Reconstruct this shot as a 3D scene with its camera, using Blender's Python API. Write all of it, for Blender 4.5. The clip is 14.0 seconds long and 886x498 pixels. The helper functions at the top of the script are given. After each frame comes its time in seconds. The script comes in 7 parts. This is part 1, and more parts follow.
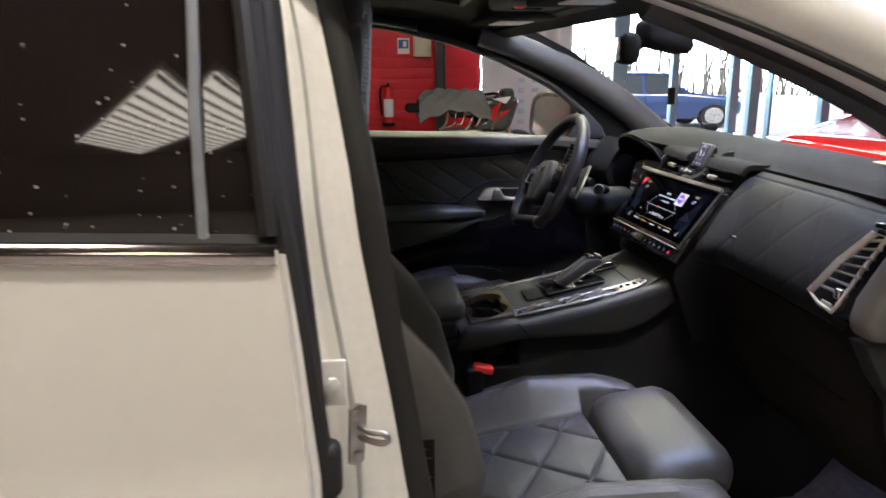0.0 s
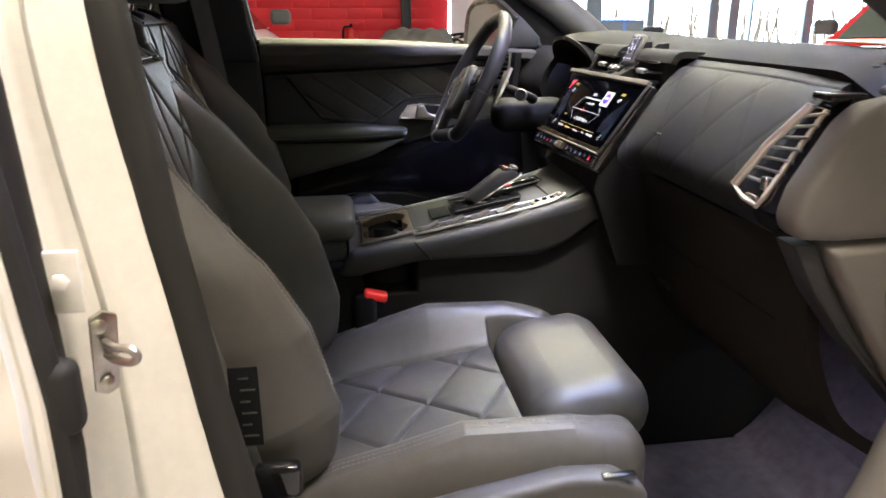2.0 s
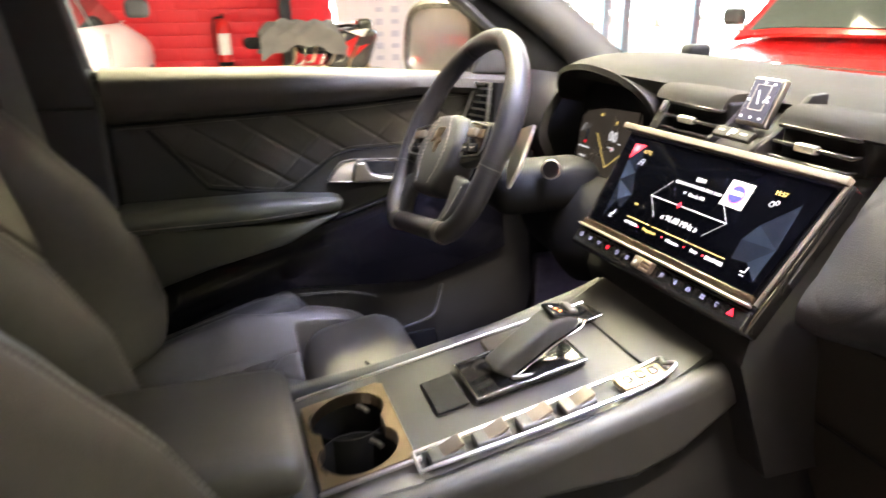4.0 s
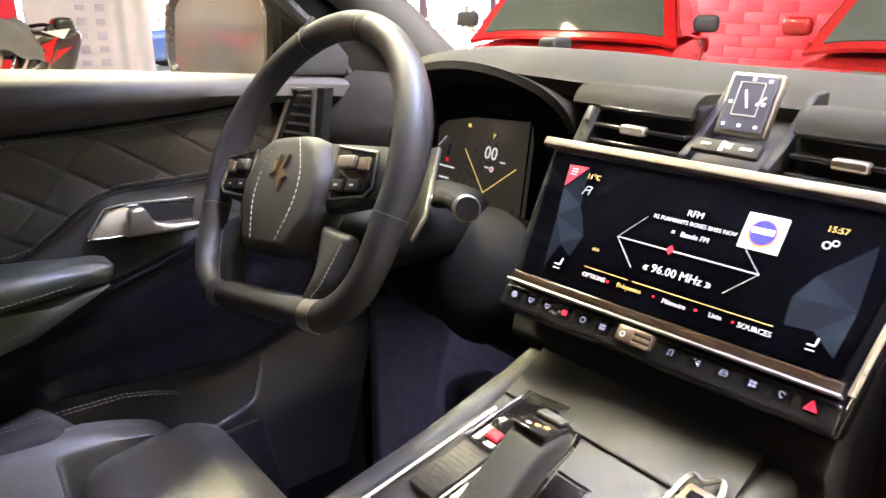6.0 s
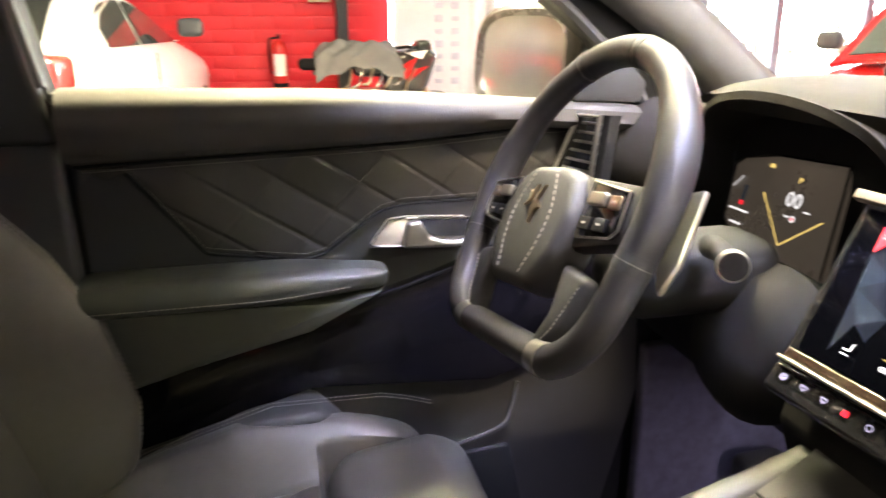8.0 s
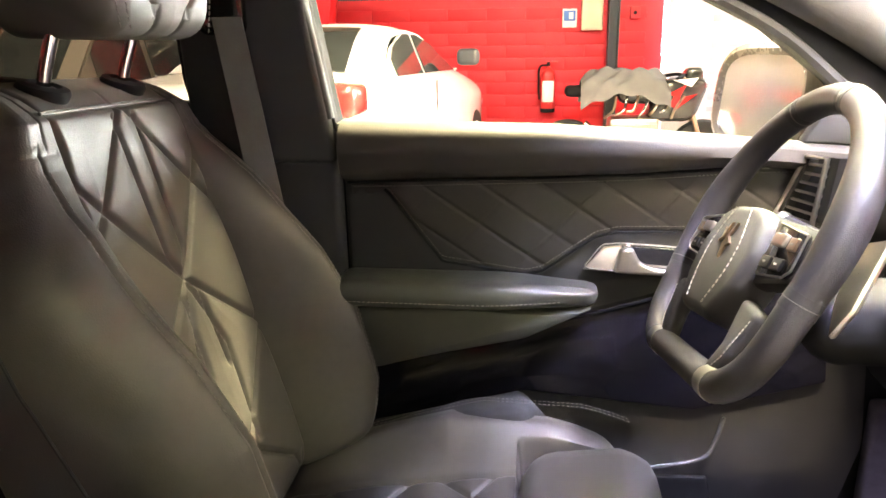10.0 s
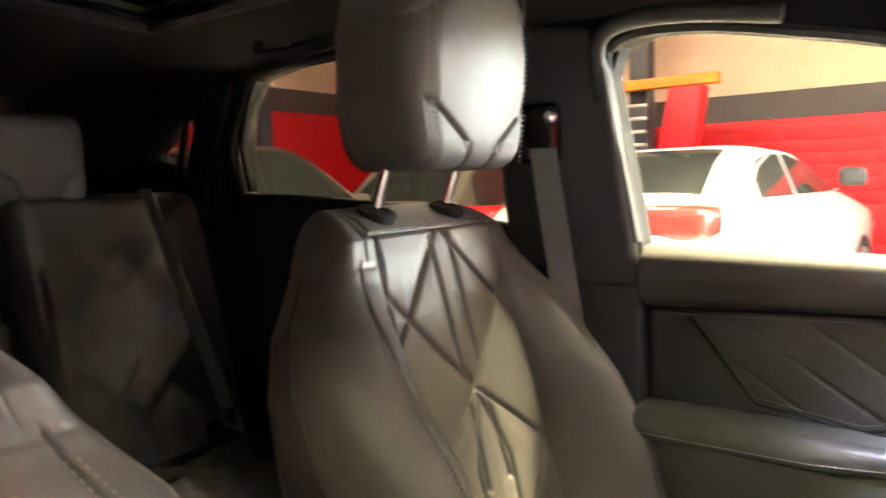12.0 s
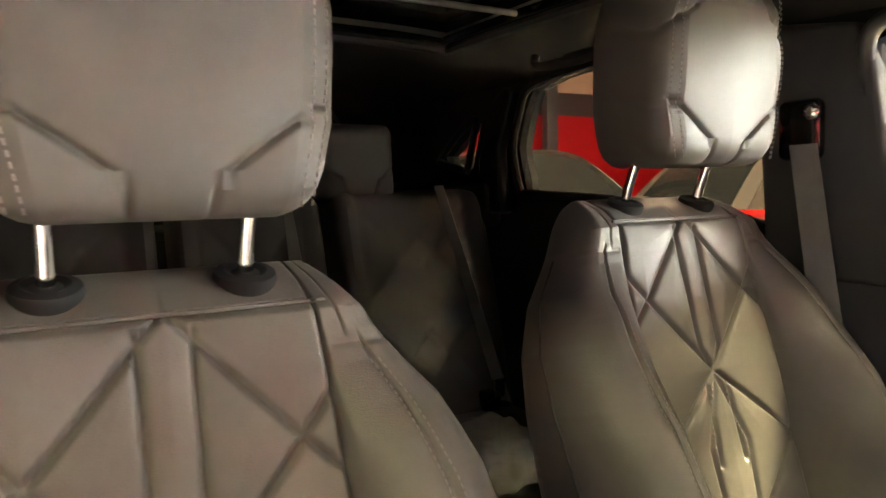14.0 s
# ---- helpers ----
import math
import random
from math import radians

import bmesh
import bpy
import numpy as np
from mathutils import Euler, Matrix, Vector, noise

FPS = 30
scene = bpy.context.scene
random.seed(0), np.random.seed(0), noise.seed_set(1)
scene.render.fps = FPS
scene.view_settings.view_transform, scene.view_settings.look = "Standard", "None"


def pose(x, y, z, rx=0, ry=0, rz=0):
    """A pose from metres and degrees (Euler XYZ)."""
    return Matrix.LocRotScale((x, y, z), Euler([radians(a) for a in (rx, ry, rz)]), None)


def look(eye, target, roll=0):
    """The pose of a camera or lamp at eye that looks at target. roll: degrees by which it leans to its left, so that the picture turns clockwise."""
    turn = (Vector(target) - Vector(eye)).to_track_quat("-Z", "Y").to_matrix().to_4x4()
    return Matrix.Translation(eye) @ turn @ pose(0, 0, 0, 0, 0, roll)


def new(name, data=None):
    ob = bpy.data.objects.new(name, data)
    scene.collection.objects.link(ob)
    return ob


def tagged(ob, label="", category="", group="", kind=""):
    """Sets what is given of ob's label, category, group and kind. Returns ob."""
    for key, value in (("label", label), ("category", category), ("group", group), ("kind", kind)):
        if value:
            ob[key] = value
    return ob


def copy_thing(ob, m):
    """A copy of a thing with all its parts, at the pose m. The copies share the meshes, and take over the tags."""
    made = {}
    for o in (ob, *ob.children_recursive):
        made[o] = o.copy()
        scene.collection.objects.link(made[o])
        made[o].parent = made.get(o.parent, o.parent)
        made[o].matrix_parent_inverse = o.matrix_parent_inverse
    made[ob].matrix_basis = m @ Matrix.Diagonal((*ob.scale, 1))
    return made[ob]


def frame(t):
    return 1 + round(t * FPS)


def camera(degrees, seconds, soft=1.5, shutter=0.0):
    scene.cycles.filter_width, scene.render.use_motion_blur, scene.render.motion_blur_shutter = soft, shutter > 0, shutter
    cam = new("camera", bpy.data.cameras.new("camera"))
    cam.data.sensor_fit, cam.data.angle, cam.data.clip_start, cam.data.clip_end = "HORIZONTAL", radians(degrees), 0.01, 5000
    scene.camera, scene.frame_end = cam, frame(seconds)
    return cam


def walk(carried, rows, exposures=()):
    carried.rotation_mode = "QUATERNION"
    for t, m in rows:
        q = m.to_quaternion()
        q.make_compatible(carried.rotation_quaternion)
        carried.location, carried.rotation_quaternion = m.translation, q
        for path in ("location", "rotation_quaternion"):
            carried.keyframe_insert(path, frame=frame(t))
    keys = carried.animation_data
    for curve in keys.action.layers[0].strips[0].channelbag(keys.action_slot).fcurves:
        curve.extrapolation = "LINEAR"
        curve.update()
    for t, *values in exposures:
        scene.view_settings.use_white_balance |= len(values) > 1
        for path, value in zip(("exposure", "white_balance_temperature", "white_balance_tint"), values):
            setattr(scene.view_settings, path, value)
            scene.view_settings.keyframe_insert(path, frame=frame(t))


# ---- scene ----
cam = camera(63.8, 14.0, 1.5, 0.45)
PATH = [
    (0, (-0.092, -1.641, 1.334), (0.131, 0.282, 0.832), -0.4),
    (0.5, (0.02, -1.624, 1.272), (0.253, 0.298, 0.77), -0.5),
    (1, (0.095, -1.652, 1.205), (0.34, 0.266, 0.694), -0.5),
    (1.5, (0.121, -1.601, 1.186), (0.379, 0.3, 0.621), -0.4),
    (2, (0.122, -1.469, 1.182), (0.387, 0.414, 0.562), -0.3),
    (2.5, (0.118, -1.305, 1.199), (0.391, 0.567, 0.55), -0.3),
    (3, (0.157, -1.12, 1.226), (0.429, 0.749, 0.568), -0.6),
    (3.5, (0.128, -0.911, 1.234), (0.422, 0.955, 0.578), -0.1),
    (4, (0.087, -0.724, 1.239), (0.662, 1.074, 0.577), -0.5),
    (6.3, (0.08, -0.303, 1.195), (1.3, 1.141, 0.542), 0.7),
    (6.5, (0.09, -0.285, 1.191), (1.31, 1.157, 0.534), 0.6),
    (7, (0.095, -0.276, 1.188), (1.195, 1.265, 0.543), 0.6),
    (7.5, (0.144, -0.294, 1.202), (0.925, 1.439, 0.581), 0.2),
    (8, (0.166, -0.321, 1.205), (0.608, 1.534, 0.604), -0.1),
    (8.5, (0.182, -0.345, 1.205), (0.269, 1.564, 0.616), -0.0),
    (8.7, (0.193, -0.359, 1.2), (0.134, 1.554, 0.616), -0.1),
    (10.8, (0.244, -0.452, 1.246), (-0.186, 1.461, 0.854), -1.7),
    (11, (0.257, -0.429, 1.242), (-0.281, 1.477, 0.964), -2.0),
    (11.5, (0.285, -0.409, 1.235), (-0.568, 1.388, 1.025), -1.8),
    (12, (0.309, -0.406, 1.235), (-0.875, 1.194, 1.048), -1.7),
    (12.5, (0.347, -0.385, 1.232), (-1.148, 0.932, 1.054), -1.7),
    (13, (0.378, -0.343, 1.229), (-1.348, 0.656, 1.075), -1.7),
    (13.5, (0.412, -0.374, 1.215), (-1.345, 0.569, 1.065), -1.4),
    (14, (0.449, -0.475, 1.219), (-1.263, 0.548, 1.063), -1.3),
]
walk(cam, [(t, look(eye, target, roll)) for t, eye, target, roll in PATH],
     [(0, 0.4, 6100, 10), (1.0, 0.65, 6200, 10), (1.5, 0.95, 6400, 10), (2.0, 1.25, 6600, 10), (2.5, 1.4, 6800, 10), (3.0, 1.95, 7000, 10), (4.0, 2.35, 7300, 10), (6.3, 2.0, 7100, 10), (7.5, 2.3, 7300, 10), (8.7, 2.95, 7800, 11), (10.8, 3.2, 7900, 11), (12.5, 3.45, 7800, 11), (14, 3.4, 8600, 10)])

# ---- light ----
world = bpy.data.worlds.new("world")
scene.world = world
world.use_nodes = True
wn = world.node_tree
sky = wn.nodes.new("ShaderNodeTexSky")
sky.sky_type, sky.sun_disc = "NISHITA", False
sky.sun_elevation, sky.sun_rotation = radians(38), radians(200)
sky.air_density, sky.dust_density = 1.0, 2.0
bg = [n for n in wn.nodes if n.type == "BACKGROUND"][0]
bg.inputs["Strength"].default_value = 0.15
wn.links.new(sky.outputs["Color"], bg.inputs["Color"])

sun = new("sun", bpy.data.lights.new("sun", "SUN"))
sun.data.energy, sun.data.angle, sun.data.color = 5.0, radians(0.6), (1.0, 0.95, 0.87)
sun.matrix_world = look((12, 10, 14), (6.0, 14.0, 0))


def area(name, eye, target, wide, deep, watts, colour):
    ob = new(name, bpy.data.lights.new(name, "AREA"))
    ob.data.shape, ob.data.size, ob.data.size_y = "RECTANGLE", wide, deep
    ob.data.energy, ob.data.color = watts, colour
    ob.matrix_world = look(eye, target)
    return ob


WARM = (1.0, 0.89, 0.75)
COOL = (0.80, 0.90, 1.0)
# daylight that comes in through the glazed front
area("glazing_light", (5.6, 7.5, 2.56), (5.4, 0.0, 2.1), 5.2, 1.05, 90, COOL)
# warm ceiling fittings of the workshop
FITTINGS = [(0.75, -1.5), (-1.9, -2.2), (2.4, -6.0), (-5.4, -7.4), (-2.8, 3.8), (-4.8, 0.8)]
for fx, fy in FITTINGS:
    area("ceiling_lamp", (fx, fy, 3.84), (fx, fy + 0.001, 0), 1.4, 0.22 if fx == 0.75 else 0.5, {0.75: 95, 2.4: 62, -1.9: 32, -2.8: 26, -4.8: 8}.get(fx, 75), (0.92, 1.0, 0.66) if fx == 2.4 else WARM)
# tubes added unseen over front and left; the bluish one stands in for skylight
ADDED_TUBES = [(0.8, 2.3), (1.6, 3.4), (1.3, -0.3), (4.6, 0.4), (4.4, 4.4)]
for fx, fy in ADDED_TUBES:
    tube_ = area("ceiling_lamp", (fx, fy, 3.84), (fx, fy + 0.001, 0), 1.4, 0.5, {1.3: 110, 0.8: 230, 1.6: 45}.get(fx, 12), (0.50, 0.58, 1.0) if fx == 1.3 else (0.97, 0.92, 0.62))
    if fx == 0.8:
        # a narrowed beam keeps this one off the walls
        tube_.data.spread = radians(95)
# violet-white courtesy lamps in the two footwells
for fx, fy, fz, watts in ((0.92, 0.27, 0.628, 0.30), (0.96, -0.36, 0.588, 0.06)):
    area("footwell_light", (fx, fy, fz), (fx - 0.04, fy, 0.25), 0.038, 0.020, watts, (0.72, 0.70, 1.0))
# the long louvred field over the next bay: corner, long side, short side
FIELD_AT, FIELD_LONG, FIELD_SHORT = (-1.52, -4.81), (-2.28, -4.88), (0.06, -2.55)

# ---- materials ----
MATS = {}


def mat(name, colour, rough=0.5, metal=0.0, vary=0.12, scale=8.0, grain=0.0, gscale=400.0, coat=0.0,
        spec=0.5, kind="noise", emit=None, power=0.0, stain=0.0, sheen=0.0, trans=0.0, alpha=1.0, ior=1.45):
    if name in MATS:
        return MATS[name]
    m = bpy.data.materials.new(name)
    m.use_nodes = True
    nt = m.node_tree
    b = nt.nodes["Principled BSDF"]
    b.inputs["Base Color"].default_value = (*colour, 1)
    b.inputs["Roughness"].default_value = rough
    b.inputs["Metallic"].default_value = metal
    b.inputs["Coat Weight"].default_value = coat
    b.inputs["Coat Roughness"].default_value = 0.05
    b.inputs["Specular IOR Level"].default_value = spec
    b.inputs["Sheen Weight"].default_value = sheen
    b.inputs["Transmission Weight"].default_value = trans
    b.inputs["Alpha"].default_value = alpha
    b.inputs["IOR"].default_value = ior
    co = nt.nodes.new("ShaderNodeTexCoord")
    if vary > 0:
        n1 = nt.nodes.new("ShaderNodeTexNoise")
        n1.inputs["Scale"].default_value = scale
        n1.inputs["Detail"].default_value = 6
        n2 = nt.nodes.new("ShaderNodeTexNoise")
        n2.inputs["Scale"].default_value = scale * 14
        n2.inputs["Detail"].default_value = 3
        nt.links.new(co.outputs["Object"], n1.inputs["Vector"])
        nt.links.new(co.outputs["Object"], n2.inputs["Vector"])
        add = nt.nodes.new("ShaderNodeMath")
        add.operation = "MULTIPLY_ADD"
        nt.links.new(n2.outputs["Fac"], add.inputs[0])
        add.inputs[1].default_value = 0.45
        nt.links.new(n1.outputs["Fac"], add.inputs[2])
        ramp = nt.nodes.new("ShaderNodeMapRange")
        ramp.inputs["From Min"].default_value, ramp.inputs["From Max"].default_value = 0.45, 1.0
        ramp.inputs["To Min"].default_value, ramp.inputs["To Max"].default_value = 1 - vary, 1 + vary
        nt.links.new(add.outputs[0], ramp.inputs["Value"])
        mul = nt.nodes.new("ShaderNodeVectorMath")
        mul.operation = "SCALE"
        mul.inputs[0].default_value = colour
        nt.links.new(ramp.outputs["Result"], mul.inputs["Scale"])
        nt.links.new(mul.outputs["Vector"], b.inputs["Base Color"])
        rr = nt.nodes.new("ShaderNodeMapRange")
        rr.inputs["From Min"].default_value, rr.inputs["From Max"].default_value = 0.4, 1.0
        rr.inputs["To Min"].default_value = max(0.02, rough * (1 - vary))
        rr.inputs["To Max"].default_value = min(1.0, rough * (1 + vary))
        nt.links.new(add.outputs[0], rr.inputs["Value"])
        nt.links.new(rr.outputs["Result"], b.inputs["Roughness"])
    if grain > 0:
        if kind == "noise":
            g = nt.nodes.new("ShaderNodeTexNoise")
            g.inputs["Detail"].default_value = 2
            out = g.outputs["Fac"]
        else:
            g = nt.nodes.new("ShaderNodeTexVoronoi")
            g.feature = "F1" if kind in ("leather", "dots") else "DISTANCE_TO_EDGE"
            if kind == "dots":
                g.inputs["Randomness"].default_value = 0.0
            out = g.outputs["Distance"]
        g.inputs["Scale"].default_value = gscale
        nt.links.new(co.outputs["Object"], g.inputs["Vector"])
        if kind == "dots":
            st = nt.nodes.new("ShaderNodeMapRange")
            st.inputs["From Min"].default_value, st.inputs["From Max"].default_value = 0.15, 0.28
            nt.links.new(out, st.inputs["Value"])
            out = st.outputs["Result"]
        bump = nt.nodes.new("ShaderNodeBump")
        bump.inputs["Strength"].default_value = grain
        bump.inputs["Distance"].default_value = 0.0006
        nt.links.new(out, bump.inputs["Height"])
        nt.links.new(bump.outputs["Normal"], b.inputs["Normal"])
    if emit:
        b.inputs["Emission Color"].default_value = (*emit, 1)
        b.inputs["Emission Strength"].default_value = power
    MATS[name] = m
    return m


LEATHER = mat("black_leather", (0.058, 0.054, 0.049), 0.45, vary=0.18, scale=5, grain=0.35, gscale=650, kind="leather", spec=0.58)
PERF = mat("perforated_leather", (0.058, 0.055, 0.049), 0.57, vary=0.14, scale=6, grain=0.18, gscale=480, kind="dots")
SOFT = mat("soft_black_plastic", (0.026, 0.026, 0.027), 0.55, vary=0.12, scale=6, grain=0.35, gscale=900, kind="leather", spec=0.32)
DASHPAD = mat("dash_pad", (0.015, 0.014, 0.0125), 0.85, vary=0.14, scale=4, grain=0.4, gscale=800, kind="leather", spec=0.12)
GREYPL = mat("grey_black_plastic", (0.05, 0.048, 0.046), 0.5, vary=0.12, scale=5, grain=0.3, gscale=700, kind="leather")
GLOSS = mat("piano_black", (0.008, 0.008, 0.009), 0.09, vary=0.1, scale=12, coat=0.6)
MATTE = mat("matt_black", (0.010, 0.010, 0.011), 0.75, vary=0.15, scale=9, spec=0.12)
CLOTH = mat("black_headliner", (0.020, 0.019, 0.019), 0.95, vary=0.2, scale=30, grain=0.6, gscale=1200, spec=0.1)
CARPET = mat("dark_carpet", (0.115, 0.105, 0.14), 0.95, vary=0.35, scale=40, grain=1.0, gscale=900)
RUBBER = mat("black_rubber", (0.016, 0.015, 0.014), 0.62, vary=0.2, scale=20, grain=0.3, gscale=300)
CHROME = mat("chrome", (0.86, 0.85, 0.83), 0.10, 1.0, vary=0.08, scale=20)
SATIN = mat("satin_metal", (0.62, 0.60, 0.57), 0.30, 1.0, vary=0.12, scale=25)
BRONZE = mat("bronze_trim", (0.42, 0.33, 0.24), 0.30, 1.0, vary=0.15, scale=25)
STEEL = mat("plated_steel", (0.50, 0.47, 0.42), 0.34, 1.0, vary=0.2, scale=40)
PAINT = mat("pearl_white_paint", (0.80, 0.765, 0.70), 0.25, vary=0.04, scale=2.5, coat=0.7)
JAMB = mat("white_jamb_paint", (0.77, 0.745, 0.69), 0.34, vary=0.08, scale=6, coat=0.4)
DTHREAD = mat("dark_thread", (0.16, 0.15, 0.14), 0.8, vary=0.1, scale=50)
PLATE = mat("brushed_plate", (0.78, 0.72, 0.64), 0.42, 0.85, vary=0.12, scale=30)
THREAD = mat("grey_thread", (0.34, 0.32, 0.30), 0.8, vary=0.1, scale=50)
BELT = mat("belt_webbing", (0.11, 0.11, 0.105), 0.7, vary=0.15, scale=30, grain=0.6, gscale=800)
GLASS = mat("clear_glass", (1, 1, 1), 0.0, vary=0, trans=1.0, ior=1.05, spec=0.5)
TINT = mat("tinted_glass", (0.36, 0.34, 0.32), 0.0, vary=0, trans=1.0, ior=1.05)
WHEELHIDE = mat("wheel_leather", (0.022, 0.021, 0.024), 0.42, vary=0.16, scale=12, grain=0.3, gscale=800, kind="leather", spec=0.45)
PRIVACY = mat("dark_privacy_glass", (0.014, 0.010, 0.009), 0.03, vary=0.1, scale=20, coat=1.0)
REDLAMP = mat("red_mark", (0.3, 0.005, 0.02), 0.4, vary=0, emit=(1.0, 0.02, 0.05), power=0.20)
# red button plastic, brightened by a faint added glow
REDPL = mat("glowing_red_plastic", (0.75, 0.03, 0.02), 0.4, vary=0.08, emit=(1.0, 0.05, 0.03), power=0.06)
WHITELED = mat("white_mark", (0.25, 0.25, 0.27), 0.4, vary=0, emit=(0.85, 0.88, 1.0), power=0.2)
YELLOWLED = mat("amber_mark", (0.25, 0.18, 0.06), 0.4, vary=0, emit=(1.0, 0.75, 0.25), power=0.2)
BLUELED = mat("blue_mark", (0.02, 0.02, 0.5), 0.4, vary=0, emit=(0.02, 0.03, 0.75), power=0.14)
KEYLED = mat("pale_violet_mark", (0.12, 0.12, 0.2), 0.4, vary=0, emit=(0.55, 0.58, 1.0), power=0.14)
DIMBLUE = mat("screen_facet", (0.004, 0.005, 0.009), 0.2, vary=0, spec=0.12, emit=(0.10, 0.15, 0.26), power=0.010)
MIDBLUE = mat("screen_facet_light", (0.007, 0.010, 0.017), 0.2, vary=0, spec=0.12, emit=(0.2, 0.28, 0.42), power=0.012)
SCREEN = mat("screen_dark", (0.0008, 0.0009, 0.0016), 0.08, vary=0, spec=0.03, emit=(0.10, 0.12, 0.22), power=0.001)
DIAL = mat("dial_display", (0.02, 0.019, 0.018), 0.28, vary=0.1, scale=10, emit=(0.5, 0.42, 0.36), power=0.015)
LOGOWHITE = mat("white_tile", (0.3, 0.3, 0.3), 0.4, vary=0, emit=(1, 1, 1), power=0.225)
ORANGEM = mat("orange_mark", (0.8, 0.2, 0.05), 0.4, vary=0, emit=(1.0, 0.25, 0.04), power=0.225)

# ---- shaping ----
V3 = np.array


def thing(name, at, label, category, group="", kind=""):
    ob = new(name)
    ob.empty_display_size = 0.05
    ob.location = at
    return tagged(ob, label, category, group, kind)


def part(name, geo, material, parent, label="", smooth=True):
    verts, faces = geo
    root = parent
    while root is not None and root.parent is not None:
        root = root.parent
    base = np.array(root.location) if root is not None else np.zeros(3)
    me = bpy.data.meshes.new(name)
    me.from_pydata((np.asarray(verts, float) - base).tolist(), [], [tuple(int(i) for i in f) for f in faces])
    me.update()
    bm = bmesh.new()
    bm.from_mesh(me)
    bmesh.ops.recalc_face_normals(bm, faces=bm.faces)
    bm.to_mesh(me)
    bm.free()
    me.materials.append(material)
    if smooth:
        me.shade_smooth()
        me.set_sharp_from_angle(angle=radians(38))
    ob = new(name, me)
    ob.parent = parent
    return tagged(ob, label)


def join(*geos):
    vs, fs, k = [], [], 0
    for v, f in geos:
        v = np.asarray(v, float)
        vs.append(v)
        fs += [tuple(i + k for i in q) for q in f]
        k += len(v)
    return np.vstack(vs), fs


def turn(geo, m):
    """geo under a 4x4 Matrix"""
    a = np.array(m)
    return np.asarray(geo[0], float) @ a[:3, :3].T + a[:3, 3], geo[1]


def ticks(h, r, n):
    r = min(r, h * 0.98)
    inner = np.linspace(-(h - r), h - r, max(2, n))
    edge = h - r + r * np.array([0.42, 0.75, 1.0])
    return np.concatenate([-edge[::-1], inner, edge])


def rbox(c, size, r=0.01, n=(2, 2, 2), shape=None):
    """A box with rounded edges; shape(P) bends its points, which lie round the origin, before they are moved to c."""
    h = np.asarray(size, float) / 2
    r = min(r, h.min() * 0.98)
    t = [ticks(h[i], r, n[i]) for i in range(3)]
    verts, faces, index = [], [], {}

    def vid(p):
        k = tuple(np.round(p, 6))
        if k not in index:
            index[k] = len(verts)
            verts.append(p)
        return index[k]
    for ax in range(3):
        u, v = (ax + 1) % 3, (ax + 2) % 3
        for s in (-1, 1):
            grid = []
            for a in t[u]:
                row = []
                for b in t[v]:
                    p = [0, 0, 0]
                    p[ax], p[u], p[v] = s * h[ax], a, b
                    row.append(vid(p))
                grid.append(row)
            for i in range(len(grid) - 1):
                for j in range(len(grid[0]) - 1):
                    q = (grid[i][j], grid[i + 1][j], grid[i + 1][j + 1], grid[i][j + 1])
                    faces.append(q if s > 0 else q[::-1])
    P = np.array(verts)
    inner = np.clip(P, -(h - r), h - r)
    d = P - inner
    L = np.linalg.norm(d, axis=1, keepdims=True)
    P = inner + np.where(L > 1e-9, d / np.maximum(L, 1e-9) * r, 0)
    if shape:
        P = shape(P)
    return P + np.asarray(c, float), faces


def plate(loops, axis, lo, hi):
    """A plate with holes: loops of 2D points (outer first), across the axis from lo to hi. Its 2D axes are the two others in order."""
    from mathutils.geometry import tessellate_polygon
    u, v = [i for i in range(3) if i != axis]
    flat = [p for lp in loops for p in lp]
    n = len(flat)
    verts = np.zeros((2 * n, 3))
    for i, p in enumerate(flat):
        for k, w in ((0, lo), (n, hi)):
            verts[i + k, u], verts[i + k, v] = p[0], p[1]
            verts[i + k, axis] = w
    tris = tessellate_polygon([[Vector((p[0], p[1], 0)) for p in lp] for lp in loops])
    faces = [tuple(tr) for tr in tris] + [tuple(i + n for i in tr[::-1]) for tr in tris]
    k = 0
    for lp in loops:
        m = len(lp)
        for i in range(m):
            a, b = k + i, k + (i + 1) % m
            faces.append((a, b, b + n, a + n))
        k += m
    return verts, faces


def prism(poly, axis, lo, hi, bevel=0.0, seg=2):
    v, f = plate([poly], axis, lo, hi)
    n = len(poly)
    f = [tuple(range(n)), tuple(range(2 * n - 1, n - 1, -1))] + [q for q in f if len(q) == 4]
    if bevel <= 0:
        return v, f
    bm = bmesh.new()
    bv = [bm.verts.new(p) for p in v]
    for q in f:
        bm.faces.new([bv[i] for i in q])
    bmesh.ops.recalc_face_normals(bm, faces=bm.faces)
    bmesh.ops.bevel(bm, geom=list(bm.edges), offset=bevel, segments=seg, profile=0.5, affect="EDGES", clamp_overlap=True)
    bm.verts.index_update()
    out = (np.array([p.co[:] for p in bm.verts]), [tuple(q.index for q in fc.verts) for fc in bm.faces])
    bm.free()
    return out


def spline(pts, n):
    """n points along a smooth curve through pts"""
    P = np.asarray(pts, float)
    Q = np.vstack([2 * P[0] - P[1], P, 2 * P[-1] - P[-2]])
    out = []
    for s in np.linspace(0, len(P) - 1 - 1e-9, n):
        i = int(s)
        t = s - i
        a, b, c, d = Q[i:i + 4]
        out.append(0.5 * (2 * b + (c - a) * t + (2 * a - 5 * b + 4 * c - d) * t * t + (3 * b - a - 3 * c + d) * t ** 3))
    return np.array(out)


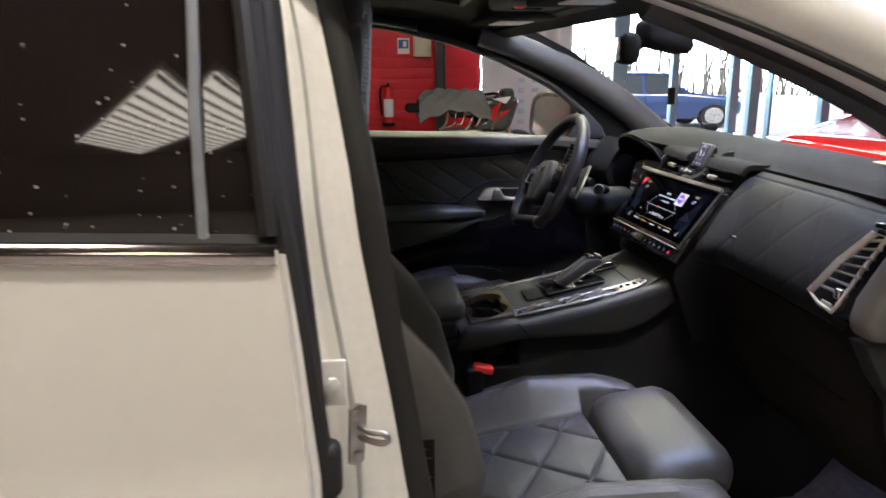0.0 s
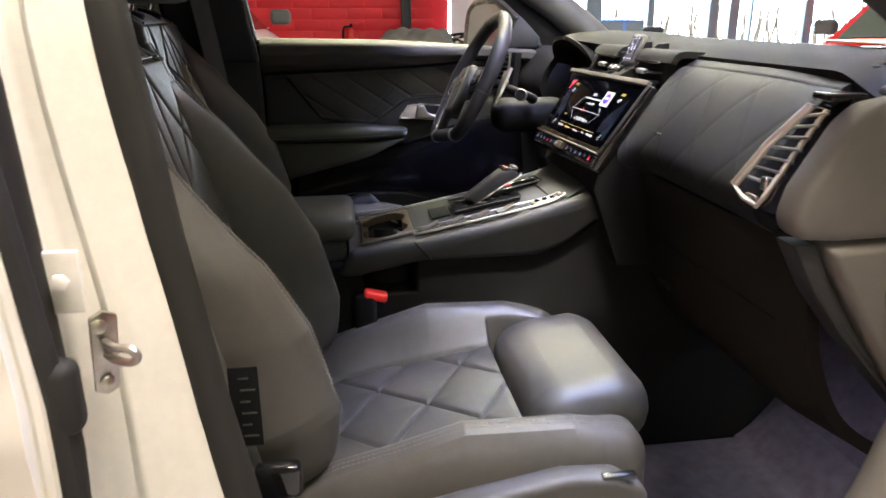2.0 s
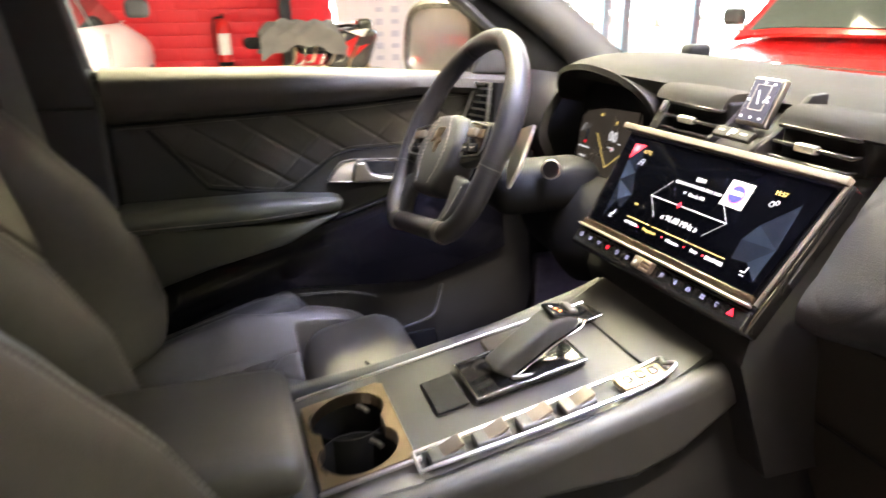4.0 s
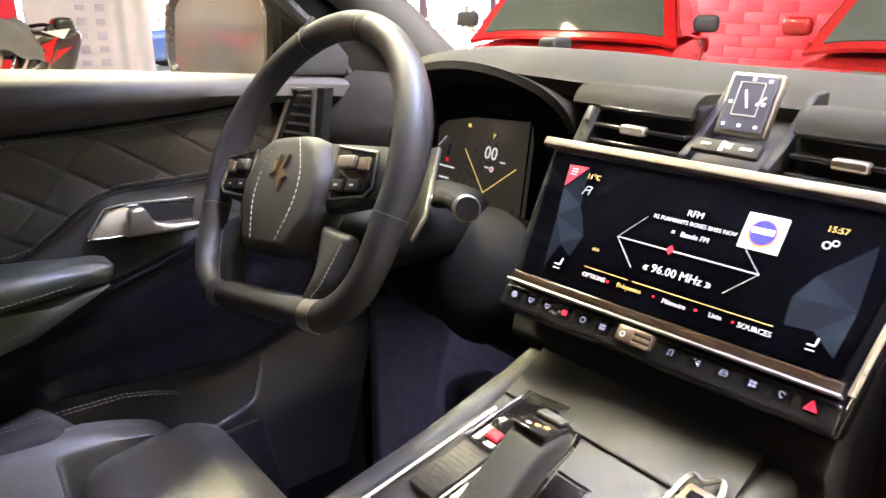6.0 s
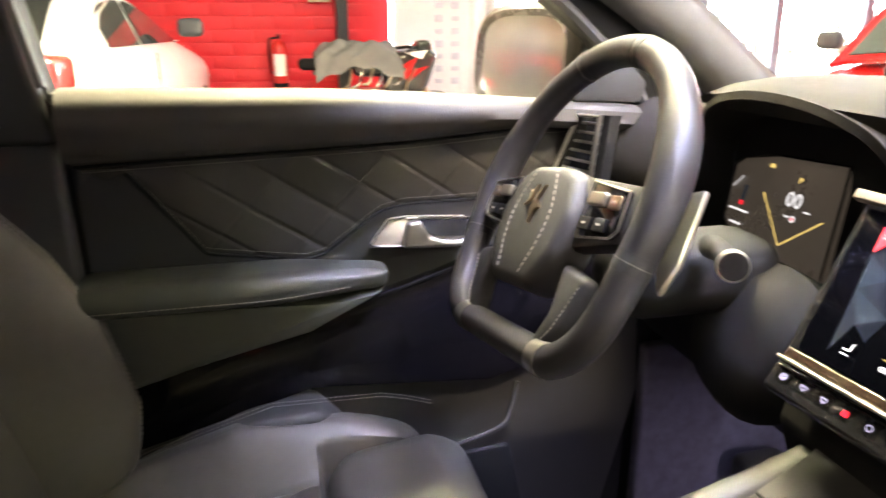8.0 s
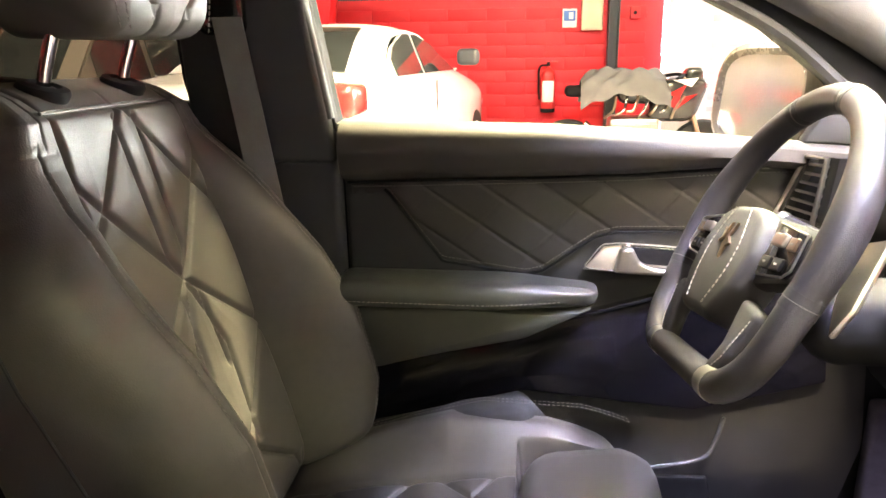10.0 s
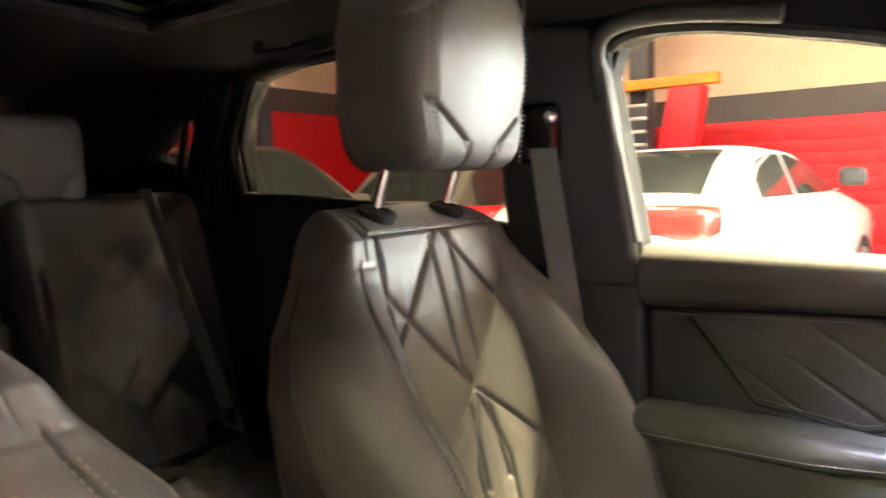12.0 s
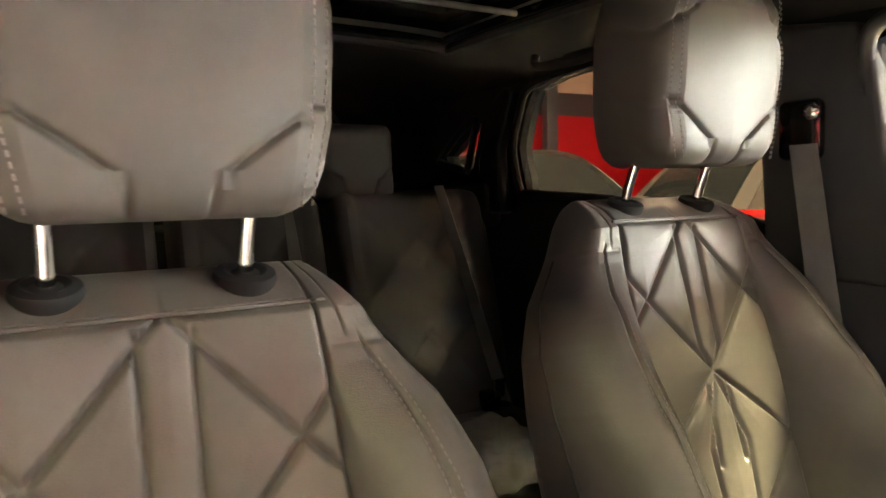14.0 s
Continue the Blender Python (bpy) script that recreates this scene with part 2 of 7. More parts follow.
def tube(pts, r, n=8, closed=False, flat=1.0, cap=True):
    P = np.asarray(pts, float)
    m = len(P)
    r = np.broadcast_to(np.asarray(r, float), (m,))
    if closed:
        T = np.roll(P, -1, 0) - np.roll(P, 1, 0)
    else:
        T = np.gradient(P, axis=0)
    T /= np.maximum(np.linalg.norm(T, axis=1, keepdims=True), 1e-9)
    up = V3([0, 0, 1.0]) if abs(T[0][2]) < 0.9 else V3([1.0, 0, 0])
    N = up - T[0] * (up @ T[0])
    N /= np.linalg.norm(N)
    verts = []
    ang = np.linspace(0, 2 * np.pi, n, endpoint=False)
    for i in range(m):
        N = N - T[i] * (N @ T[i])
        N /= max(np.linalg.norm(N), 1e-9)
        B = np.cross(T[i], N)
        for a in ang:
            verts.append(P[i] + r[i] * (np.cos(a) * N + flat * np.sin(a) * B))
    faces = []
    for i in range(m if closed else m - 1):
        j = (i + 1) % m
        for k in range(n):
            l = (k + 1) % n
            faces.append((i * n + k, i * n + l, j * n + l, j * n + k))
    if cap and not closed:
        faces.append(tuple(range(n))[::-1])
        faces.append(tuple(range((m - 1) * n, m * n)))
    return np.array(verts), faces


def lathe(profile, at, axis=(0, 0, 1), n=24):
    """profile of (radius, along) turned about an axis at a place"""
    z = Vector(axis).normalized()
    q = z.to_track_quat("Z", "Y").to_matrix()
    verts, faces, m = [], [], len(profile)
    for i, (r, a) in enumerate(profile):
        for k in range(n):
            w = 2 * math.pi * k / n
            verts.append(Vector(at) + q @ Vector((r * math.cos(w), r * math.sin(w), a)))
    for i in range(m - 1):
        for k in range(n):
            l = (k + 1) % n
            faces.append((i * n + k, i * n + l, (i + 1) * n + l, (i + 1) * n + k))
    faces.append(tuple(range(n))[::-1])
    faces.append(tuple(range((m - 1) * n, m * n)))
    return np.array(verts), faces


def sheet(fn, nu, nv, thick=0.0):
    """A surface fn(U, V) -> points over the unit square, as thick as given behind its normals."""
    u, v = np.linspace(0, 1, nu), np.linspace(0, 1, nv)
    U, W = np.meshgrid(u, v, indexing="ij")
    P = np.asarray(fn(U, W), float)
    faces = [(i * nv + j, (i + 1) * nv + j, (i + 1) * nv + j + 1, i * nv + j + 1) for i in range(nu - 1) for j in range(nv - 1)]
    if not thick:
        return P.reshape(-1, 3), faces
    N = np.cross(np.gradient(P, axis=0), np.gradient(P, axis=1))
    N /= np.maximum(np.linalg.norm(N, axis=2, keepdims=True), 1e-9)
    k = nu * nv
    verts = np.vstack([P.reshape(-1, 3), (P - N * thick).reshape(-1, 3)])
    faces += [tuple(i + k for i in f[::-1]) for f in faces]
    rim = [i * nv for i in range(nu)] + [(nu - 1) * nv + j for j in range(1, nv)] + \
          [i * nv + nv - 1 for i in range(nu - 2, -1, -1)] + [j for j in range(nv - 2, 0, -1)]
    for a, b in zip(rim, rim[1:] + rim[:1]):
        faces.append((a, a + k, b + k, b))
    return verts, faces


def smooth01(x, a, b):
    t = np.clip((x - a) / (b - a), 0, 1)
    return t * t * (3 - 2 * t)


def seam_depth(A, B, segs, width=0.005, depth=0.006, puff=0.004, reach=0.05):
    """Relief of stitched padding over a plane (A, B): grooves on the segments, and the cushions between them swell."""
    D = np.full(np.shape(A), 9.0)
    for a0, b0, a1, b1 in segs:
        dx, dy = a1 - a0, b1 - b0
        t = np.clip(((A - a0) * dx + (B - b0) * dy) / (dx * dx + dy * dy), 0, 1)
        D = np.minimum(D, np.hypot(A - a0 - t * dx, B - b0 - t * dy))
    return -depth * np.exp(-(D / width) ** 2) + puff * (1 - np.exp(-D / reach))


def dashes(pts, length=0.0045, gap=0.003, r=0.0006, lift=None):
    """Stitches along a line of points."""
    P = np.asarray(pts, float)
    S = np.concatenate([[0], np.cumsum(np.linalg.norm(np.diff(P, axis=0), axis=1))])
    geos, s = [], 0.0
    while s + length < S[-1]:
        a, b = [V3([np.interp(q, S, P[:, k]) for k in range(3)]) for q in (s, s + length)]
        geos.append(tube([a, b], r, 4))
        s += length + gap
    return join(*geos)




def lettering(body, size, m, thick=0.0004):
    """Letters of the built-in font as a mesh, laid on the pose m (x along the line, y up)."""
    cu = bpy.data.curves.new("letters", "FONT")
    cu.body, cu.size, cu.extrude, cu.resolution_u = body, size, thick, 2
    cu.align_x, cu.align_y = "CENTER", "CENTER"
    ob = bpy.data.objects.new("letters", cu)
    scene.collection.objects.link(ob)
    me = bpy.data.meshes.new_from_object(ob.evaluated_get(bpy.context.evaluated_depsgraph_get()))
    verts = np.array([v.co[:] for v in me.vertices])
    faces = [tuple(p.vertices) for p in me.polygons]
    bpy.data.objects.remove(ob)
    bpy.data.curves.remove(cu)
    bpy.data.meshes.remove(me)
    return turn((verts, faces), m)
# ---- workshop ----
REDW = mat("red_wall_paint", (0.62, 0.012, 0.022), 0.45, vary=0.10, scale=1.3)
BEIGE = mat("beige_wall", (0.66, 0.52, 0.38), 0.8, vary=0.08, scale=1.5, grain=0.3, gscale=60)
GREYW = mat("dark_grey_band", (0.075, 0.07, 0.07), 0.6, vary=0.12, scale=2)
CONC = mat("painted_concrete", (0.30, 0.28, 0.26), 0.45, vary=0.25, scale=1.5, grain=0.3, gscale=60)
CEIL = mat("dark_grey_ceiling", (0.07, 0.065, 0.06), 0.85, vary=0.1, scale=1.2)
# the posts' blue is lightened to carry sky haze on the windscreen
MULL = mat("hazed_blue_aluminium", (0.24, 0.38, 0.48), 0.4, 0.2, vary=0.1, scale=5)
WHITEB = mat("white_banner_cloth", (0.72, 0.72, 0.80), 0.75, vary=0.06, scale=3)
BANNERINK = mat("pale_blue_ink", (0.50, 0.52, 0.66), 0.7, vary=0.05)
ASPH = mat("pale_concrete_yard", (0.38, 0.38, 0.37), 0.85, vary=0.3, scale=2, grain=0.6, gscale=200)
WALLY = 7.6


def slab(name, lo, hi, material, label, category, kind="structure", bevel=0.0):
    c = (np.asarray(lo, float) + np.asarray(hi, float)) / 2
    ob = thing(name, (0, 0, 0), label, category, kind=kind)
    bpy.data.objects.remove(ob)
    geo = rbox(c, np.asarray(hi, float) - np.asarray(lo, float), 0.004)
    o = part(name, geo, material, None)
    return tagged(o, label, category, kind=kind)


slab("floor", (-7.2, -12.7, -0.2), (9.0, 7.9, 0.0), CONC, "grey painted concrete workshop floor", "floor")
slab("ceiling", (-7.2, -12.7, 4.0), (9.0, 8.0, 4.2), CEIL, "dark grey workshop ceiling", "ceiling")
wall_l = slab("wall_left", (-7.0, WALLY, 0.0), (1.47, WALLY + 0.2, 1.78), REDW, "red painted brick wall below a grey band", "wall")
slab("wall_left_band", (-7.0, WALLY - 0.004, 1.78), (1.47, WALLY + 0.2, 2.06), GREYW, "dark grey painted band on the workshop wall", "wall")
slab("wall_left_top", (-7.0, WALLY, 2.06), (1.47, WALLY + 0.2, 4.0), BEIGE, "beige upper workshop wall", "wall")
slab("wall_back", (-6.6, -12.5, 0.0), (-6.4, WALLY, 2.14), REDW, "red painted wall behind the parked cars", "wall")
slab("wall_back_band", (-6.6, -12.5, 2.14), (-6.396, WALLY, 2.42), GREYW, "dark grey band on the end wall", "wall")
slab("wall_back_top", (-6.6, -12.5, 2.42), (-6.4, WALLY, 4.0), BEIGE, "beige upper end wall", "wall")
slab("wall_right", (-6.6, -12.7, 0.0), (9.0, -12.5, 4.0), GREYW, "plain dark grey workshop side wall", "wall")
wall_f = slab("wall_front", (8.4, -12.5, 0.0), (8.6, WALLY - 0.004, 4.0), REDW, "red painted brick wall behind the red cars", "wall")
slab("wall_lintel", (1.47, WALLY, 3.2), (8.6, WALLY + 0.2, 4.0), BEIGE, "beige wall above the glazing", "wall")

# courses of the painted brick, laid proud of their joints
BRICK = (0.42, 0.13)


def bricks(parent, origin, along, n_along, rows, normal, material):
    geo = rbox((0, 0, 0), (BRICK[0] - 0.012, 0.012, BRICK[1] - 0.012), 0.004)
    first = None
    for r in range(rows):
        for k in range(n_along):
            p = Vector(origin) + Vector(along) * (BRICK[0] * (k + 0.5 * (r % 2))) + Vector((0, 0, BRICK[1] * (r + 0.5))) + Vector(normal) * -0.002
            if first is None:
                first = part("brick", geo, material, None)
                o = first
            else:
                o = new("brick", first.data)
            o.parent = parent
            yaw = 0 if abs(along[0]) > 0.5 else 90
            o.matrix_basis = pose(*p, 0, 0, yaw)


# glazed front with its posts
gl = thing("glazed_front", (1.5, WALLY, 0), "tall glazed shopfront with blue-grey aluminium posts", "window", kind="structure")
for x, w in ((3.345, 0.20), (4.107, 0.09), (4.955, 0.11), (5.245, 0.13), (5.49, 0.03), (6.3, 0.12), (7.6, 0.12), (8.45, 0.2)):
    part("post", rbox((x, WALLY + 0.08, 1.6), (w, 0.12, 3.2), 0.008), MULL, gl)
part("transom", rbox((5.52, WALLY + 0.08, 3.14), (5.86, 0.10, 0.12), 0.008), MULL, gl)
part("sill", rbox((5.52, WALLY + 0.08, 0.05), (5.86, 0.14, 0.10), 0.008), MULL, gl)
for x0, x1 in ((2.66, 3.245), (3.445, 4.062), (4.152, 4.90), (5.505, 6.24), (6.36, 7.54), (7.66, 8.35)):
    o = part("pane", rbox(((x0 + x1) / 2, WALLY + 0.08, 1.59), (x1 - x0 - 0.004, 0.012, 2.96), 0.003), GLASS, gl)
    o.visible_shadow = False
part("lock_box", rbox((4.05, WALLY + 0.0, 0.92), (0.09, 0.05, 0.22), 0.01), MATTE, gl)

# side opening to the forecourt, beyond the red wall
# banner
bn = thing("roll_up_banner", (2.0, WALLY - 0.25, 0), "white hanging cloth banner with pale blue lettering", "banner")


def banner_fn(U, W):
    x = 1.49 + U * 1.12
    return np.stack([x, WALLY - 0.12 - 0.10 * smooth01(U, 0.6, 1.0) + 0.025 * np.sin(U * 38) * smooth01(U, 0.65, 0.8), 0.02 + W * 3.0], -1)


part("cloth", sheet(banner_fn, 90, 8, 0.004), WHITEB, bn)
for k, x in enumerate((1.98, 2.16)):
    for i in range(9):
        part("letter_bar", rbox((x, WALLY - 0.145, 0.62 + i * 0.13), (0.085, 0.006, 0.05 + 0.02 * ((i + k) % 2)), 0.004), BANNERINK, bn)
part("rail", tube([(1.47, WALLY - 0.15, 3.03), (2.65, WALLY - 0.2, 3.03)], 0.015), SATIN, bn)

# wall fittings
ex = thing("fire_extinguisher", (0.29, WALLY - 0.1, 0.6), "red fire extinguisher with white label hung on the wall", "extinguisher")
REDEX = mat("extinguisher_red", (0.60, 0.02, 0.02), 0.3, vary=0.08, coat=0.4)
LABELW = mat("label_white", (0.78, 0.77, 0.74), 0.6, vary=0.06)
exc = (0.29, WALLY - 0.11)
part("cylinder", lathe([(0.02, 0.60), (0.072, 0.61), (0.075, 0.64), (0.075, 0.97), (0.06, 1.02), (0.025, 1.05), (0.022, 1.07)], (exc[0], exc[1], 0)), REDEX, ex)
part("base_ring", lathe([(0.07, 0.585), (0.078, 0.59), (0.078, 0.625), (0.07, 0.63)], (exc[0], exc[1], 0)), MATTE, ex)
part("label", sheet(lambda U, W: np.stack([exc[0] + 0.0765 * np.sin((U - 0.5) * 1.9), exc[1] - 0.0765 * np.cos((U - 0.5) * 1.9), 0.70 + 0.22 * W], -1), 12, 3, 0.001), LABELW, ex)
part("valve", rbox((exc[0], exc[1], 1.09), (0.035, 0.035, 0.05), 0.006), MATTE, ex)
part("lever", rbox((exc[0] + 0.04, exc[1], 1.115), (0.12, 0.02, 0.012), 0.004), REDEX, ex)
part("hose", tube(spline([(exc[0] - 0.02, exc[1], 1.08), (exc[0] - 0.09, exc[1] - 0.02, 1.06), (exc[0] - 0.10, exc[1] - 0.02, 0.9), (exc[0] - 0.09, exc[1] - 0.02, 0.72)], 16), 0.011), MATTE, ex)
BLUEP = mat("sign_blue", (0.05, 0.16, 0.5), 0.5, vary=0.05)
REDP = mat("sign_red", (0.65, 0.03, 0.04), 0.5, vary=0.05)


def wall_sign(x, z, w, h, field, label):
    o = thing("wall_sign", (x, WALLY, z), label, "sign")
    part("plate", rbox((x, WALLY - 0.006, z), (w, 0.006, h), 0.002), LABELW, o)
    part("field", rbox((x, WALLY - 0.011, z + h * 0.12), (w * 0.82, 0.003, h * 0.55), 0.001), field, o)
    part("bar", rbox((x + w * 0.1, WALLY - 0.014, z + h * 0.12), (w * 0.3, 0.002, h * 0.35), 0.0008), LABELW, o)
    return o


wall_sign(0.50, 1.56, 0.15, 0.19, BLUEP, "small white and blue safety sign on the red wall")
wall_sign(0.48, 1.98, 0.16, 0.15, REDP, "small red safety sign on the grey band")
cab = thing("wall_cabinet", (0.72, WALLY, 1.6), "beige electrical cabinet fixed on the red wall", "cabinet")
CREAM = mat("cream_enamel", (0.55, 0.50, 0.36), 0.5, vary=0.08, scale=6)
part("case", rbox((0.73, WALLY - 0.05, 1.59), (0.22, 0.10, 0.32), 0.008), CREAM, cab)
part("door", rbox((0.73, WALLY - 0.105, 1.59), (0.20, 0.008, 0.29), 0.003), CREAM, cab)
part("lock", lathe([(0.008, 0), (0.008, 0.008)], (0.80, WALLY - 0.117, 1.52), (0, -1, 0), 10), STEEL, cab)
GREYST = mat("grey_painted_steel", (0.06, 0.065, 0.07), 0.5, vary=0.15, scale=6)
col = thing("steel_column", (0.95, WALLY, 0), "dark grey steel column beside the wall cabinet", "column", kind="structure")
part("web", rbox((0.95, WALLY - 0.10, 2.0), (0.10, 0.012, 4.0), 0.003), GREYST, col)
part("flange", rbox((0.90, WALLY - 0.10, 2.0), (0.012, 0.16, 4.0), 0.003), GREYST, col)
part("flange", rbox((1.0, WALLY - 0.10, 2.0), (0.012, 0.16, 4.0), 0.003), GREYST, col)
bx = thing("red_alarm_box", (1.17, WALLY, 1.55), "small red alarm box on the wall", "box")
part("case", rbox((1.17, WALLY - 0.03, 1.6), (0.10, 0.06, 0.12), 0.006), REDP, bx)
part("button", lathe([(0.02, 0), (0.016, 0.006)], (1.17, WALLY - 0.062, 1.6), (0, -1, 0), 14), MATTE, bx)
for yy in (2.4, 5.0):
    c2 = thing("steel_column", (-6.2, yy, 0), "dark grey steel column at the end wall", "column", kind="structure")
    part("web", rbox((-6.25, yy, 2.0), (0.012, 0.12, 4.0), 0.003), GREYST, c2)
    part("flange", rbox((-6.18, yy, 2.0), (0.10, 0.16, 4.0), 0.003), GREYST, c2)

# vehicle lift with orange beam
ORANGE = mat("orange_lift_paint", (0.75, 0.25, 0.03), 0.5, vary=0.1, scale=6)
lift = thing("vehicle_lift", (-2.5, 6.9, 0), "orange and red two-post vehicle lift by the wall", "lift")
part("beam", rbox((-2.58, 6.7, 2.15), (1.9, 0.14, 0.10), 0.01), ORANGE, lift)
part("post", rbox((-2.48, 6.95, 1.9), (0.20, 0.22, 3.8), 0.01), GREYST, lift)
part("carriage", prism([(-2.20, 1.45), (-1.84, 1.50), (-1.76, 2.09), (-2.08, 2.09)], 1, 6.6, 6.85, 0.01), REDW, lift)
for k in range(4):
    part("arm", rbox((-2.7, 6.6, 1.55 + 0.13 * k), (0.8, 0.03, 0.03), 0.004), STEEL, lift)

# ceiling fittings
DIFF = mat("lamp_diffuser", (0.9, 0.88, 0.8), 0.4, vary=0, emit=(1.0, 0.86, 0.66), power=3.0)
for fx, fy in FITTINGS + ADDED_TUBES:
    cl = thing("ceiling_light", (fx, fy, 3.9), "louvred fluorescent ceiling light placed out of view, switched on", "lamp", group="ceiling lights")
    part("housing", rbox((fx, fy, 3.95), (1.5, 0.6, 0.08), 0.01), LABELW, cl)
    part("diffuser", rbox((fx, fy, 3.895), (1.42, 0.52, 0.02), 0.004), DIFF, cl)
    for k in range(11):
        part("louvre", rbox((fx, fy - 0.24 + 0.048 * k, 3.86), (1.42, 0.006, 0.05), 0.002), STEEL, cl)

row = thing("ceiling_light", (*FIELD_AT, 3.86), "large louvred fluorescent ceiling light field, switched on", "lamp", group="ceiling lights")
DIFFROW = mat("lamp_field_diffuser", (0.9, 0.88, 0.8), 0.4, vary=0, emit=(1.0, 0.88, 0.72), power=5.2)


def field(u0, u1, w0, w1):
    return [(FIELD_AT[0] + FIELD_LONG[0] * u + FIELD_SHORT[0] * w, FIELD_AT[1] + FIELD_LONG[1] * u + FIELD_SHORT[1] * w) for u, w in ((u0, w0), (u1, w0), (u1, w1), (u0, w1))]


part("housing", prism(field(-0.02, 1.02, -0.03, 1.03), 2, 3.88, 3.98), LABELW, row)
part("diffuser", prism(field(0, 1, 0, 1), 2, 3.855, 3.875), DIFFROW, row)
for k in range(13):
    part("louvre", prism(field(0.004 + 0.0805 * k, 0.022 + 0.0805 * k, 0, 1), 2, 3.815, 3.852), GREYST, row)

# outside ground and far hedge
gr = part("ground", rbox((0, 158, -0.44), (500, 300, 0.3), 0.01), ASPH, None)
tagged(gr, "pale concrete forecourt outside the workshop", "ground", kind="structure")
HAZE = mat("hazy_sky", (0.7, 0.8, 0.9), 1.0, vary=0, emit=(0.80, 0.93, 1.0), power=22.0)
bd = part("backdrop", sheet(lambda U, W: np.stack([-40 + 115 * U, 46 + 0 * U, -0.5 + 6.0 * W], -1), 2, 2, 0.1), HAZE, None)
tagged(bd, "pale hazy sky beyond the forecourt", "sky", kind="structure")
HEDGE = mat("bare_hedge", (0.16, 0.14, 0.11), 0.9, vary=0.4, scale=3)
hd = thing("hedge", (12, 40, 0), "bare pale winter hedge beyond the forecourt", "hedge", kind="stuff")
rng = random.Random(4)
bits = []
for k in range(520):
    x, y = rng.uniform(-8, 44), rng.uniform(38, 41)
    h = rng.uniform(1.2, 3.6)
    bits.append(tube([(x, y, -0.30), (x + rng.uniform(-.3, .3), y, h * .6), (x + rng.uniform(-.8, .8), y + rng.uniform(-.3, .3), h)], [0.05, 0.035, 0.01], 4))
part("twigs", join(*bits), HEDGE, hd)
# ---- car shell ----
WIN_F = [(-0.112, 1.117), (-0.165, 1.40), (-0.150, 1.445), (-0.10, 1.458), (-0.01, 1.452), (0.10, 1.43), (0.23, 1.398), (0.37, 1.346), (0.54, 1.262), (0.64, 1.185), (0.70, 1.125), (0.70, 1.072), (0.40, 1.090), (0.10, 1.106)]
WIN_R = [(-0.345, 1.15), (-0.375, 1.46), (-0.42, 1.49), (-0.73, 1.512), (-0.95, 1.505), (-1.055, 1.485), (-1.09, 1.43), (-1.12, 1.335), (-1.09, 1.224), (-1.05, 1.212), (-0.74, 1.195)]
WIN_Q = [(-1.300, 1.420), (-1.33, 1.43), (-1.50, 1.335), (-1.495, 1.315), (-1.37, 1.287), (-1.35, 1.292)]
ROOF_LINE = [(-2.05, 1.30), (-1.95, 1.54), (-1.6, 1.56), (-1.0, 1.575), (-0.4, 1.58), (0.1, 1.55), (0.40, 1.48), (0.62, 1.37), (0.98, 1.12)]

car = thing("car", (0, 0, 0), "pearl white five-door car, front passenger side open", "car")
outer = [(-2.05, 0.19), *ROOF_LINE, (1.15, 1.0), (1.36, 0.90), (1.36, 0.19)]
part("body_side", plate([outer, WIN_F, WIN_R, WIN_Q], 1, 0.712, 0.756), MATTE, car, "black inner body side with its window openings")

# driver's side window rubber and inner frames
for nm, lp, mt in (("window_seal", WIN_F, SOFT), ("window_seal", WIN_R, MATTE), ("window_seal", WIN_Q, MATTE)):
    pts = [(x, 0.692, z) for x, z in lp]
    part(nm, tube(spline(pts + pts[:1], 90)[:-1], 0.011, 8, closed=True), mt, car)
g = part("side_glass", plate([[(x, z) for x, z in WIN_R]], 1, 0.732, 0.736), TINT, car, "brown tinted rear side glass")
g = part("side_glass", plate([[(x, z) for x, z in WIN_Q]], 1, 0.732, 0.736), mat("dark_tint", (0.20, 0.19, 0.18), 0.0, vary=0, trans=1.0, ior=1.05), car, "small tinted rear quarter glass")


def roof_fn(z0, ymax, drop):
    prof = spline([(-1.95, 1.535), (-1.6, 1.552), (-1.0, 1.556), (-0.4, 1.548), (0.1, 1.52), (0.40, 1.455)], 40)

    def fn(U, W):
        i = U * 39
        x = np.interp(i, np.arange(40), prof[:, 0])
        z = np.interp(i, np.arange(40), prof[:, 1])
        s = W * 2 - 1
        return np.stack([x, s * ymax, z + z0 - drop * np.abs(s) ** 3.2], -1)
    return fn


# roof with the glass roof opening in it: two side bands, a front band and a rear band
def roof_patch(u0, u1, w0, w1, z0, th, nu=12, nv=12):
    f = roof_fn(z0, 0.74, 0.05)
    return sheet(lambda U, W: f(u0 + (u1 - u0) * U, w0 + (w1 - w0) * W), nu, nv, th)


SU0, SU1, SW0, SW1 = 0.40, 0.86, 0.22, 0.78
lin = join(roof_patch(0, SU0, 0, 1, 0, -0.02, 16, 30), roof_patch(SU1, 1, 0, 1, 0, -0.02, 8, 30),
           roof_patch(SU0, SU1, 0, SW0, 0, -0.02, 20, 10), roof_patch(SU0, SU1, SW1, 1, 0, -0.02, 20, 10))
part("headliner", lin, CLOTH, car, "black cloth headliner")
rp = join(roof_patch(0, SU0, 0, 1, 0.045, -0.012, 16, 30), roof_patch(SU1, 1, 0, 1, 0.045, -0.012, 8, 30),
          roof_patch(SU0, SU1, 0, SW0, 0.045, -0.012, 20, 10), roof_patch(SU0, SU1, SW1, 1, 0.045, -0.012, 20, 10))
part("roof_panel", rp, PAINT, car, "white roof panel")
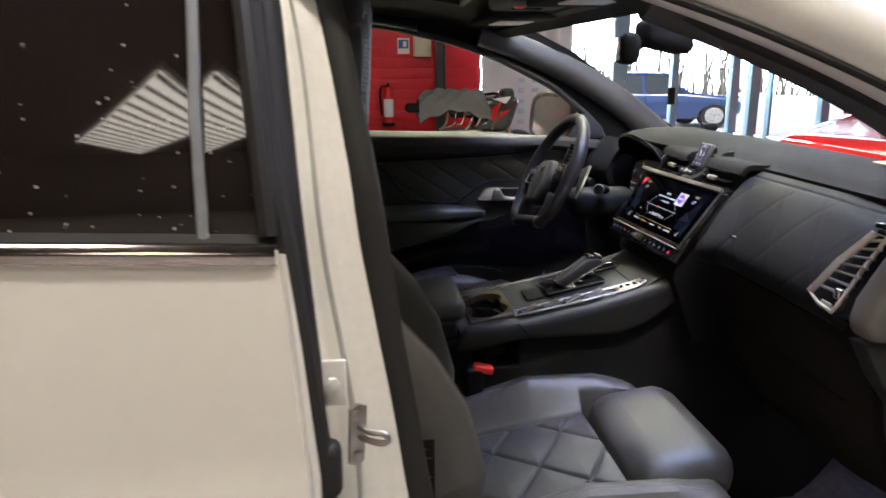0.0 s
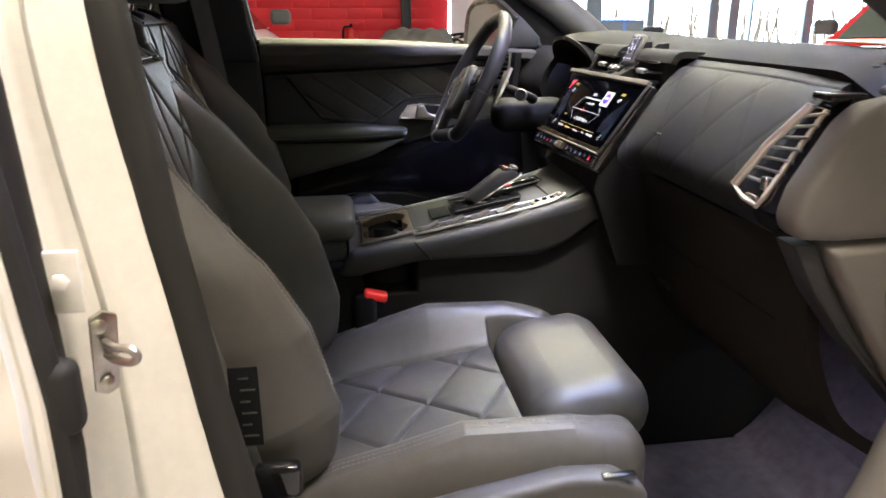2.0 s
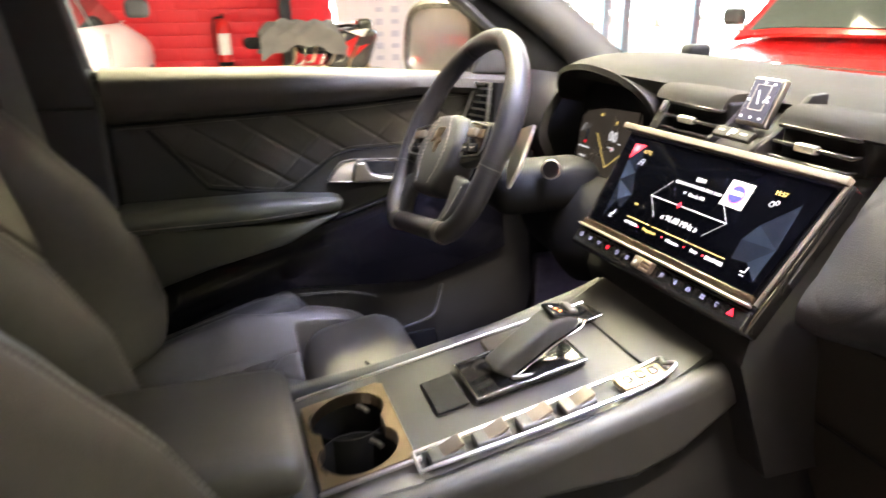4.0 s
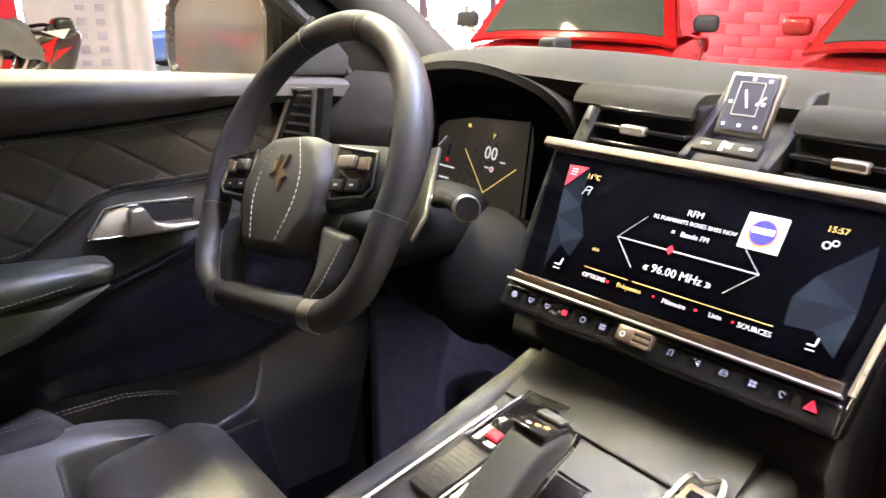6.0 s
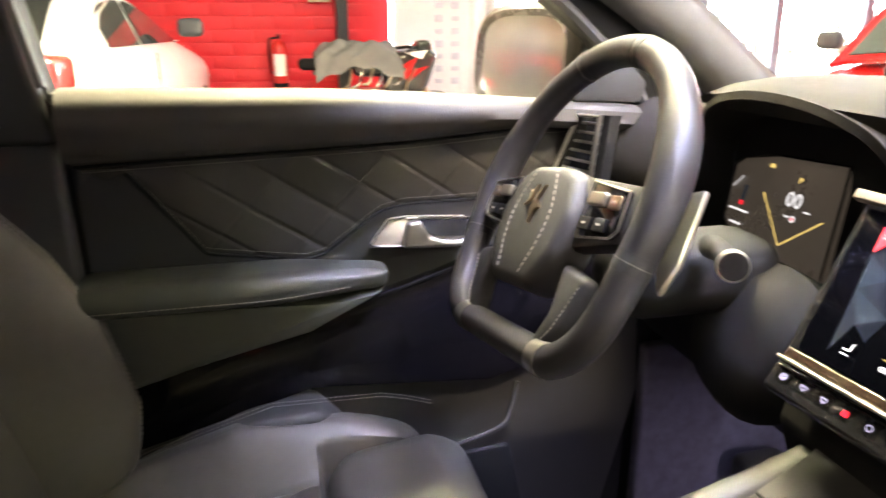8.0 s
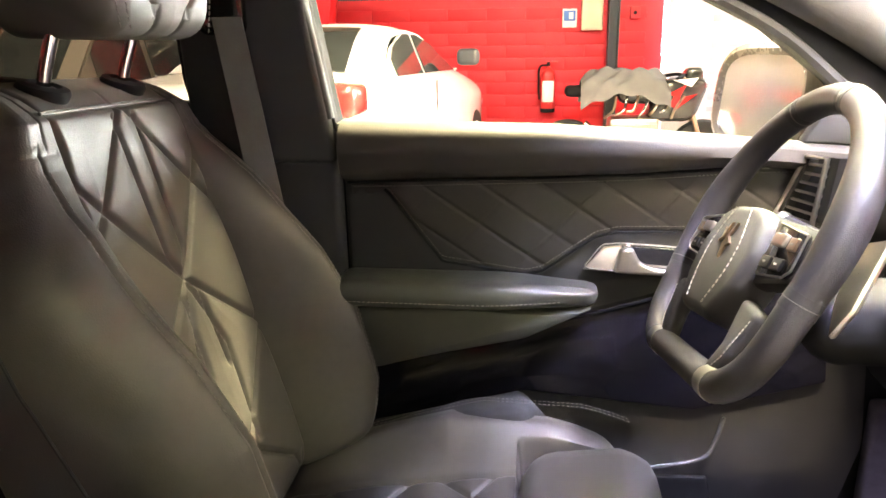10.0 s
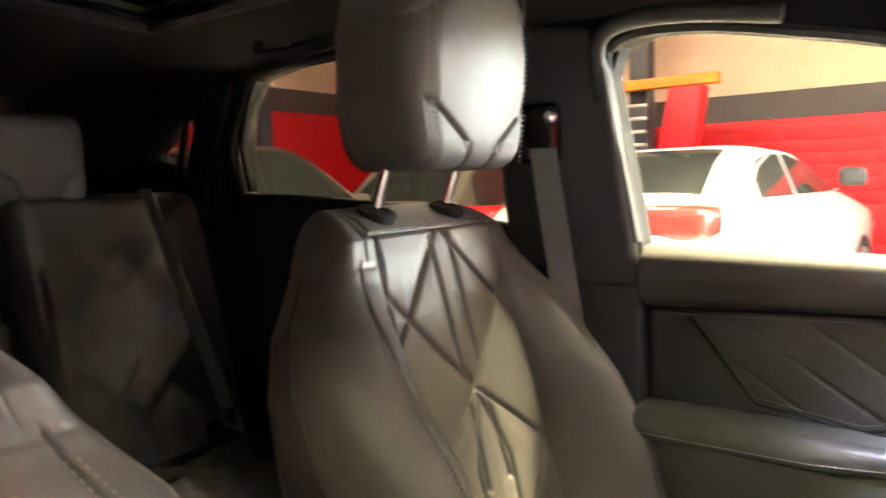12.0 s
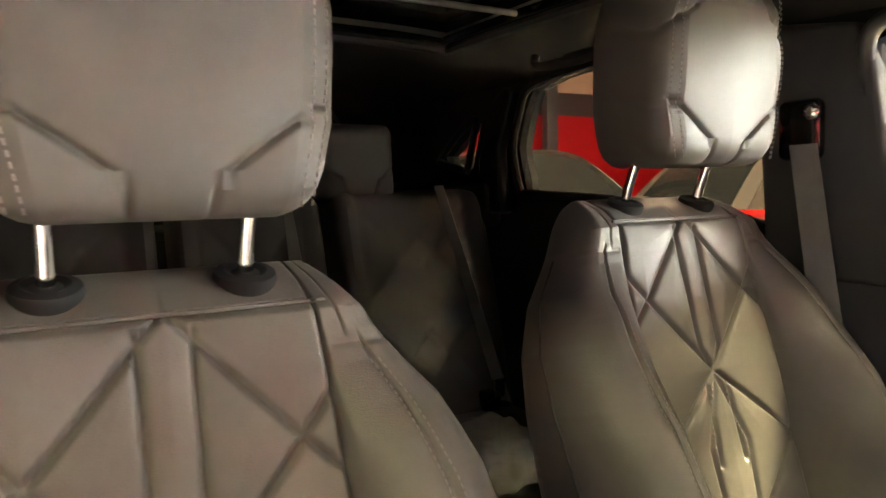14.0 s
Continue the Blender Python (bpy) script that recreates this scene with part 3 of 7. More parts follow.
part("glass_roof", roof_patch(SU0, SU1, SW0, SW1, 0.045, -0.006, 16, 16), PRIVACY, car, "dark glass roof")
fr = roof_fn(0.0, 0.74, 0.05)
loop = []
for a, b in (((SU0, SW0), (SU1, SW0)), ((SU1, SW0), (SU1, SW1)), ((SU1, SW1), (SU0, SW1)), ((SU0, SW1), (SU0, SW0))):
    for t in np.linspace(0, 1, 14)[:-1]:
        loop.append(fr(np.array(a[0] + (b[0] - a[0]) * t), np.array(a[1] + (b[1] - a[1]) * t)))
loop = np.array(loop)
part("roof_opening_trim", tube(loop + V3([0, 0, 0.004]), 0.012, 8, closed=True), SOFT, car)
part("roof_opening_seal", tube(loop * V3([0.97, 0.94, 1]) + V3([-0.014, 0, 0.02]), 0.009, 8, closed=True), GLOSS, car, "shiny black roof opening seal")
part("roof_blind_rail", tube([(-0.66, -0.36, 1.556), (-0.66, 0.36, 1.556)], 0.006), SATIN, car)

# windscreen
def screen_fn(U, W):
    s = U * 2 - 1
    xb, zb = 1.13 - 0.20 * np.abs(s) ** 2.2, 1.125
    xt, zt = 0.47 - 0.10 * np.abs(s) ** 2.2, 1.475 - 0.02 * s * s
    bow = 0.03 * np.sin(W * np.pi)
    return np.stack([xb + (xt - xb) * W + bow * 0.4, s * (0.70 - 0.06 * W), zb + (zt - zb) * W + bow * 0.8], -1)


g = part("windscreen", sheet(screen_fn, 24, 16, 0.004), GLASS, car, "clear windscreen")
g.visible_shadow = False
part("header_trim", sheet(lambda U, W: screen_fn(U, 0.95 + 0.07 * W) + V3([-0.02, 0, -0.012]), 24, 4, 0.02), CLOTH, car)


# A pillars: inner trim on both sides, painted outer face on the open side
def pillar_path(side, n=24):
    s = side
    return spline([(0.30, s * 0.675, 1.425), (0.45, s * 0.68, 1.375), (0.62, s * 0.69, 1.30), (0.78, s * 0.70, 1.205), (0.93, s * 0.71, 1.09)], n)


for s in (1, -1):
    P = pillar_path(s)
    part("pillar_trim", tube(P, np.linspace(0.036, 0.050, len(P)), 12, flat=0.75), GREYPL, car, "dark grey windscreen pillar trim")
rail = spline([(-0.25, -0.66, 1.54), (0.05, -0.675, 1.525), (0.25, -0.70, 1.475), (0.45, -0.735, 1.405), (0.65, -0.765, 1.315), (0.85, -0.79, 1.20), (1.0, -0.80, 1.09)], 40)
part("roof_rail", tube(rail, np.linspace(0.045, 0.062, 40), 14, flat=0.8), JAMB, car, "white painted pillar and roof rail")
rseal = rail + V3([-0.035, 0.035, -0.032])
part("door_seal", tube(rseal, 0.016, 8), RUBBER, car, "black rubber door opening seal")
part("door_seal", tube(rail + V3([-0.018, -0.028, -0.040]), 0.006, 8), RUBBER, car)

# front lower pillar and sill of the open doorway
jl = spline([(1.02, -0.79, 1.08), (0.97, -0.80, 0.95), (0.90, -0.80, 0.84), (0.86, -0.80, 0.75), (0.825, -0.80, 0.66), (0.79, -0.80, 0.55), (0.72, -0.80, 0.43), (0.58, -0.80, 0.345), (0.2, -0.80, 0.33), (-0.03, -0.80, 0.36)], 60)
# the painted jamb's shade is put into this grey
part("sill_jamb", tube(jl + V3([0.02, 0, 0]), 0.075, 14, flat=0.9), mat("shaded_sill_grey", (0.20, 0.19, 0.18), 0.55, vary=0.12, scale=6, grain=0.2, gscale=500), car, "sill and hinge pillar jamb, its shade painted in as grey")
part("door_seal", tube(spline([(0.905, -0.742, 1.08), (0.862, -0.742, 0.953), (0.850, -0.742, 0.85), (0.846, -0.744, 0.75)], 24), 0.006, 8), GREYPL, car, "thin grey seal lip")

# B pillar of the open side, seen edge on: outer ridge, stepped jamb, seal
def bp(z, k):
    """x, y of the pillar's edge k at height z"""
    zs = [0.35, 0.64, 0.78, 0.98, 1.18, 1.40, 1.53]
    xa = np.interp(z, zs, [-0.185, -0.165, -0.158, -0.165, -0.180, -0.195, -0.215])
    ya = np.interp(z, zs, [-0.835, -0.845, -0.845, -0.84, -0.825, -0.765, -0.70])
    xb = np.interp(z, zs, [0.02, -0.02, -0.045, -0.075, -0.100, -0.138, -0.17])
    yb = np.interp(z, zs, [-0.755, -0.765, -0.765, -0.76, -0.75, -0.70, -0.64])
    return (xa, ya), (xb, yb)


def jamb_fn(U, W):
    z = 0.33 + 1.22 * W
    (xa, ya), (xb, yb) = bp(z, 0)
    # a shallow trough, a step and a flat flange towards the doorway
    prof_u = np.array([0, 0.10, 0.2, 0.34, 0.46, 0.56, 0.72, 0.86, 1.0])
    along = np.array([0, 0.04, 0.10, 0.26, 0.42, 0.50, 0.66, 0.88, 1.0])
    inset = np.array([0.0, 0.012, 0.030, 0.034, 0.030, 0.014, 0.010, 0.012, 0.03])
    a = np.interp(U, prof_u, along)
    d = np.interp(U, prof_u, inset)
    y = ya + (yb - ya) * a + d * (1 - a)
    return np.stack([xa + (xb - xa) * a + 0.004 * np.sin(W * 17), y, z], -1)


part("jamb", sheet(jamb_fn, 40, 60, 0.004), JAMB, car, "white painted door pillar with stepped seal flange")
zz = np.linspace(0.34, 1.54, 50)
E1 = np.array([(*[q[1] for q in (bp(z, 0),)][0], z) for z in zz])
part("door_seal", tube(E1 + V3([0.012, 0.012, 0]), 0.021, 10, flat=0.8), RUBBER, car, "black rubber door opening seal")
part("pillar_cover", sheet(lambda U, W: np.stack([np.interp(0.34 + 1.2 * W, zz, E1[:, 0]) + 0.02 - 0.09 * U, np.interp(0.34 + 1.2 * W, zz, E1[:, 1]) + 0.028 + 0.055 * np.sin(U * 1.6), 0.34 + 1.2 * W], -1), 10, 24, 0.006), SOFT, car, "black inner pillar cover")
E0 = np.array([(*bp(z, 0)[0], z) for z in zz])
part("rear_door_seal", tube(E0 + V3([-0.004, 0.016, 0]), 0.022, 10), RUBBER, car)

st = part("striker", prism([(-0.011, -0.038), (0.0, -0.043), (0.011, -0.038), (0.013, 0.036), (0.0, 0.042), (-0.012, 0.036)], 1, -0.003, 0.003, 0.002), STEEL, car, "steel door striker")
st.location = (-0.108, -0.826, 0.885)
st.rotation_euler = (0, radians(4), radians(32))
part("striker_loop", tube(spline([(-0.104, -0.832, 0.898), (-0.092, -0.848, 0.899), (-0.076, -0.856, 0.900), (-0.070, -0.857, 0.893), (-0.076, -0.856, 0.887), (-0.092, -0.848, 0.887), (-0.104, -0.832, 0.885)], 28), 0.0042, 8), STEEL, car, "bright steel striker loop")
for dz in (0.03, -0.03):
    part("striker_screw", lathe([(0.007, 0), (0.007, 0.002), (0.003, 0.004)], (-0.108, -0.831, 0.885 + dz * 0.95), (0.45, -1, 0), 12), STEEL, car)
part("bump_stop", rbox((-0.145, -0.846, 0.852), (0.036, 0.034, 0.075), 0.014), RUBBER, car, "black rubber bump stop")
part("hinge_plate", rbox((-0.135, -0.822, 0.955), (0.034, 0.006, 0.06), 0.002), JAMB, car)
part("hinge_bolt", lathe([(0.008, 0), (0.008, 0.005), (0.005, 0.006)], (-0.135, -0.829, 0.958), (0.2, -1, 0), 6), JAMB, car)

# floor, bulkhead, tunnel
part("floor_carpet", rbox((-0.2, 0, 0.22), (3.3, 1.46, 0.04), 0.01), CARPET, car, "dark floor carpet")
part("toe_board", sheet(lambda U, W: np.stack([1.00 + 0.28 * W, -0.72 + 1.44 * U, 0.24 + 0.42 * W ** 1.3], -1), 12, 8, 0.01), CARPET, car)
part("side_carpet", rbox((1.02, 0.690, 0.46), (0.52, 0.03, 0.44), 0.01), CARPET, car, "grey carpet beside the pedals")
part("bulkhead", rbox((1.34, 0, 0.66), (0.05, 1.46, 0.62), 0.01), MATTE, car)
part("floor_mat", sheet(lambda U, W: np.stack([0.56 + 0.52 * U, -0.63 + 0.46 * W, 0.246 + 0.004 * np.sin(9 * U) + 0.10 * smooth01(U, 0.8, 1)], -1), 30, 16, 0.008), CARPET, car, "dark carpet floor mat")
part("bonnet", sheet(lambda U, W: np.stack([1.16 + 0.95 * U, -0.78 + 1.56 * W, 1.015 - 0.10 * U - 0.05 * np.abs(W * 2 - 1) ** 3], -1), 14, 16, 0.01), PAINT, car, "white bonnet")
part("scuttle", rbox((1.14, 0, 1.02), (0.12, 1.5, 0.05), 0.015), MATTE, car)
part("rear_floor_wall", rbox((-1.98, 0, 0.7), (0.06, 1.5, 0.95), 0.02), MATTE, car, "tailgate lining")
tgl = [(-0.56, 1.43), (0.56, 1.43), (0.50, 1.535), (-0.50, 1.535)]
part("tailgate", plate([[(-0.76, 1.14), (0.76, 1.14), (0.68, 1.585), (-0.68, 1.585)], tgl], 0, -2.0, -1.93), MATTE, car, "black tailgate surround")
part("rear_glass", plate([tgl], 0, -1.972, -1.968), TINT, car, "tinted tailgate glass")
part("parcel_shelf", rbox((-1.66, 0, 1.13), (0.56, 1.2, 0.02), 0.006), MATTE, car)
part("body_side", plate([[(-2.05, 0.32), (-2.05, 1.15), (-1.3, 1.15), (-1.3, 0.32)]], 1, -0.80, -0.74), MATTE, car)
part("quarter_panel", plate([[(-2.05, 1.15), *ROOF_LINE[:4], (-1.3, 1.55), (-1.12, 1.15)]], 1, -0.78, -0.72), MATTE, car)
part("side_rail", rbox((-0.75, -0.70, 1.54), (1.2, 0.10, 0.06), 0.02), PAINT, car)
part("coat_hook", rbox((-0.75, 0.60, 1.515), (0.09, 0.02, 0.014), 0.005), SOFT, car)
part("grab_handle", tube(spline([(-0.64, 0.585, 1.535), (-0.66, 0.565, 1.50), (-0.76, 0.562, 1.495), (-0.86, 0.565, 1.505), (-0.88, 0.585, 1.54)], 20), 0.012, 8, flat=0.7), SOFT, car, "black roof grab handle")
part("reading_lamp", rbox((-1.15, 0.03, 1.537), (0.014, 0.014, 0.008), 0.003), mat("lamp_lens", (0.8, 0.8, 0.8), 0.3, vary=0, emit=(1, 1, 1), power=1.0), car, "small lit reading lamp")

# far side pillar covers
bpost = [(-0.10, 1.06), (-0.155, 1.40), (-0.18, 1.47), (-0.36, 1.50), (-0.335, 1.06)]
part("pillar_cover", prism(bpost, 1, 0.655, 0.70, 0.012, 3), SOFT, car, "black inner door pillar cover")
lowb = [(-0.09, 0.32), (-0.10, 1.07), (-0.335, 1.07), (-0.36, 0.32)]
part("pillar_foot", prism(lowb, 1, 0.66, 0.70, 0.012, 3), SOFT, car)
part("window_surround", tube(spline([(-0.118, 0.676, 1.13), (-0.142, 0.672, 1.26), (-0.172, 0.666, 1.40), (-0.15, 0.66, 1.462), (-0.05, 0.658, 1.470), (0.10, 0.66, 1.448)], 40), 0.014, 10), SOFT, car, "black inner window surround")
cpost = [(-1.13, 1.16), (-1.155, 1.33), (-1.085, 1.485), (-1.12, 1.50), (-1.19, 1.46), (-1.25, 1.30), (-1.22, 1.16)]
part("pillar_cover", prism(cpost, 1, 0.66, 0.70, 0.010, 3), MATTE, car)
part("shoulder_trim", rbox((-1.57, 0.675, 1.19), (0.76, 0.07, 0.14), 0.03), MATTE, car)
# belts
part("belt_anchor", rbox((-0.265, 0.648, 1.31), (0.075, 0.03, 0.10), 0.014), GLOSS, car, "black belt height adjuster")
part("belt_bolt", lathe([(0.012, 0), (0.012, 0.01), (0.006, 0.014)], (-0.235, 0.632, 1.335), (0.2, -1, 0), 12), CHROME, car)


def strap(a, b, w, sag=0.0, n=20, tw=0.0):
    A, B = V3(a), V3(b)

    def fn(U, W):
        c = A + (B - A) * U[..., None] + V3([0, 0, -1.0]) * (sag * np.sin(U * np.pi))[..., None]
        ang = tw * U
        d = np.stack([np.cos(ang), np.sin(ang) * 0.9, 0 * ang], -1)
        return c + d * ((W - 0.5) * w)[..., None]
    return sheet(fn, n, 4, 0.0018)


part("seat_belt", strap((-0.250, 0.628, 1.285), (-0.165, 0.640, 0.70), 0.047, 0.0, 20, 0.5), BELT, car, "grey seat belt webbing")
part("seat_belt", strap((-1.20, 0.50, 1.24), (-1.08, 0.62, 0.66), 0.047, 0.0, 20, 0.3), BELT, car)
part("seat_belt", strap((-1.165, 0.065, 1.225), (-1.10, 0.10, 0.72), 0.047, 0.0, 20, 1.2), BELT, car)
part("seat_belt", strap((-0.155, -0.665, 1.22), (-0.02, -0.66, 0.62), 0.047, 0.0, 20, 0.2), BELT, car)
part("belt_tag", rbox((-0.012, -0.667, 0.725), (0.036, 0.002, 0.11), 0.001), MATTE, car, "black tag with small pale print on the belt")
for k in range(6):
    part("tag_print", rbox((-0.012 + 0.004 * (k % 2), -0.6685, 0.765 - 0.016 * k), (0.012 + 0.006 * (k % 2), 0.0008, 0.0025), 0.0003), GREYPL, car)
part("belt_stalk", rbox((0.02, -0.665, 0.615), (0.06, 0.025, 0.05), 0.01), GLOSS, car)

# rear door of the near side
rd = thing("rear_door", (-0.7, -0.85, 0.3), "closed white rear door with dark privacy glass", "car door")


def skin(U, W):
    x = -1.15 + (1.15 - np.interp(0.36 + 0.775 * W, [0.36, 0.7, 0.85, 1.13], [0.175, 0.166, 0.165, 0.186])) * U
    z = 0.36 + (0.775 + 0.028 * (1 - U)) * W
    y = -0.855 - 0.028 * np.sin(np.clip(W, 0, 1) * np.pi * 0.92) - 0.006 * np.exp(-((z - 0.83) / 0.03) ** 2)
    return np.stack([x, y, z], -1)


part("door_skin", sheet(skin, 30, 40, 0.02), PAINT, rd, "pearl white door skin")


def rglass(x0, x1, yaw):
    def fn(U, W):
        z = 1.135 + 0.39 * W
        edge = np.interp(z, [1.13, 1.40, 1.53], [-0.19, -0.208, -0.235]) if x1 is None else x1
        x = x0 + (edge - x0) * U
        return np.stack([x, -0.842 + 0.075 * smooth01(z, 1.16, 1.75) * 1.9 - yaw * (x + 0.236), z], -1)
    return fn


part("privacy_glass", sheet(rglass(-1.15, -0.270, 0.0), 16, 12, 0.004), PRIVACY, rd, "dark privacy glass with dried spots")
part("quarter_glass", sheet(rglass(-0.266, None, 0.043), 8, 12, 0.004), PRIVACY, rd, "dark fixed glass beside the divider")
SPOT = mat("dried_spots", (0.30, 0.28, 0.26), 0.7, vary=0.2, scale=40)
rs = random.Random(11)
spots = []
for k in range(70):
    x, z = rs.uniform(-0.50, -0.21), 1.155 + 0.30 * rs.random() ** 1.3
    if abs(x + 0.268) < 0.012:
        continue
    yy = -0.842 + 0.1425 * float(smooth01(np.array(z), 1.16, 1.75)) - (0.043 * (x + 0.236) if x > -0.268 else 0)
    r = rs.uniform(0.0006, 0.0022)
    spots.append(lathe([(r, 0.0), (r * 0.6, 0.0004)], (x, yy - 0.0003, z), (0, -1, 0.2), 6))
tagged(part("dried_spots", join(*spots), SPOT, rd, "pale dried water spots"), kind="stuff")
q = lambda x, dy, z: (x, -0.842 + 0.075 * float(smooth01(np.array(z), 1.16, 1.75)) * 1.9 + dy, z)
STRIP = mat("waist_chrome", (0.62, 0.55, 0.50), 0.12, 1.0, vary=0.1, scale=14)
part("chrome_strip", sheet(lambda U, W: np.stack([-1.15 + 0.962 * U, -0.866 - 0.006 * np.sin(W * np.pi), 1.160 - 0.040 * U + 0.023 * W - 0.001], -1), 20, 7, 0.008), STRIP, rd, "chrome waistline strip")
part("belt_seal", sheet(lambda U, W: np.stack([-1.15 + 0.962 * U, -0.855 + 0.012 * W, 1.182 - 0.040 * U + 0.008 * W], -1), 10, 3, 0.006), RUBBER, rd)
GREYBAR = mat("grey_bar", (0.22, 0.23, 0.25), 0.4, vary=0.15, scale=30)
part("glass_divider", tube([q(-0.268, -0.006, 1.135), q(-0.268, -0.006, 1.28), q(-0.268, -0.006, 1.40), q(-0.272, -0.006, 1.52)], 0.0065, 8, flat=0.6), GREYBAR, rd, "grey window divider bar")
part("window_frame", tube([q(-0.196, -0.008, 1.15), q(-0.204, -0.008, 1.28), q(-0.214, -0.008, 1.40), q(-0.238, -0.008, 1.53)], 0.012, 8), RUBBER, rd, "black window frame edge")
part("door_edge", tube([(-0.180, -0.85, 1.13), (-0.160, -0.862, 0.85), (-0.162, -0.865, 0.7), (-0.172, -0.855, 0.36)], 0.008, 8), PAINT, rd)
part("door_edge_seal", tube([(-0.204, -0.79, 1.40), (-0.192, -0.828, 1.22), (-0.177, -0.845, 1.13), (-0.148, -0.852, 0.85), (-0.150, -0.852, 0.7), (-0.160, -0.845, 0.36)], 0.013, 8), RUBBER, rd, "black rubber edge seal")
part("inner_panel", rbox((-0.68, -0.73, 0.80), (0.9, 0.05, 0.75), 0.02), SOFT, rd)
# ---- front seats ----
LEAN = radians(15.6)
BACK_LEN, BACK_C = 0.66, 0.265


def mirrored(segs):
    return segs + [(-a, b, -c, d) for a, b, c, d in segs]


BACK_SEAMS = mirrored([(0.0, 0.284, 0.105, 0.166), (0.105, 0.166, 0.142, 0.128), (0.142, 0.200, 0.0, 0.048), (0.0, 0.048, 0.145, -0.070),
                       (0.024, 0.266, 0.020, 0.085), (0.020, 0.085, 0.0, 0.048), (0.020, 0.030, 0.026, -0.085), (0.0, 0.040, 0.040, -0.060),
                       (0.145, -0.070, 0.0, -0.205), (0.040, -0.060, 0.030, -0.205), (0.0, -0.205, 0.13, -0.30)]) + [(-0.15, 0.281, 0.15, 0.281)]
# two families of seams cross the cushion as long diamonds
CUSH_SEAMS = []
for k in range(-3, 4):
    CUSH_SEAMS += [(-0.28, -0.395 + 0.2 * k, 0.12, 0.205 + 0.2 * k), (-0.28, 0.237 + 0.185 * k, 0.12, -0.163 + 0.185 * k)]


def back_shape(P):
    t, y, h = P[:, 0].copy(), P[:, 1].copy(), P[:, 2].copy()
    front = smooth01(t, -0.02, 0.06)
    ay = np.abs(y)
    # the bolsters grow out of the neck below the shoulder and swell forward beside the panel
    lift = np.interp(h, [-0.33, -0.23, -0.10, 0.0, 0.076, 0.146, 0.178, 0.22, 0.25], [0.095, 0.132, 0.134, 0.108, 0.072, 0.044, 0.026, 0.006, 0.0])
    up = np.clip((ay - 0.143) / 0.060, 0, 1)
    bol = lift * np.sin(up * np.pi / 2) ** 0.85 * (1 - 0.42 * np.clip((ay - 0.206) / 0.064, 0, 1) ** 1.6)
    rel = seam_depth(y, h, BACK_SEAMS, 0.0040, 0.0052, 0.0055, 0.028) * (1 - smooth01(ay, 0.135, 0.146))
    low = 1 - smooth01(h, 0.235, 0.255)
    groove = -0.007 * np.exp(-((ay - 0.143) / 0.004) ** 2) - 0.004 * low * np.exp(-((ay - 0.206) / 0.003) ** 2)
    collar = -0.002 * (1 - low) * np.exp(-((ay - 0.185) / 0.0035) ** 2) - 0.002 * np.exp(-((h - 0.238) / 0.0035) ** 2) * smooth01(ay, 0.15, 0.16)
    t = np.where(t < 0, t * np.interp(h, [-0.33, 0.33], [1.15, 0.70]), t)
    t = t + front * (bol + rel + groove + collar) - front * 0.75 * np.clip(h - 0.272, 0, 1)
    c = np.interp(h + 0.33, [0, 0.36, 0.50, 0.60, 0.66], [1.03, 1.03, 0.98, 0.93, 0.90])
    w = np.interp(h + 0.33, [0, 0.12, 0.36, 0.44, 0.51, 0.55, 0.58, 0.63, 0.66], [0.243, 0.275, 0.285, 0.278, 0.252, 0.222, 0.200, 0.172, 0.155])
    y = np.sign(y) * np.where(ay < 0.14, ay * c, 0.14 * c + (ay - 0.14) / 0.13 * (w - 0.14 * c))
    # pivot, leaning back
    ca, sa = math.cos(LEAN), math.sin(LEAN)
    hh = h + BACK_C
    tt = t - 0.065
    return np.stack([0.082 + ca * tt - sa * hh, y, 0.60 + sa * tt + ca * hh], 1)


def cushion_shape(P):
    x, y, z = P[:, 0].copy(), P[:, 1].copy(), P[:, 2].copy()
    top = smooth01(z, 0.0, 0.06)
    ay = np.abs(y)
    lift = np.interp(x, [-0.28, -0.18, 0.0, 0.16, 0.28], [0.02, 0.055, 0.077, 0.046, -0.004])
    bol = lift * smooth01(ay, 0.14, 0.215) * (1 - 0.4 * smooth01(ay, 0.24, 0.27))
    rel = seam_depth(x, y, CUSH_SEAMS, 0.0036, 0.0056, 0.0058, 0.026) * (1 - smooth01(ay, 0.136, 0.148)) * (1 - smooth01(x, 0.10, 0.12))
    groove = -0.008 * np.exp(-((ay - 0.146) / 0.004) ** 2)
    gap = -0.075 * smooth01(x, 0.112, 0.124) * (1 - smooth01(ay, 0.175, 0.19))
    z = z + top * (bol + rel + groove + gap)
    y = y * np.interp(x, [-0.28, -0.1, 0.2, 0.28], [0.94, 1.0, 1.0, 0.93])
    return np.stack([x, y, z + 0.17 * x], 1)


def ext_shape(P):
    x, y, z = P[:, 0].copy(), P[:, 1].copy(), P[:, 2].copy()
    top = smooth01(z, 0.0, 0.05)
    segs = [(0.078, -0.20, 0.078, 0.20)]
    z = z + top * (seam_depth(x, y, segs, 0.0045, 0.0025, 0.002, 0.04) - 0.003 * np.exp(-((x - 0.066) / 0.003) ** 2))
    y = y * np.interp(x, [-0.13, 0.13], [1.0, 0.95])
    return np.stack([x, y, z + 0.16 * x - 2.0 * np.clip(x - 0.03, 0, 1) ** 2], 1)


HEAD_SEAMS = mirrored([(0.116, -0.035, 0.034, -0.096), (0.034, -0.096, 0.033, -0.125), (0.135, 0.055, 0.085, 0.085), (0.085, 0.085, 0.07, 0.125)])


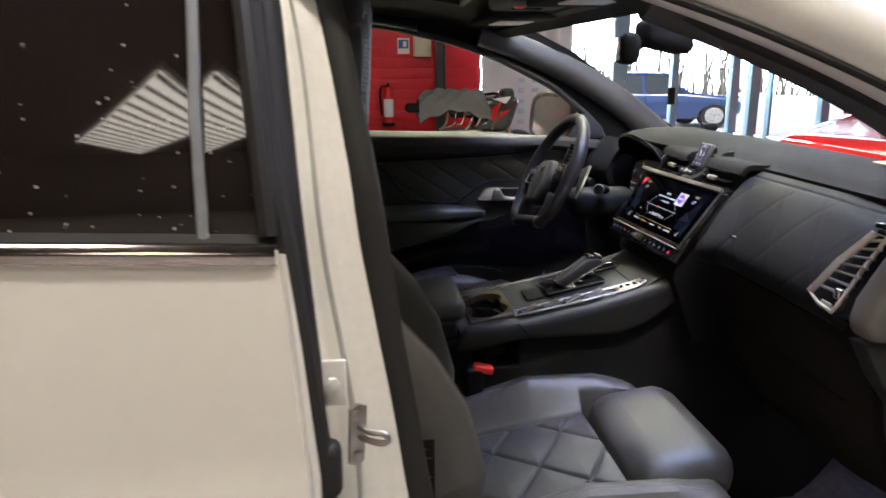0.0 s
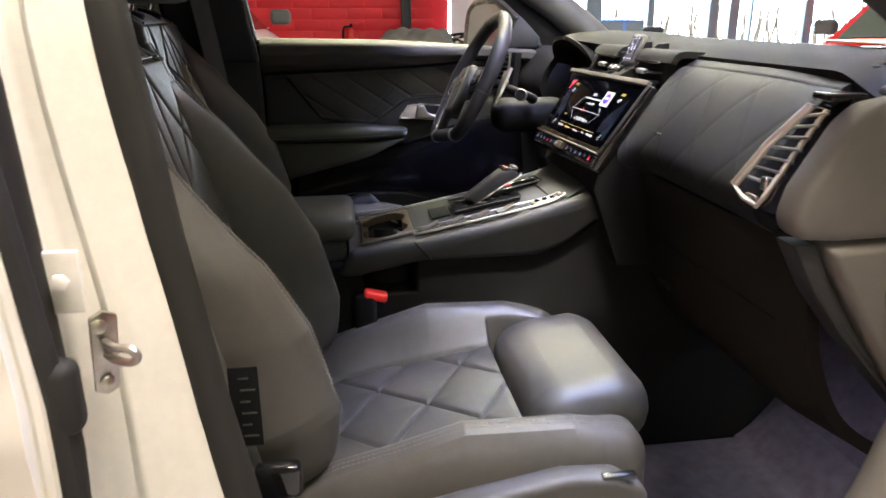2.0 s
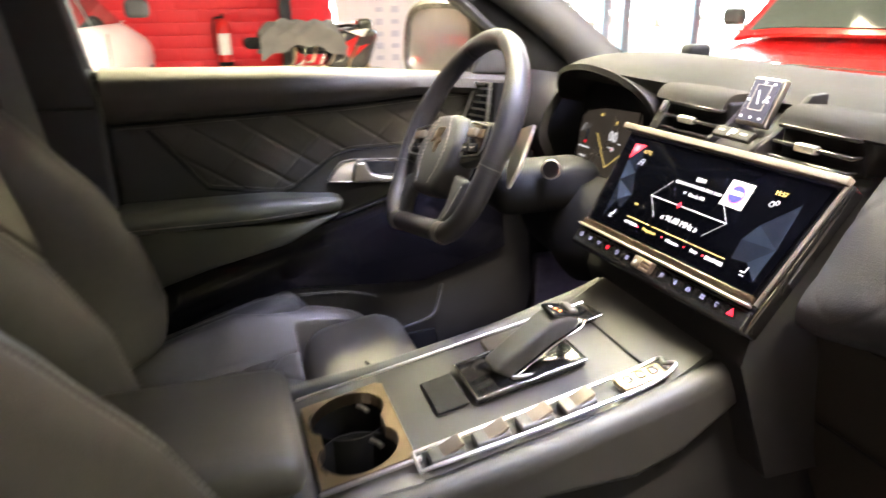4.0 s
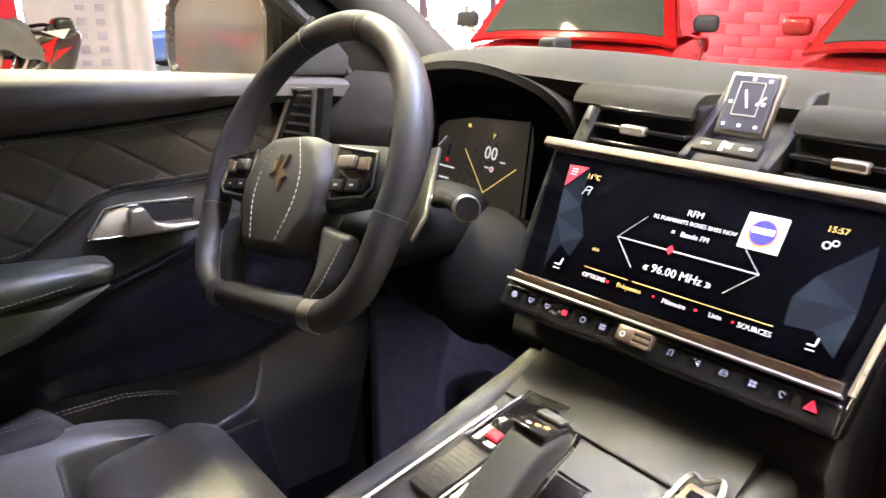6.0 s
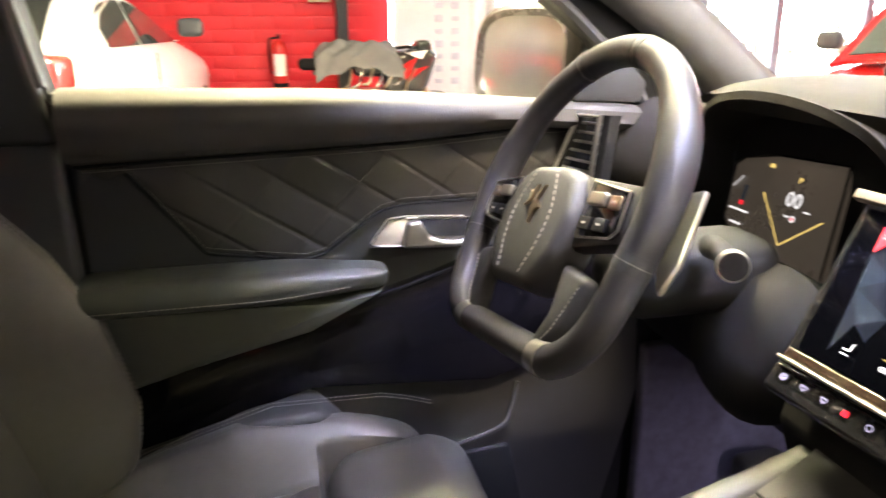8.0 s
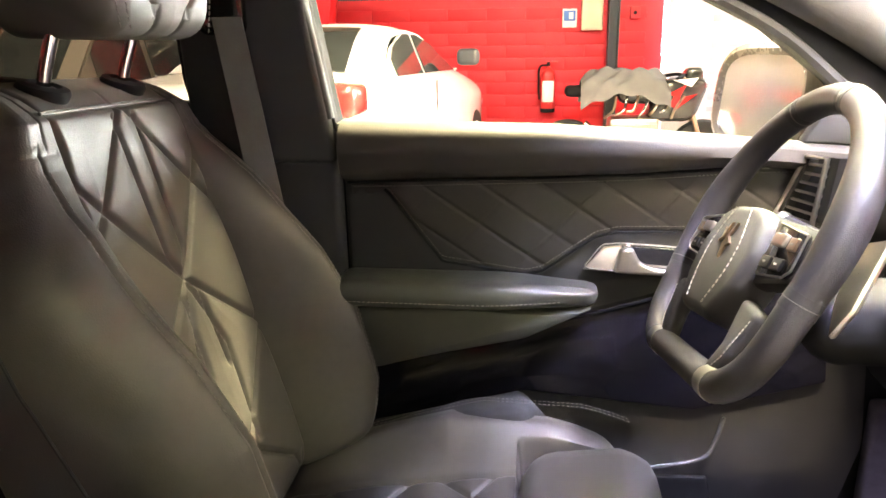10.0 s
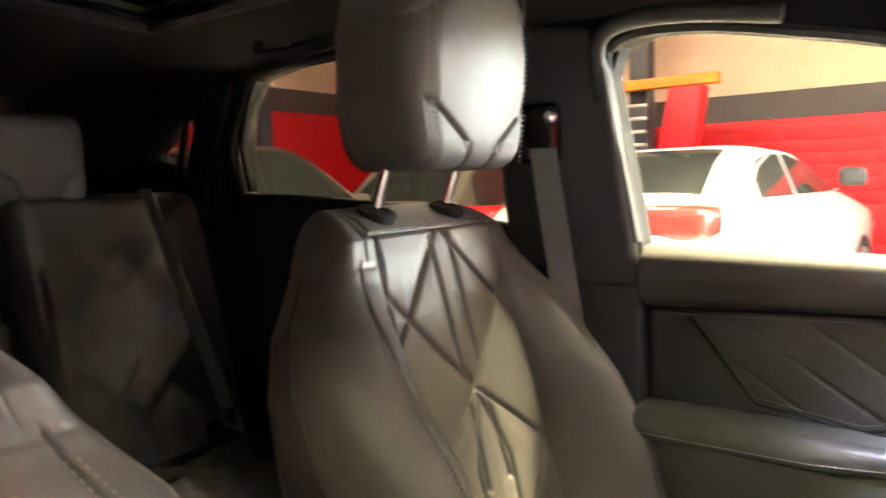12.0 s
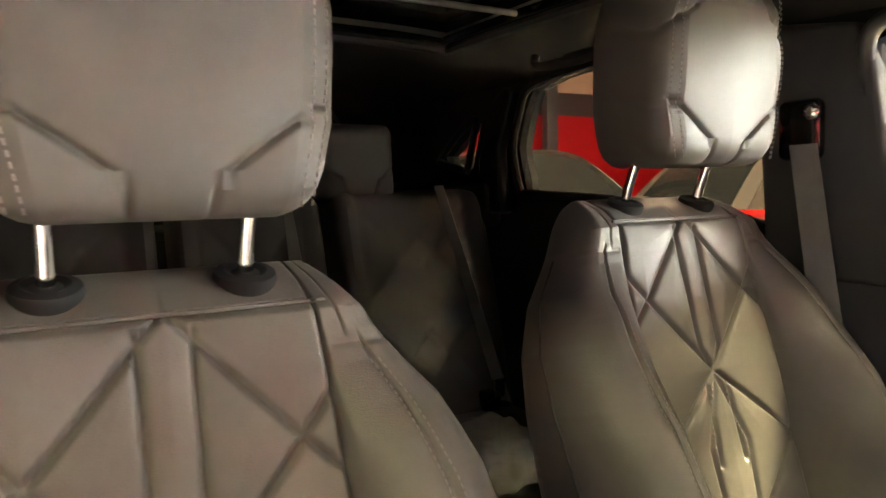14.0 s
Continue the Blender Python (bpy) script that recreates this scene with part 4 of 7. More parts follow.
def head_shape(P):
    x, y, z = P[:, 0].copy(), P[:, 1].copy(), P[:, 2].copy()
    front = smooth01(x, -0.01, 0.045)
    rel = seam_depth(y, z, HEAD_SEAMS, 0.0034, 0.0050, 0.005, 0.022)
    rel = rel - 0.005 * np.exp(-((np.abs(y) - 0.112) / 0.004) ** 2)
    x = x + front * rel + 0.012 * np.cos(y * 9) * front + 0.06 * z
    side = smooth01(np.abs(y), 0.10, 0.130) * (1 - front)
    y = y * np.interp(z, [-0.125, -0.05, 0.04, 0.125], [0.86, 0.99, 1.0, 0.86])
    y = y * np.where(x < 0, 1 - 0.9 * np.abs(x), 1.0)
    return np.stack([x, y, z + 0.02 * side], 1)


def on_back(pts, lift=0.001):
    P = np.array([(0.065 + lift, a, b) for a, b in pts])
    return back_shape(P)


def front_seat(at, label):
    s = thing("front_seat", (0, 0, 0), label, "car seat", group="front seats")
    back = part("backrest", rbox((0, 0, 0), (0.13, 0.54, BACK_LEN), 0.045, (2, 230, 260), back_shape), LEATHER, s, "black leather backrest with stitched diamond quilting")
    part("seat_cushion", rbox((0.37, 0, 0.485), (0.56, 0.54, 0.14), 0.045, (200, 190, 2), cushion_shape), LEATHER, s, "black quilted leather seat cushion")
    part("thigh_support", rbox((0.590, 0, 0.572), (0.205, 0.35, 0.12), 0.056, (60, 60, 2), ext_shape), LEATHER, s, "black leather extending thigh support")
    hd = part("head_restraint", rbox((-0.066, 0, 1.328), (0.158, 0.266, 0.25), 0.036, (8, 120, 110), head_shape), PERF, s, "perforated black leather head restraint")
    for sy in (-0.080, 0.080):
        part("head_restraint_post", tube([(-0.112, sy, 1.12), (-0.098, sy, 1.17), (-0.072, sy, 1.235)], 0.0075, 14), CHROME, s, "chrome post")
        part("post_collar", lathe([(0.009, 0.001), (0.013, 0.000), (0.019, 0.003), (0.027, 0.001), (0.029, -0.004), (0.026, -0.016)], (-0.103, sy, 1.151), (0.30, 0, 0.95), 28), MATTE, s, "round black collar")
    # stitching
    hh = np.linspace(0.28, 0.0, 30)
    pip = on_back([(q, 0.281) for q in np.linspace(-0.17, 0.17, 40)], 0.004)
    part("piping", tube(pip, 0.0022, 6), LEATHER, s)
    for sg in (1, -1):
        side = back_shape(np.array([(tt, sg * 0.2705, q) for tt, q in zip(np.interp(np.linspace(0, 1, 70), [0, 0.3, 0.85, 1], [-0.005, 0.012, 0.022, -0.03]), np.linspace(0.24, -0.29, 70))]))
        part("side_piping", tube(side, 0.0020, 6), SOFT, s)
    lines = []
    for sg in (1, -1):
        for off in (0.200, 0.212):
            lines.append(dashes(on_back([(sg * off, q) for q in np.linspace(0.22, -0.28, 60)], 0.0012)))
    zz = np.linspace(0.118, -0.118, 50)
    for sg in (1, -1):
        for off in (0.106, 0.118):
            P = head_shape(np.array([(0.079 + 0.0008, sg * off, q) for q in zz]))
            if off > 0.11:
                P[:, 0] -= 0.004
            lines.append(dashes(P + V3([-0.066, 0, 1.328]), 0.0045, 0.003, 0.0009))
    xs = np.linspace(-0.24, 0.24, 70)
    for sg in (1, -1):
        for off in (0.222, 0.232):
            lines.append(dashes(cushion_shape(np.array([(q, sg * off, 0.071) for q in xs])) + V3([0.37, 0, 0.485])))
    tagged(part("stitching", join(*lines), DTHREAD, s, "grey double stitching"), kind="stuff")
    # side shields and base
    prof = [(0.06, 0.44), (0.08, 0.53), (0.20, 0.525), (0.36, 0.56), (0.50, 0.585), (0.575, 0.58), (0.62, 0.55), (0.63, 0.47), (0.59, 0.37), (0.10, 0.34)]
    for sg in (1, -1):
        lo, hi = sorted((sg * 0.262, sg * 0.305))
        sh = part("side_shield", prism(prof, 1, lo, hi, 0.012, 3), GREYPL, s, "grey-black plastic side shield")
        if sg < 0:
            part("lumbar_switch", lathe([(0.022, 0), (0.022, 0.006), (0.017, 0.010), (0.016, 0.007)], (0.40, -0.305, 0.445), (0, -1, 0), 24), SATIN, sh, "round chrome-ringed lumbar switch")
            part("switch_pad", rbox((0.575, -0.296, 0.578), (0.05, 0.012, 0.012), 0.004), GLOSS, sh)
            part("seat_switch", rbox((0.26, -0.308, 0.44), (0.13, 0.012, 0.022), 0.006), MATTE, sh)
    for sg in (1, -1):
        part("seat_rail", rbox((0.33, sg * 0.21, 0.29), (0.62, 0.05, 0.10), 0.008), STEEL, s, "steel seat rail")
    part("seat_pan", rbox((0.34, 0, 0.40), (0.52, 0.50, 0.12), 0.03), MATTE, s)
    hinge = [(0.0, 0.50), (0.10, 0.44), (0.16, 0.46), (0.13, 0.58), (0.05, 0.66)]
    for sg in (1, -1):
        lo, hi = sorted((sg * 0.255, sg * 0.285))
        part("recliner_cover", prism(hinge, 1, lo, hi, 0.01, 2), SOFT, s)
    s.location = at
    return s


PSEAT = front_seat((-0.098, -0.378, 0.0), "black leather passenger seat with diamond quilting")
DSEAT = copy_thing(PSEAT, pose(-0.233, 0.398, 0.048))
tagged(DSEAT, "black leather driver's seat behind the steering wheel")
# the driver's cushion is set further back and lower than the passenger's
for ob in DSEAT.children:
    if ob.name.split(".")[0] in ("seat_cushion", "thigh_support", "side_shield", "seat_pan", "seat_rail"):
        ob.location += Vector((-0.055, 0, -0.026))
for at, yy in ((PSEAT, -0.142), (DSEAT, 0.150)):
    bx = at.location.x + 0.265
    bk = part("buckle_stalk", rbox((bx - 0.015, yy, 0.600), (0.045, 0.028, 0.12), 0.01), MATTE, at)
    part("release_button", turn(rbox((0, 0, 0), (0.046, 0.026, 0.018), 0.006), Matrix.Translation((bx + 0.006, yy, 0.655)) @ Matrix.Rotation(radians(14), 4, "Y")), REDPL, bk, "red buckle release button")

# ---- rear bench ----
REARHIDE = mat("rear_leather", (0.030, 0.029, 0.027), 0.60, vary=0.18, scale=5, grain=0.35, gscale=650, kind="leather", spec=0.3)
bench = thing("rear_bench", (-1.2, 0, 0.24), "black leather rear bench seat with split backs", "car seat")


def rear_back(w):
    segs = mirrored([(0.0, 0.2, w * 0.8, 0.02), (w * 0.8, 0.02, 0.0, -0.16), (w * 0.8, 0.30, 0.0, 0.12), (0.0, -0.05, w * 0.8, -0.22)])

    def shape(P):
        t, y, h = P[:, 0].copy(), P[:, 1].copy(), P[:, 2].copy()
        front = smooth01(t, -0.02, 0.05)
        ay = np.abs(y)
        t = t + front * (seam_depth(y, h, segs, 0.005, 0.006, 0.006, 0.03) * (1 - smooth01(ay, w * 0.62, w * 0.7)) + 0.03 * smooth01(ay, w * 0.66, w * 0.9))
        return np.stack([t - 0.24 * h, y, h], 1)
    return shape


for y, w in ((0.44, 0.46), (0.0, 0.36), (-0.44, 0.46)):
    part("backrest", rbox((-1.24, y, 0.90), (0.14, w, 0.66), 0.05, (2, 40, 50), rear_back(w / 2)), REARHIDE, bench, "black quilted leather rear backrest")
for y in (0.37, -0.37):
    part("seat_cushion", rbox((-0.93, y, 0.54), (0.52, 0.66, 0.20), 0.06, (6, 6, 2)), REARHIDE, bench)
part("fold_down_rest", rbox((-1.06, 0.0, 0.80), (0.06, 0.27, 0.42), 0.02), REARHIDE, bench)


def rh_shape(P):
    x, y, z = P[:, 0].copy(), P[:, 1].copy(), P[:, 2].copy()
    segs = mirrored([(0.11, -0.015, 0.055, -0.045), (0.055, -0.045, 0.035, -0.10)])
    x = x + smooth01(x, -0.01, 0.03) * seam_depth(y, z, segs, 0.004, 0.005, 0.003, 0.03)
    return np.stack([x, y * np.interp(z, [-0.1, 0.1], [0.96, 0.9]), z], 1)


for y in (0.30, -0.42):
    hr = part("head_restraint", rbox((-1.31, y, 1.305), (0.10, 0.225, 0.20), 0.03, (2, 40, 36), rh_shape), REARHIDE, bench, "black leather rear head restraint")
    for sy in (-0.05, 0.05):
        part("post", tube([(-1.32, y + sy, 1.15), (-1.315, y + sy, 1.24)], 0.006), CHROME, hr)
bk = part("belt_buckle", rbox((-1.10, 0.585, 0.66), (0.05, 0.05, 0.06), 0.012), GLOSS, bench)
part("buckle_tongue", rbox((-1.075, 0.60, 0.70), (0.012, 0.04, 0.05), 0.004), CHROME, bk, "bright metal buckle tongue")
part("cup_lid", rbox((-1.02, 0.34, 0.655), (0.14, 0.10, 0.012), 0.005), GLOSS, bench)
# clear protective film on the rear cushion
FILM = mat("clear_film", (0.85, 0.85, 0.83), 0.15, vary=0.05, trans=0.85, ior=1.3)
film = thing("plastic_film", (-0.8, 0.2, 0.64), "crumpled clear plastic film on the rear cushion", "plastic film")


def film_fn(U, W):
    z = 0.648 + 0.012 * np.abs(np.sin(U * 17 + 4 * W)) * np.abs(np.cos(W * 13 - 3 * U)) + 0.008 * np.abs(np.sin(W * 31 + U * 9))
    return np.stack([-1.02 + 0.36 * U, 0.02 + 0.52 * W, z - 0.03 * smooth01(U, .85, 1)], -1)


part("film", sheet(film_fn, 50, 60, 0.001), FILM, film)
# ---- dashboard ----
dash = thing("dashboard", (0.8, 0, 0.9), "black padded dashboard with stitched leather facing", "dashboard")
P_PROF = [(1.09, 1.095), (1.06, 1.122), (0.95, 1.134), (0.84, 1.128), (0.772, 1.112)]
P_FACE = [(0.772, 1.106), (0.735, 1.085), (0.700, 1.045), (0.668, 0.995), (0.652, 0.955), (0.662, 0.925), (0.690, 0.905)]
P_LOW = [(0.690, 0.900), (0.705, 0.86), (0.716, 0.78), (0.735, 0.70), (0.79, 0.60), (0.90, 0.52)]


def along(prof, n=60):
    S = spline(prof, n)
    return lambda W: (np.interp(W * (n - 1), np.arange(n), S[:, 0]), np.interp(W * (n - 1), np.arange(n), S[:, 1]))


pt, pf, pl = along(P_PROF), along(P_FACE), along(P_LOW)


def top_fn(U, W):
    y = -0.675 + 1.35 * U
    x, z = pt(W)
    # bulge over the dials
    hump = np.exp(-((y - 0.36) / 0.17) ** 4)
    x = x - hump * 0.075 * smooth01(W, 0.5, 1.0)
    z = z + hump * (0.018 * smooth01(W, 0.3, 0.8) - 0.004 * smooth01(W, 0.9, 1.0)) - 0.03 * smooth01(np.abs(y), 0.58, 0.69)
    x = x - 0.14 * np.clip(np.abs(y) - 0.15, 0, 1) ** 1.6 * (1 - W) * 1.3
    return np.stack([x, y, z], -1)


part("top_pad", sheet(top_fn, 90, 30, 0.02), DASHPAD, dash, "soft black dashboard top pad")

DSEG = []
for k in range(-2, 8):
    DSEG += [(-0.64 + 0.12 * k, 0.0, -0.64 + 0.12 * k + 0.20, 0.20), (-0.64 + 0.12 * k + 0.20, 0.0, -0.64 + 0.12 * k, 0.20)]


def face_fn(U, W):
    y = -0.615 + 0.415 * U
    x, z = pf(W)
    rel = seam_depth(y, W * 0.2, DSEG, 0.0022, 0.0014, 0.0010, 0.02) * smooth01(W, 0.10, 0.2) * (1 - smooth01(W, 0.72, 0.8))
    rel = rel - 0.003 * np.exp(-((W - 0.09) / 0.012) ** 2)
    end = 0.018 * smooth01(-y, 0.45, 0.62)
    x = x + end * 0.4 - 0.03 * smooth01(U, 0.82, 1.0) * smooth01(W, 0.5, 0.9)
    return np.stack([x - rel * 0.8, y, z + rel * 0.5 - end * 0.3], -1)


FACING = mat("facing_leather", (0.012, 0.012, 0.014), 0.58, vary=0.14, scale=6, grain=0.35, gscale=700, kind="leather", spec=0.30)
part("leather_facing", sheet(face_fn, 130, 70, 0.015), FACING, dash, "black leather facing quilted in diamonds")


def low_fn(U, W):
    y = -0.645 + 0.49 * U
    x, z = pl(W)
    return np.stack([x + 0.03 * smooth01(-y, 0.5, 0.66), y, z], -1)


part("glovebox", sheet(low_fn, 30, 30, 0.02), DASHPAD, dash, "black glovebox lid")
part("glovebox_seam", tube([(0.712, -0.62, 0.775), (0.712, -0.18, 0.775)], 0.002, 6), MATTE, dash)
part("glovebox_catch", rbox((0.712, -0.28, 0.70), (0.012, 0.05, 0.012), 0.004), MATTE, dash)
part("badge", rbox((0.668, -0.275, 0.985), (0.006, 0.075, 0.010), 0.002), SATIN, dash, "thin metal badge strip")
for k in range(6):
    part("badge_mark", rbox((0.664, -0.245 - 0.0115 * k, 0.985), (0.002, 0.005, 0.006), 0.0006), MATTE, dash)

# passenger-end air vent, a slanted bright frame with blades
vl, vh = V3([0.644, -0.591, 0.965]), V3([0.697, -0.652, 1.076])
side_v = V3([-0.004, -0.064, -0.014])
tip, topr = vl + side_v, vh + V3([0.012, -0.014, -0.004])
ring = [vl, vl + (vh - vl) * 0.5 + V3([-0.002, 0.002, 0.002]), vh, topr, vl * 0.35 + vh * 0.65 + V3([0.008, -0.024, -0.014]), tip + V3([0.006, -0.004, 0.012]), tip, vl + side_v * 0.5 + V3([-0.003, 0, -0.003])]
v = part("air_vent", tube(np.array(ring), 0.0036, 8, closed=True), PLATE, dash, "slanted side air vent with bright frame")
part("frame_lip", tube([vl, vl + (vh - vl) * 0.5 + V3([-0.003, 0.003, 0.002]), vh], 0.0058, 10), PLATE, v)
for k in range(7):
    t = 0.12 + 0.125 * k
    a = vl + (vh - vl) * t
    out = tip + V3([0.006, -0.004, 0.012]) + (topr - tip) * t
    part("blade", tube([a + V3([0.004, 0, 0]), out + V3([0.004, 0, 0])], 0.0022, 6, flat=2.2), SATIN, v)
part("vent_well", sheet(lambda U, W: (vl + (vh - vl) * W[..., None]) * (1 - U[..., None]) + (tip + (topr - tip) * W[..., None]) * U[..., None] + V3([0.016, 0, 0.0]), 6, 10, 0.02), MATTE, v)
part("vent_thumbwheel", rbox(tip + V3([0.012, 0.004, 0.028]), (0.012, 0.014, 0.018), 0.004), CHROME, v)
part("vent_tab", rbox(tip + V3([0.004, 0.020, 0.006]), (0.006, 0.026, 0.010), 0.003), SATIN, v)
ga, gb = tip + V3([0.004, -0.002, -0.004]), topr + V3([0.004, -0.002, 0.004])
gc, gd = V3([0.656, -0.690, 0.945]), V3([0.724, -0.690, 1.088])
part("end_gloss", sheet(lambda U, W: (ga + (gb - ga) * W[..., None]) * (1 - U[..., None]) + (gc + (gd - gc) * W[..., None]) * U[..., None], 8, 16, 0.012), GLOSS, dash, "gloss black vent surround")
part("end_gloss_tip", rbox((0.722, -0.668, 1.088), (0.05, 0.04, 0.010), 0.004), GLOSS, dash)
ENDPL = mat("grey_end_plastic", (0.125, 0.115, 0.105), 0.55, vary=0.10, scale=5, grain=0.3, gscale=700, kind="leather", spec=0.4)
endp = [(0.643, 0.950), (0.652, 0.985), (0.670, 1.015), (0.698, 1.062), (0.723, 1.084), (0.765, 1.092), (0.90, 1.088), (1.06, 1.07), (1.06, 0.93), (0.702, 0.922), (0.652, 0.926)]
part("end_panel", prism(endp, 1, -0.735, -0.682, 0.014, 3), ENDPL, dash, "grey plastic dashboard end panel")
lowp = [(0.688, 0.917), (1.06, 0.921), (1.06, 0.56), (0.88, 0.64), (0.815, 0.722), (0.755, 0.812), (0.712, 0.875)]
part("end_panel_foot", prism(lowp, 1, -0.737, -0.684, 0.012, 3), ENDPL, dash, "grey plastic kick panel below the dashboard end")
part("end_panel_cap", rbox((0.90, -0.690, 1.092), (0.24, 0.07, 0.016), 0.007), ENDPL, dash)
part("kick_trim", prism([(0.652, 0.919), (0.691, 0.851), (0.741, 0.788), (0.825, 0.697), (0.90, 0.62), (0.90, 0.64), (0.820, 0.716), (0.750, 0.808), (0.706, 0.875), (0.684, 0.917)], 1, -0.724, -0.680, 0.005, 2), SOFT, dash, "dark trim strip beside the kick panel")
part("kick_relief", prism([(0.772, 0.862), (0.842, 0.908), (0.90, 0.90), (0.90, 0.70), (0.832, 0.742), (0.792, 0.800)], 1, -0.750, -0.728, 0.016, 4), ENDPL, dash)
dfz = part("demist_slot", rbox((0.86, -0.60, 1.114), (0.11, 0.03, 0.012), 0.004), MATTE, dash, "black demister slot")
for k in range(6):
    part("blade", rbox((0.82 + 0.016 * k, -0.60, 1.121), (0.004, 0.026, 0.004), 0.001), GLOSS, dfz)

# middle: shelf, vents, bright strip
MS = [(0.78, 1.118), (0.738, 1.120), (0.722, 1.112), (0.715, 1.10)]


def mid_fn(U, W):
    y = 0.050 + 0.155 * U
    x, z = along(MS)(W)
    return np.stack([x + 0.05 * np.clip(np.abs(y) - 0.1, 0, 1), y, z], -1)


HOLDERPL = mat("dark_satin_plastic", (0.012, 0.012, 0.012), 0.35, vary=0.1, scale=20, spec=0.35)
part("vent_hood", sheet(mid_fn, 16, 10, 0.012), DASHPAD, dash)
part("vent_hood", sheet(lambda U, W: mid_fn(U, W) * V3([1, -1, 1]), 16, 10, -0.012), DASHPAD, dash)
for y0, y1 in ((0.045, 0.165), (-0.172, -0.05)):
    vv = part("air_vent", rbox((0.748, (y0 + y1) / 2, 1.084), (0.05, y1 - y0, 0.052), 0.006), MATTE, dash, "black centre air vent with two blades")
    for z in (1.098, 1.080, 1.064):
        part("blade", rbox((0.722 - (1.10 - z) * 0.35, (y0 + y1) / 2, z), (0.018, y1 - y0 - 0.008, 0.005), 0.002), GLOSS, vv)
    part("slider", rbox((0.708, (y0 + y1) / 2 + 0.005, 1.080), (0.012, 0.03, 0.010), 0.003), SATIN, vv, "bright vent slider")
ck = part("vent_cheek", prism([(0.694, 1.058), (0.700, 1.066), (0.728, 1.112), (0.742, 1.112), (0.742, 1.056)], 1, 0.163, 0.183, 0.003), HOLDERPL, dash, "slanted black cheek with a small roller")
part("roller", turn(rbox((0, 0, 0), (0.006, 0.007, 0.018), 0.0025), Matrix.Translation((0.712, 0.173, 1.090)) @ Matrix.Rotation(radians(32), 4, "Y")), GREYPL, ck)
part("cheek_mark", rbox((0.7005, 0.173, 1.070), (0.002, 0.003, 0.003), 0.0008), GREYPL, ck)

# flip-up clock between the vents
HOLDER = mat("dark_patterned_gloss", (0.010, 0.009, 0.009), 0.55, vary=0.2, scale=60, spec=0.15)
clk = thing("flip_clock", (0.72, 0.0, 1.06), "small flip-up dashboard clock display in a gloss black holder", "clock")
part("holder", prism([(0.700, 1.052), (0.697, 1.062), (0.722, 1.075), (0.76, 1.085), (0.80, 1.12), (0.80, 1.06)], 1, -0.040, 0.040, 0.004), HOLDER, clk, "gloss black patterned holder")
for sg in (1, -1):
    part("side_wall", prism([(0.690, 1.052), (0.690, 1.068), (0.72, 1.085), (0.765, 1.128), (0.79, 1.13), (0.79, 1.06)], 1, *sorted((sg * 0.036, sg * 0.046)), 0.003), HOLDER, clk)
CA = radians(24)
cm = Matrix(((0, math.sin(CA), -math.cos(CA), 0.728), (-1, 0, 0, -0.004), (0, math.cos(CA), math.sin(CA), 1.110), (0, 0, 0, 1)))
part("bezel", turn(rbox((-0.007, 0.008, -0.006), (0.052, 0.062, 0.010), 0.003), cm), SATIN, clk, "bright display bezel")
part("display", turn(rbox((-0.007, 0.008, 0.000), (0.043, 0.053, 0.003), 0.001), cm), mat("clock_face", (0.03, 0.03, 0.04), 0.1, vary=0, emit=(0.40, 0.41, 0.56), power=0.07), clk)
part("dial_ring", turn(join(*[rbox((a - 0.007, b + 0.012, 0.0022), (ww, hh, 0.0008), 0.0003) for a, b, ww, hh in ((0, -0.016, 0.024, .001), (0, 0.016, 0.024, .001), (-0.012, 0, .001, 0.032), (0.012, 0, .001, 0.032))]), cm), THREAD, clk)
CLKM = mat("clock_marks", (0.6, 0.6, 0.7), 0.4, vary=0, emit=(0.8, 0.8, 1), power=0.2)
part("pointer", turn(rbox((-0.004, 0.014, 0.0026), (0.002, 0.018, 0.0008), 0.0003), cm @ pose(0, 0, 0, 0, 0, 20)), CLKM, clk)
part("pointer", turn(rbox((-0.002, 0.012, 0.0028), (0.002, 0.011, 0.0008), 0.0003), cm @ pose(0, 0, 0, 0, 0, -40)), CLKM, clk)
for k, (a, b) in enumerate(((-0.023, -0.014), (0.009, -0.014), (0.009, 0.030), (-0.023, 0.008), (0.009, 0.008), (-0.007, -0.014), (-0.007, 0.031))):
    part("numeral", turn(rbox((a, b, 0.0024), (0.0034, 0.0030, 0.0006), 0.0002), cm), CLKM, clk)
CB = radians(50)
sm = Matrix(((0, math.sin(CB), -math.cos(CB), 0.696), (-1, 0, 0, -0.002), (0, math.cos(CB), math.sin(CB), 1.078), (0, 0, 0, 1)))
part("start_button", turn(rbox((0, 0.0, 0.002), (0.066, 0.016, 0.006), 0.002), sm), HOLDER, clk)
SILK = mat("silver_print", (0.6, 0.58, 0.55), 0.4, vary=0, emit=(0.7, 0.7, 0.7), power=0.02)
part("start_text", turn(lettering("START", 0.0042, pose(0.020, 0, 0.0055)), sm), SILK, clk)
part("stop_text", turn(lettering("STOP", 0.0042, pose(-0.020, 0, 0.0055)), sm), SILK, clk)
part("start_mark", turn(join(rbox((-0.003, 0, 0.0055), (0.004, 0.011, 0.0008), 0.0003), rbox((0.003, 0.001, 0.0055), (0.005, 0.006, 0.0008), 0.0003)), sm), SILK, clk)

# touch screen unit, leaning back
SA = math.atan2(0.101, 0.150)
scr = thing("touch_screen", (0.65, 0, 0.98), "wide lit touch screen unit with a row of keys", "screen")
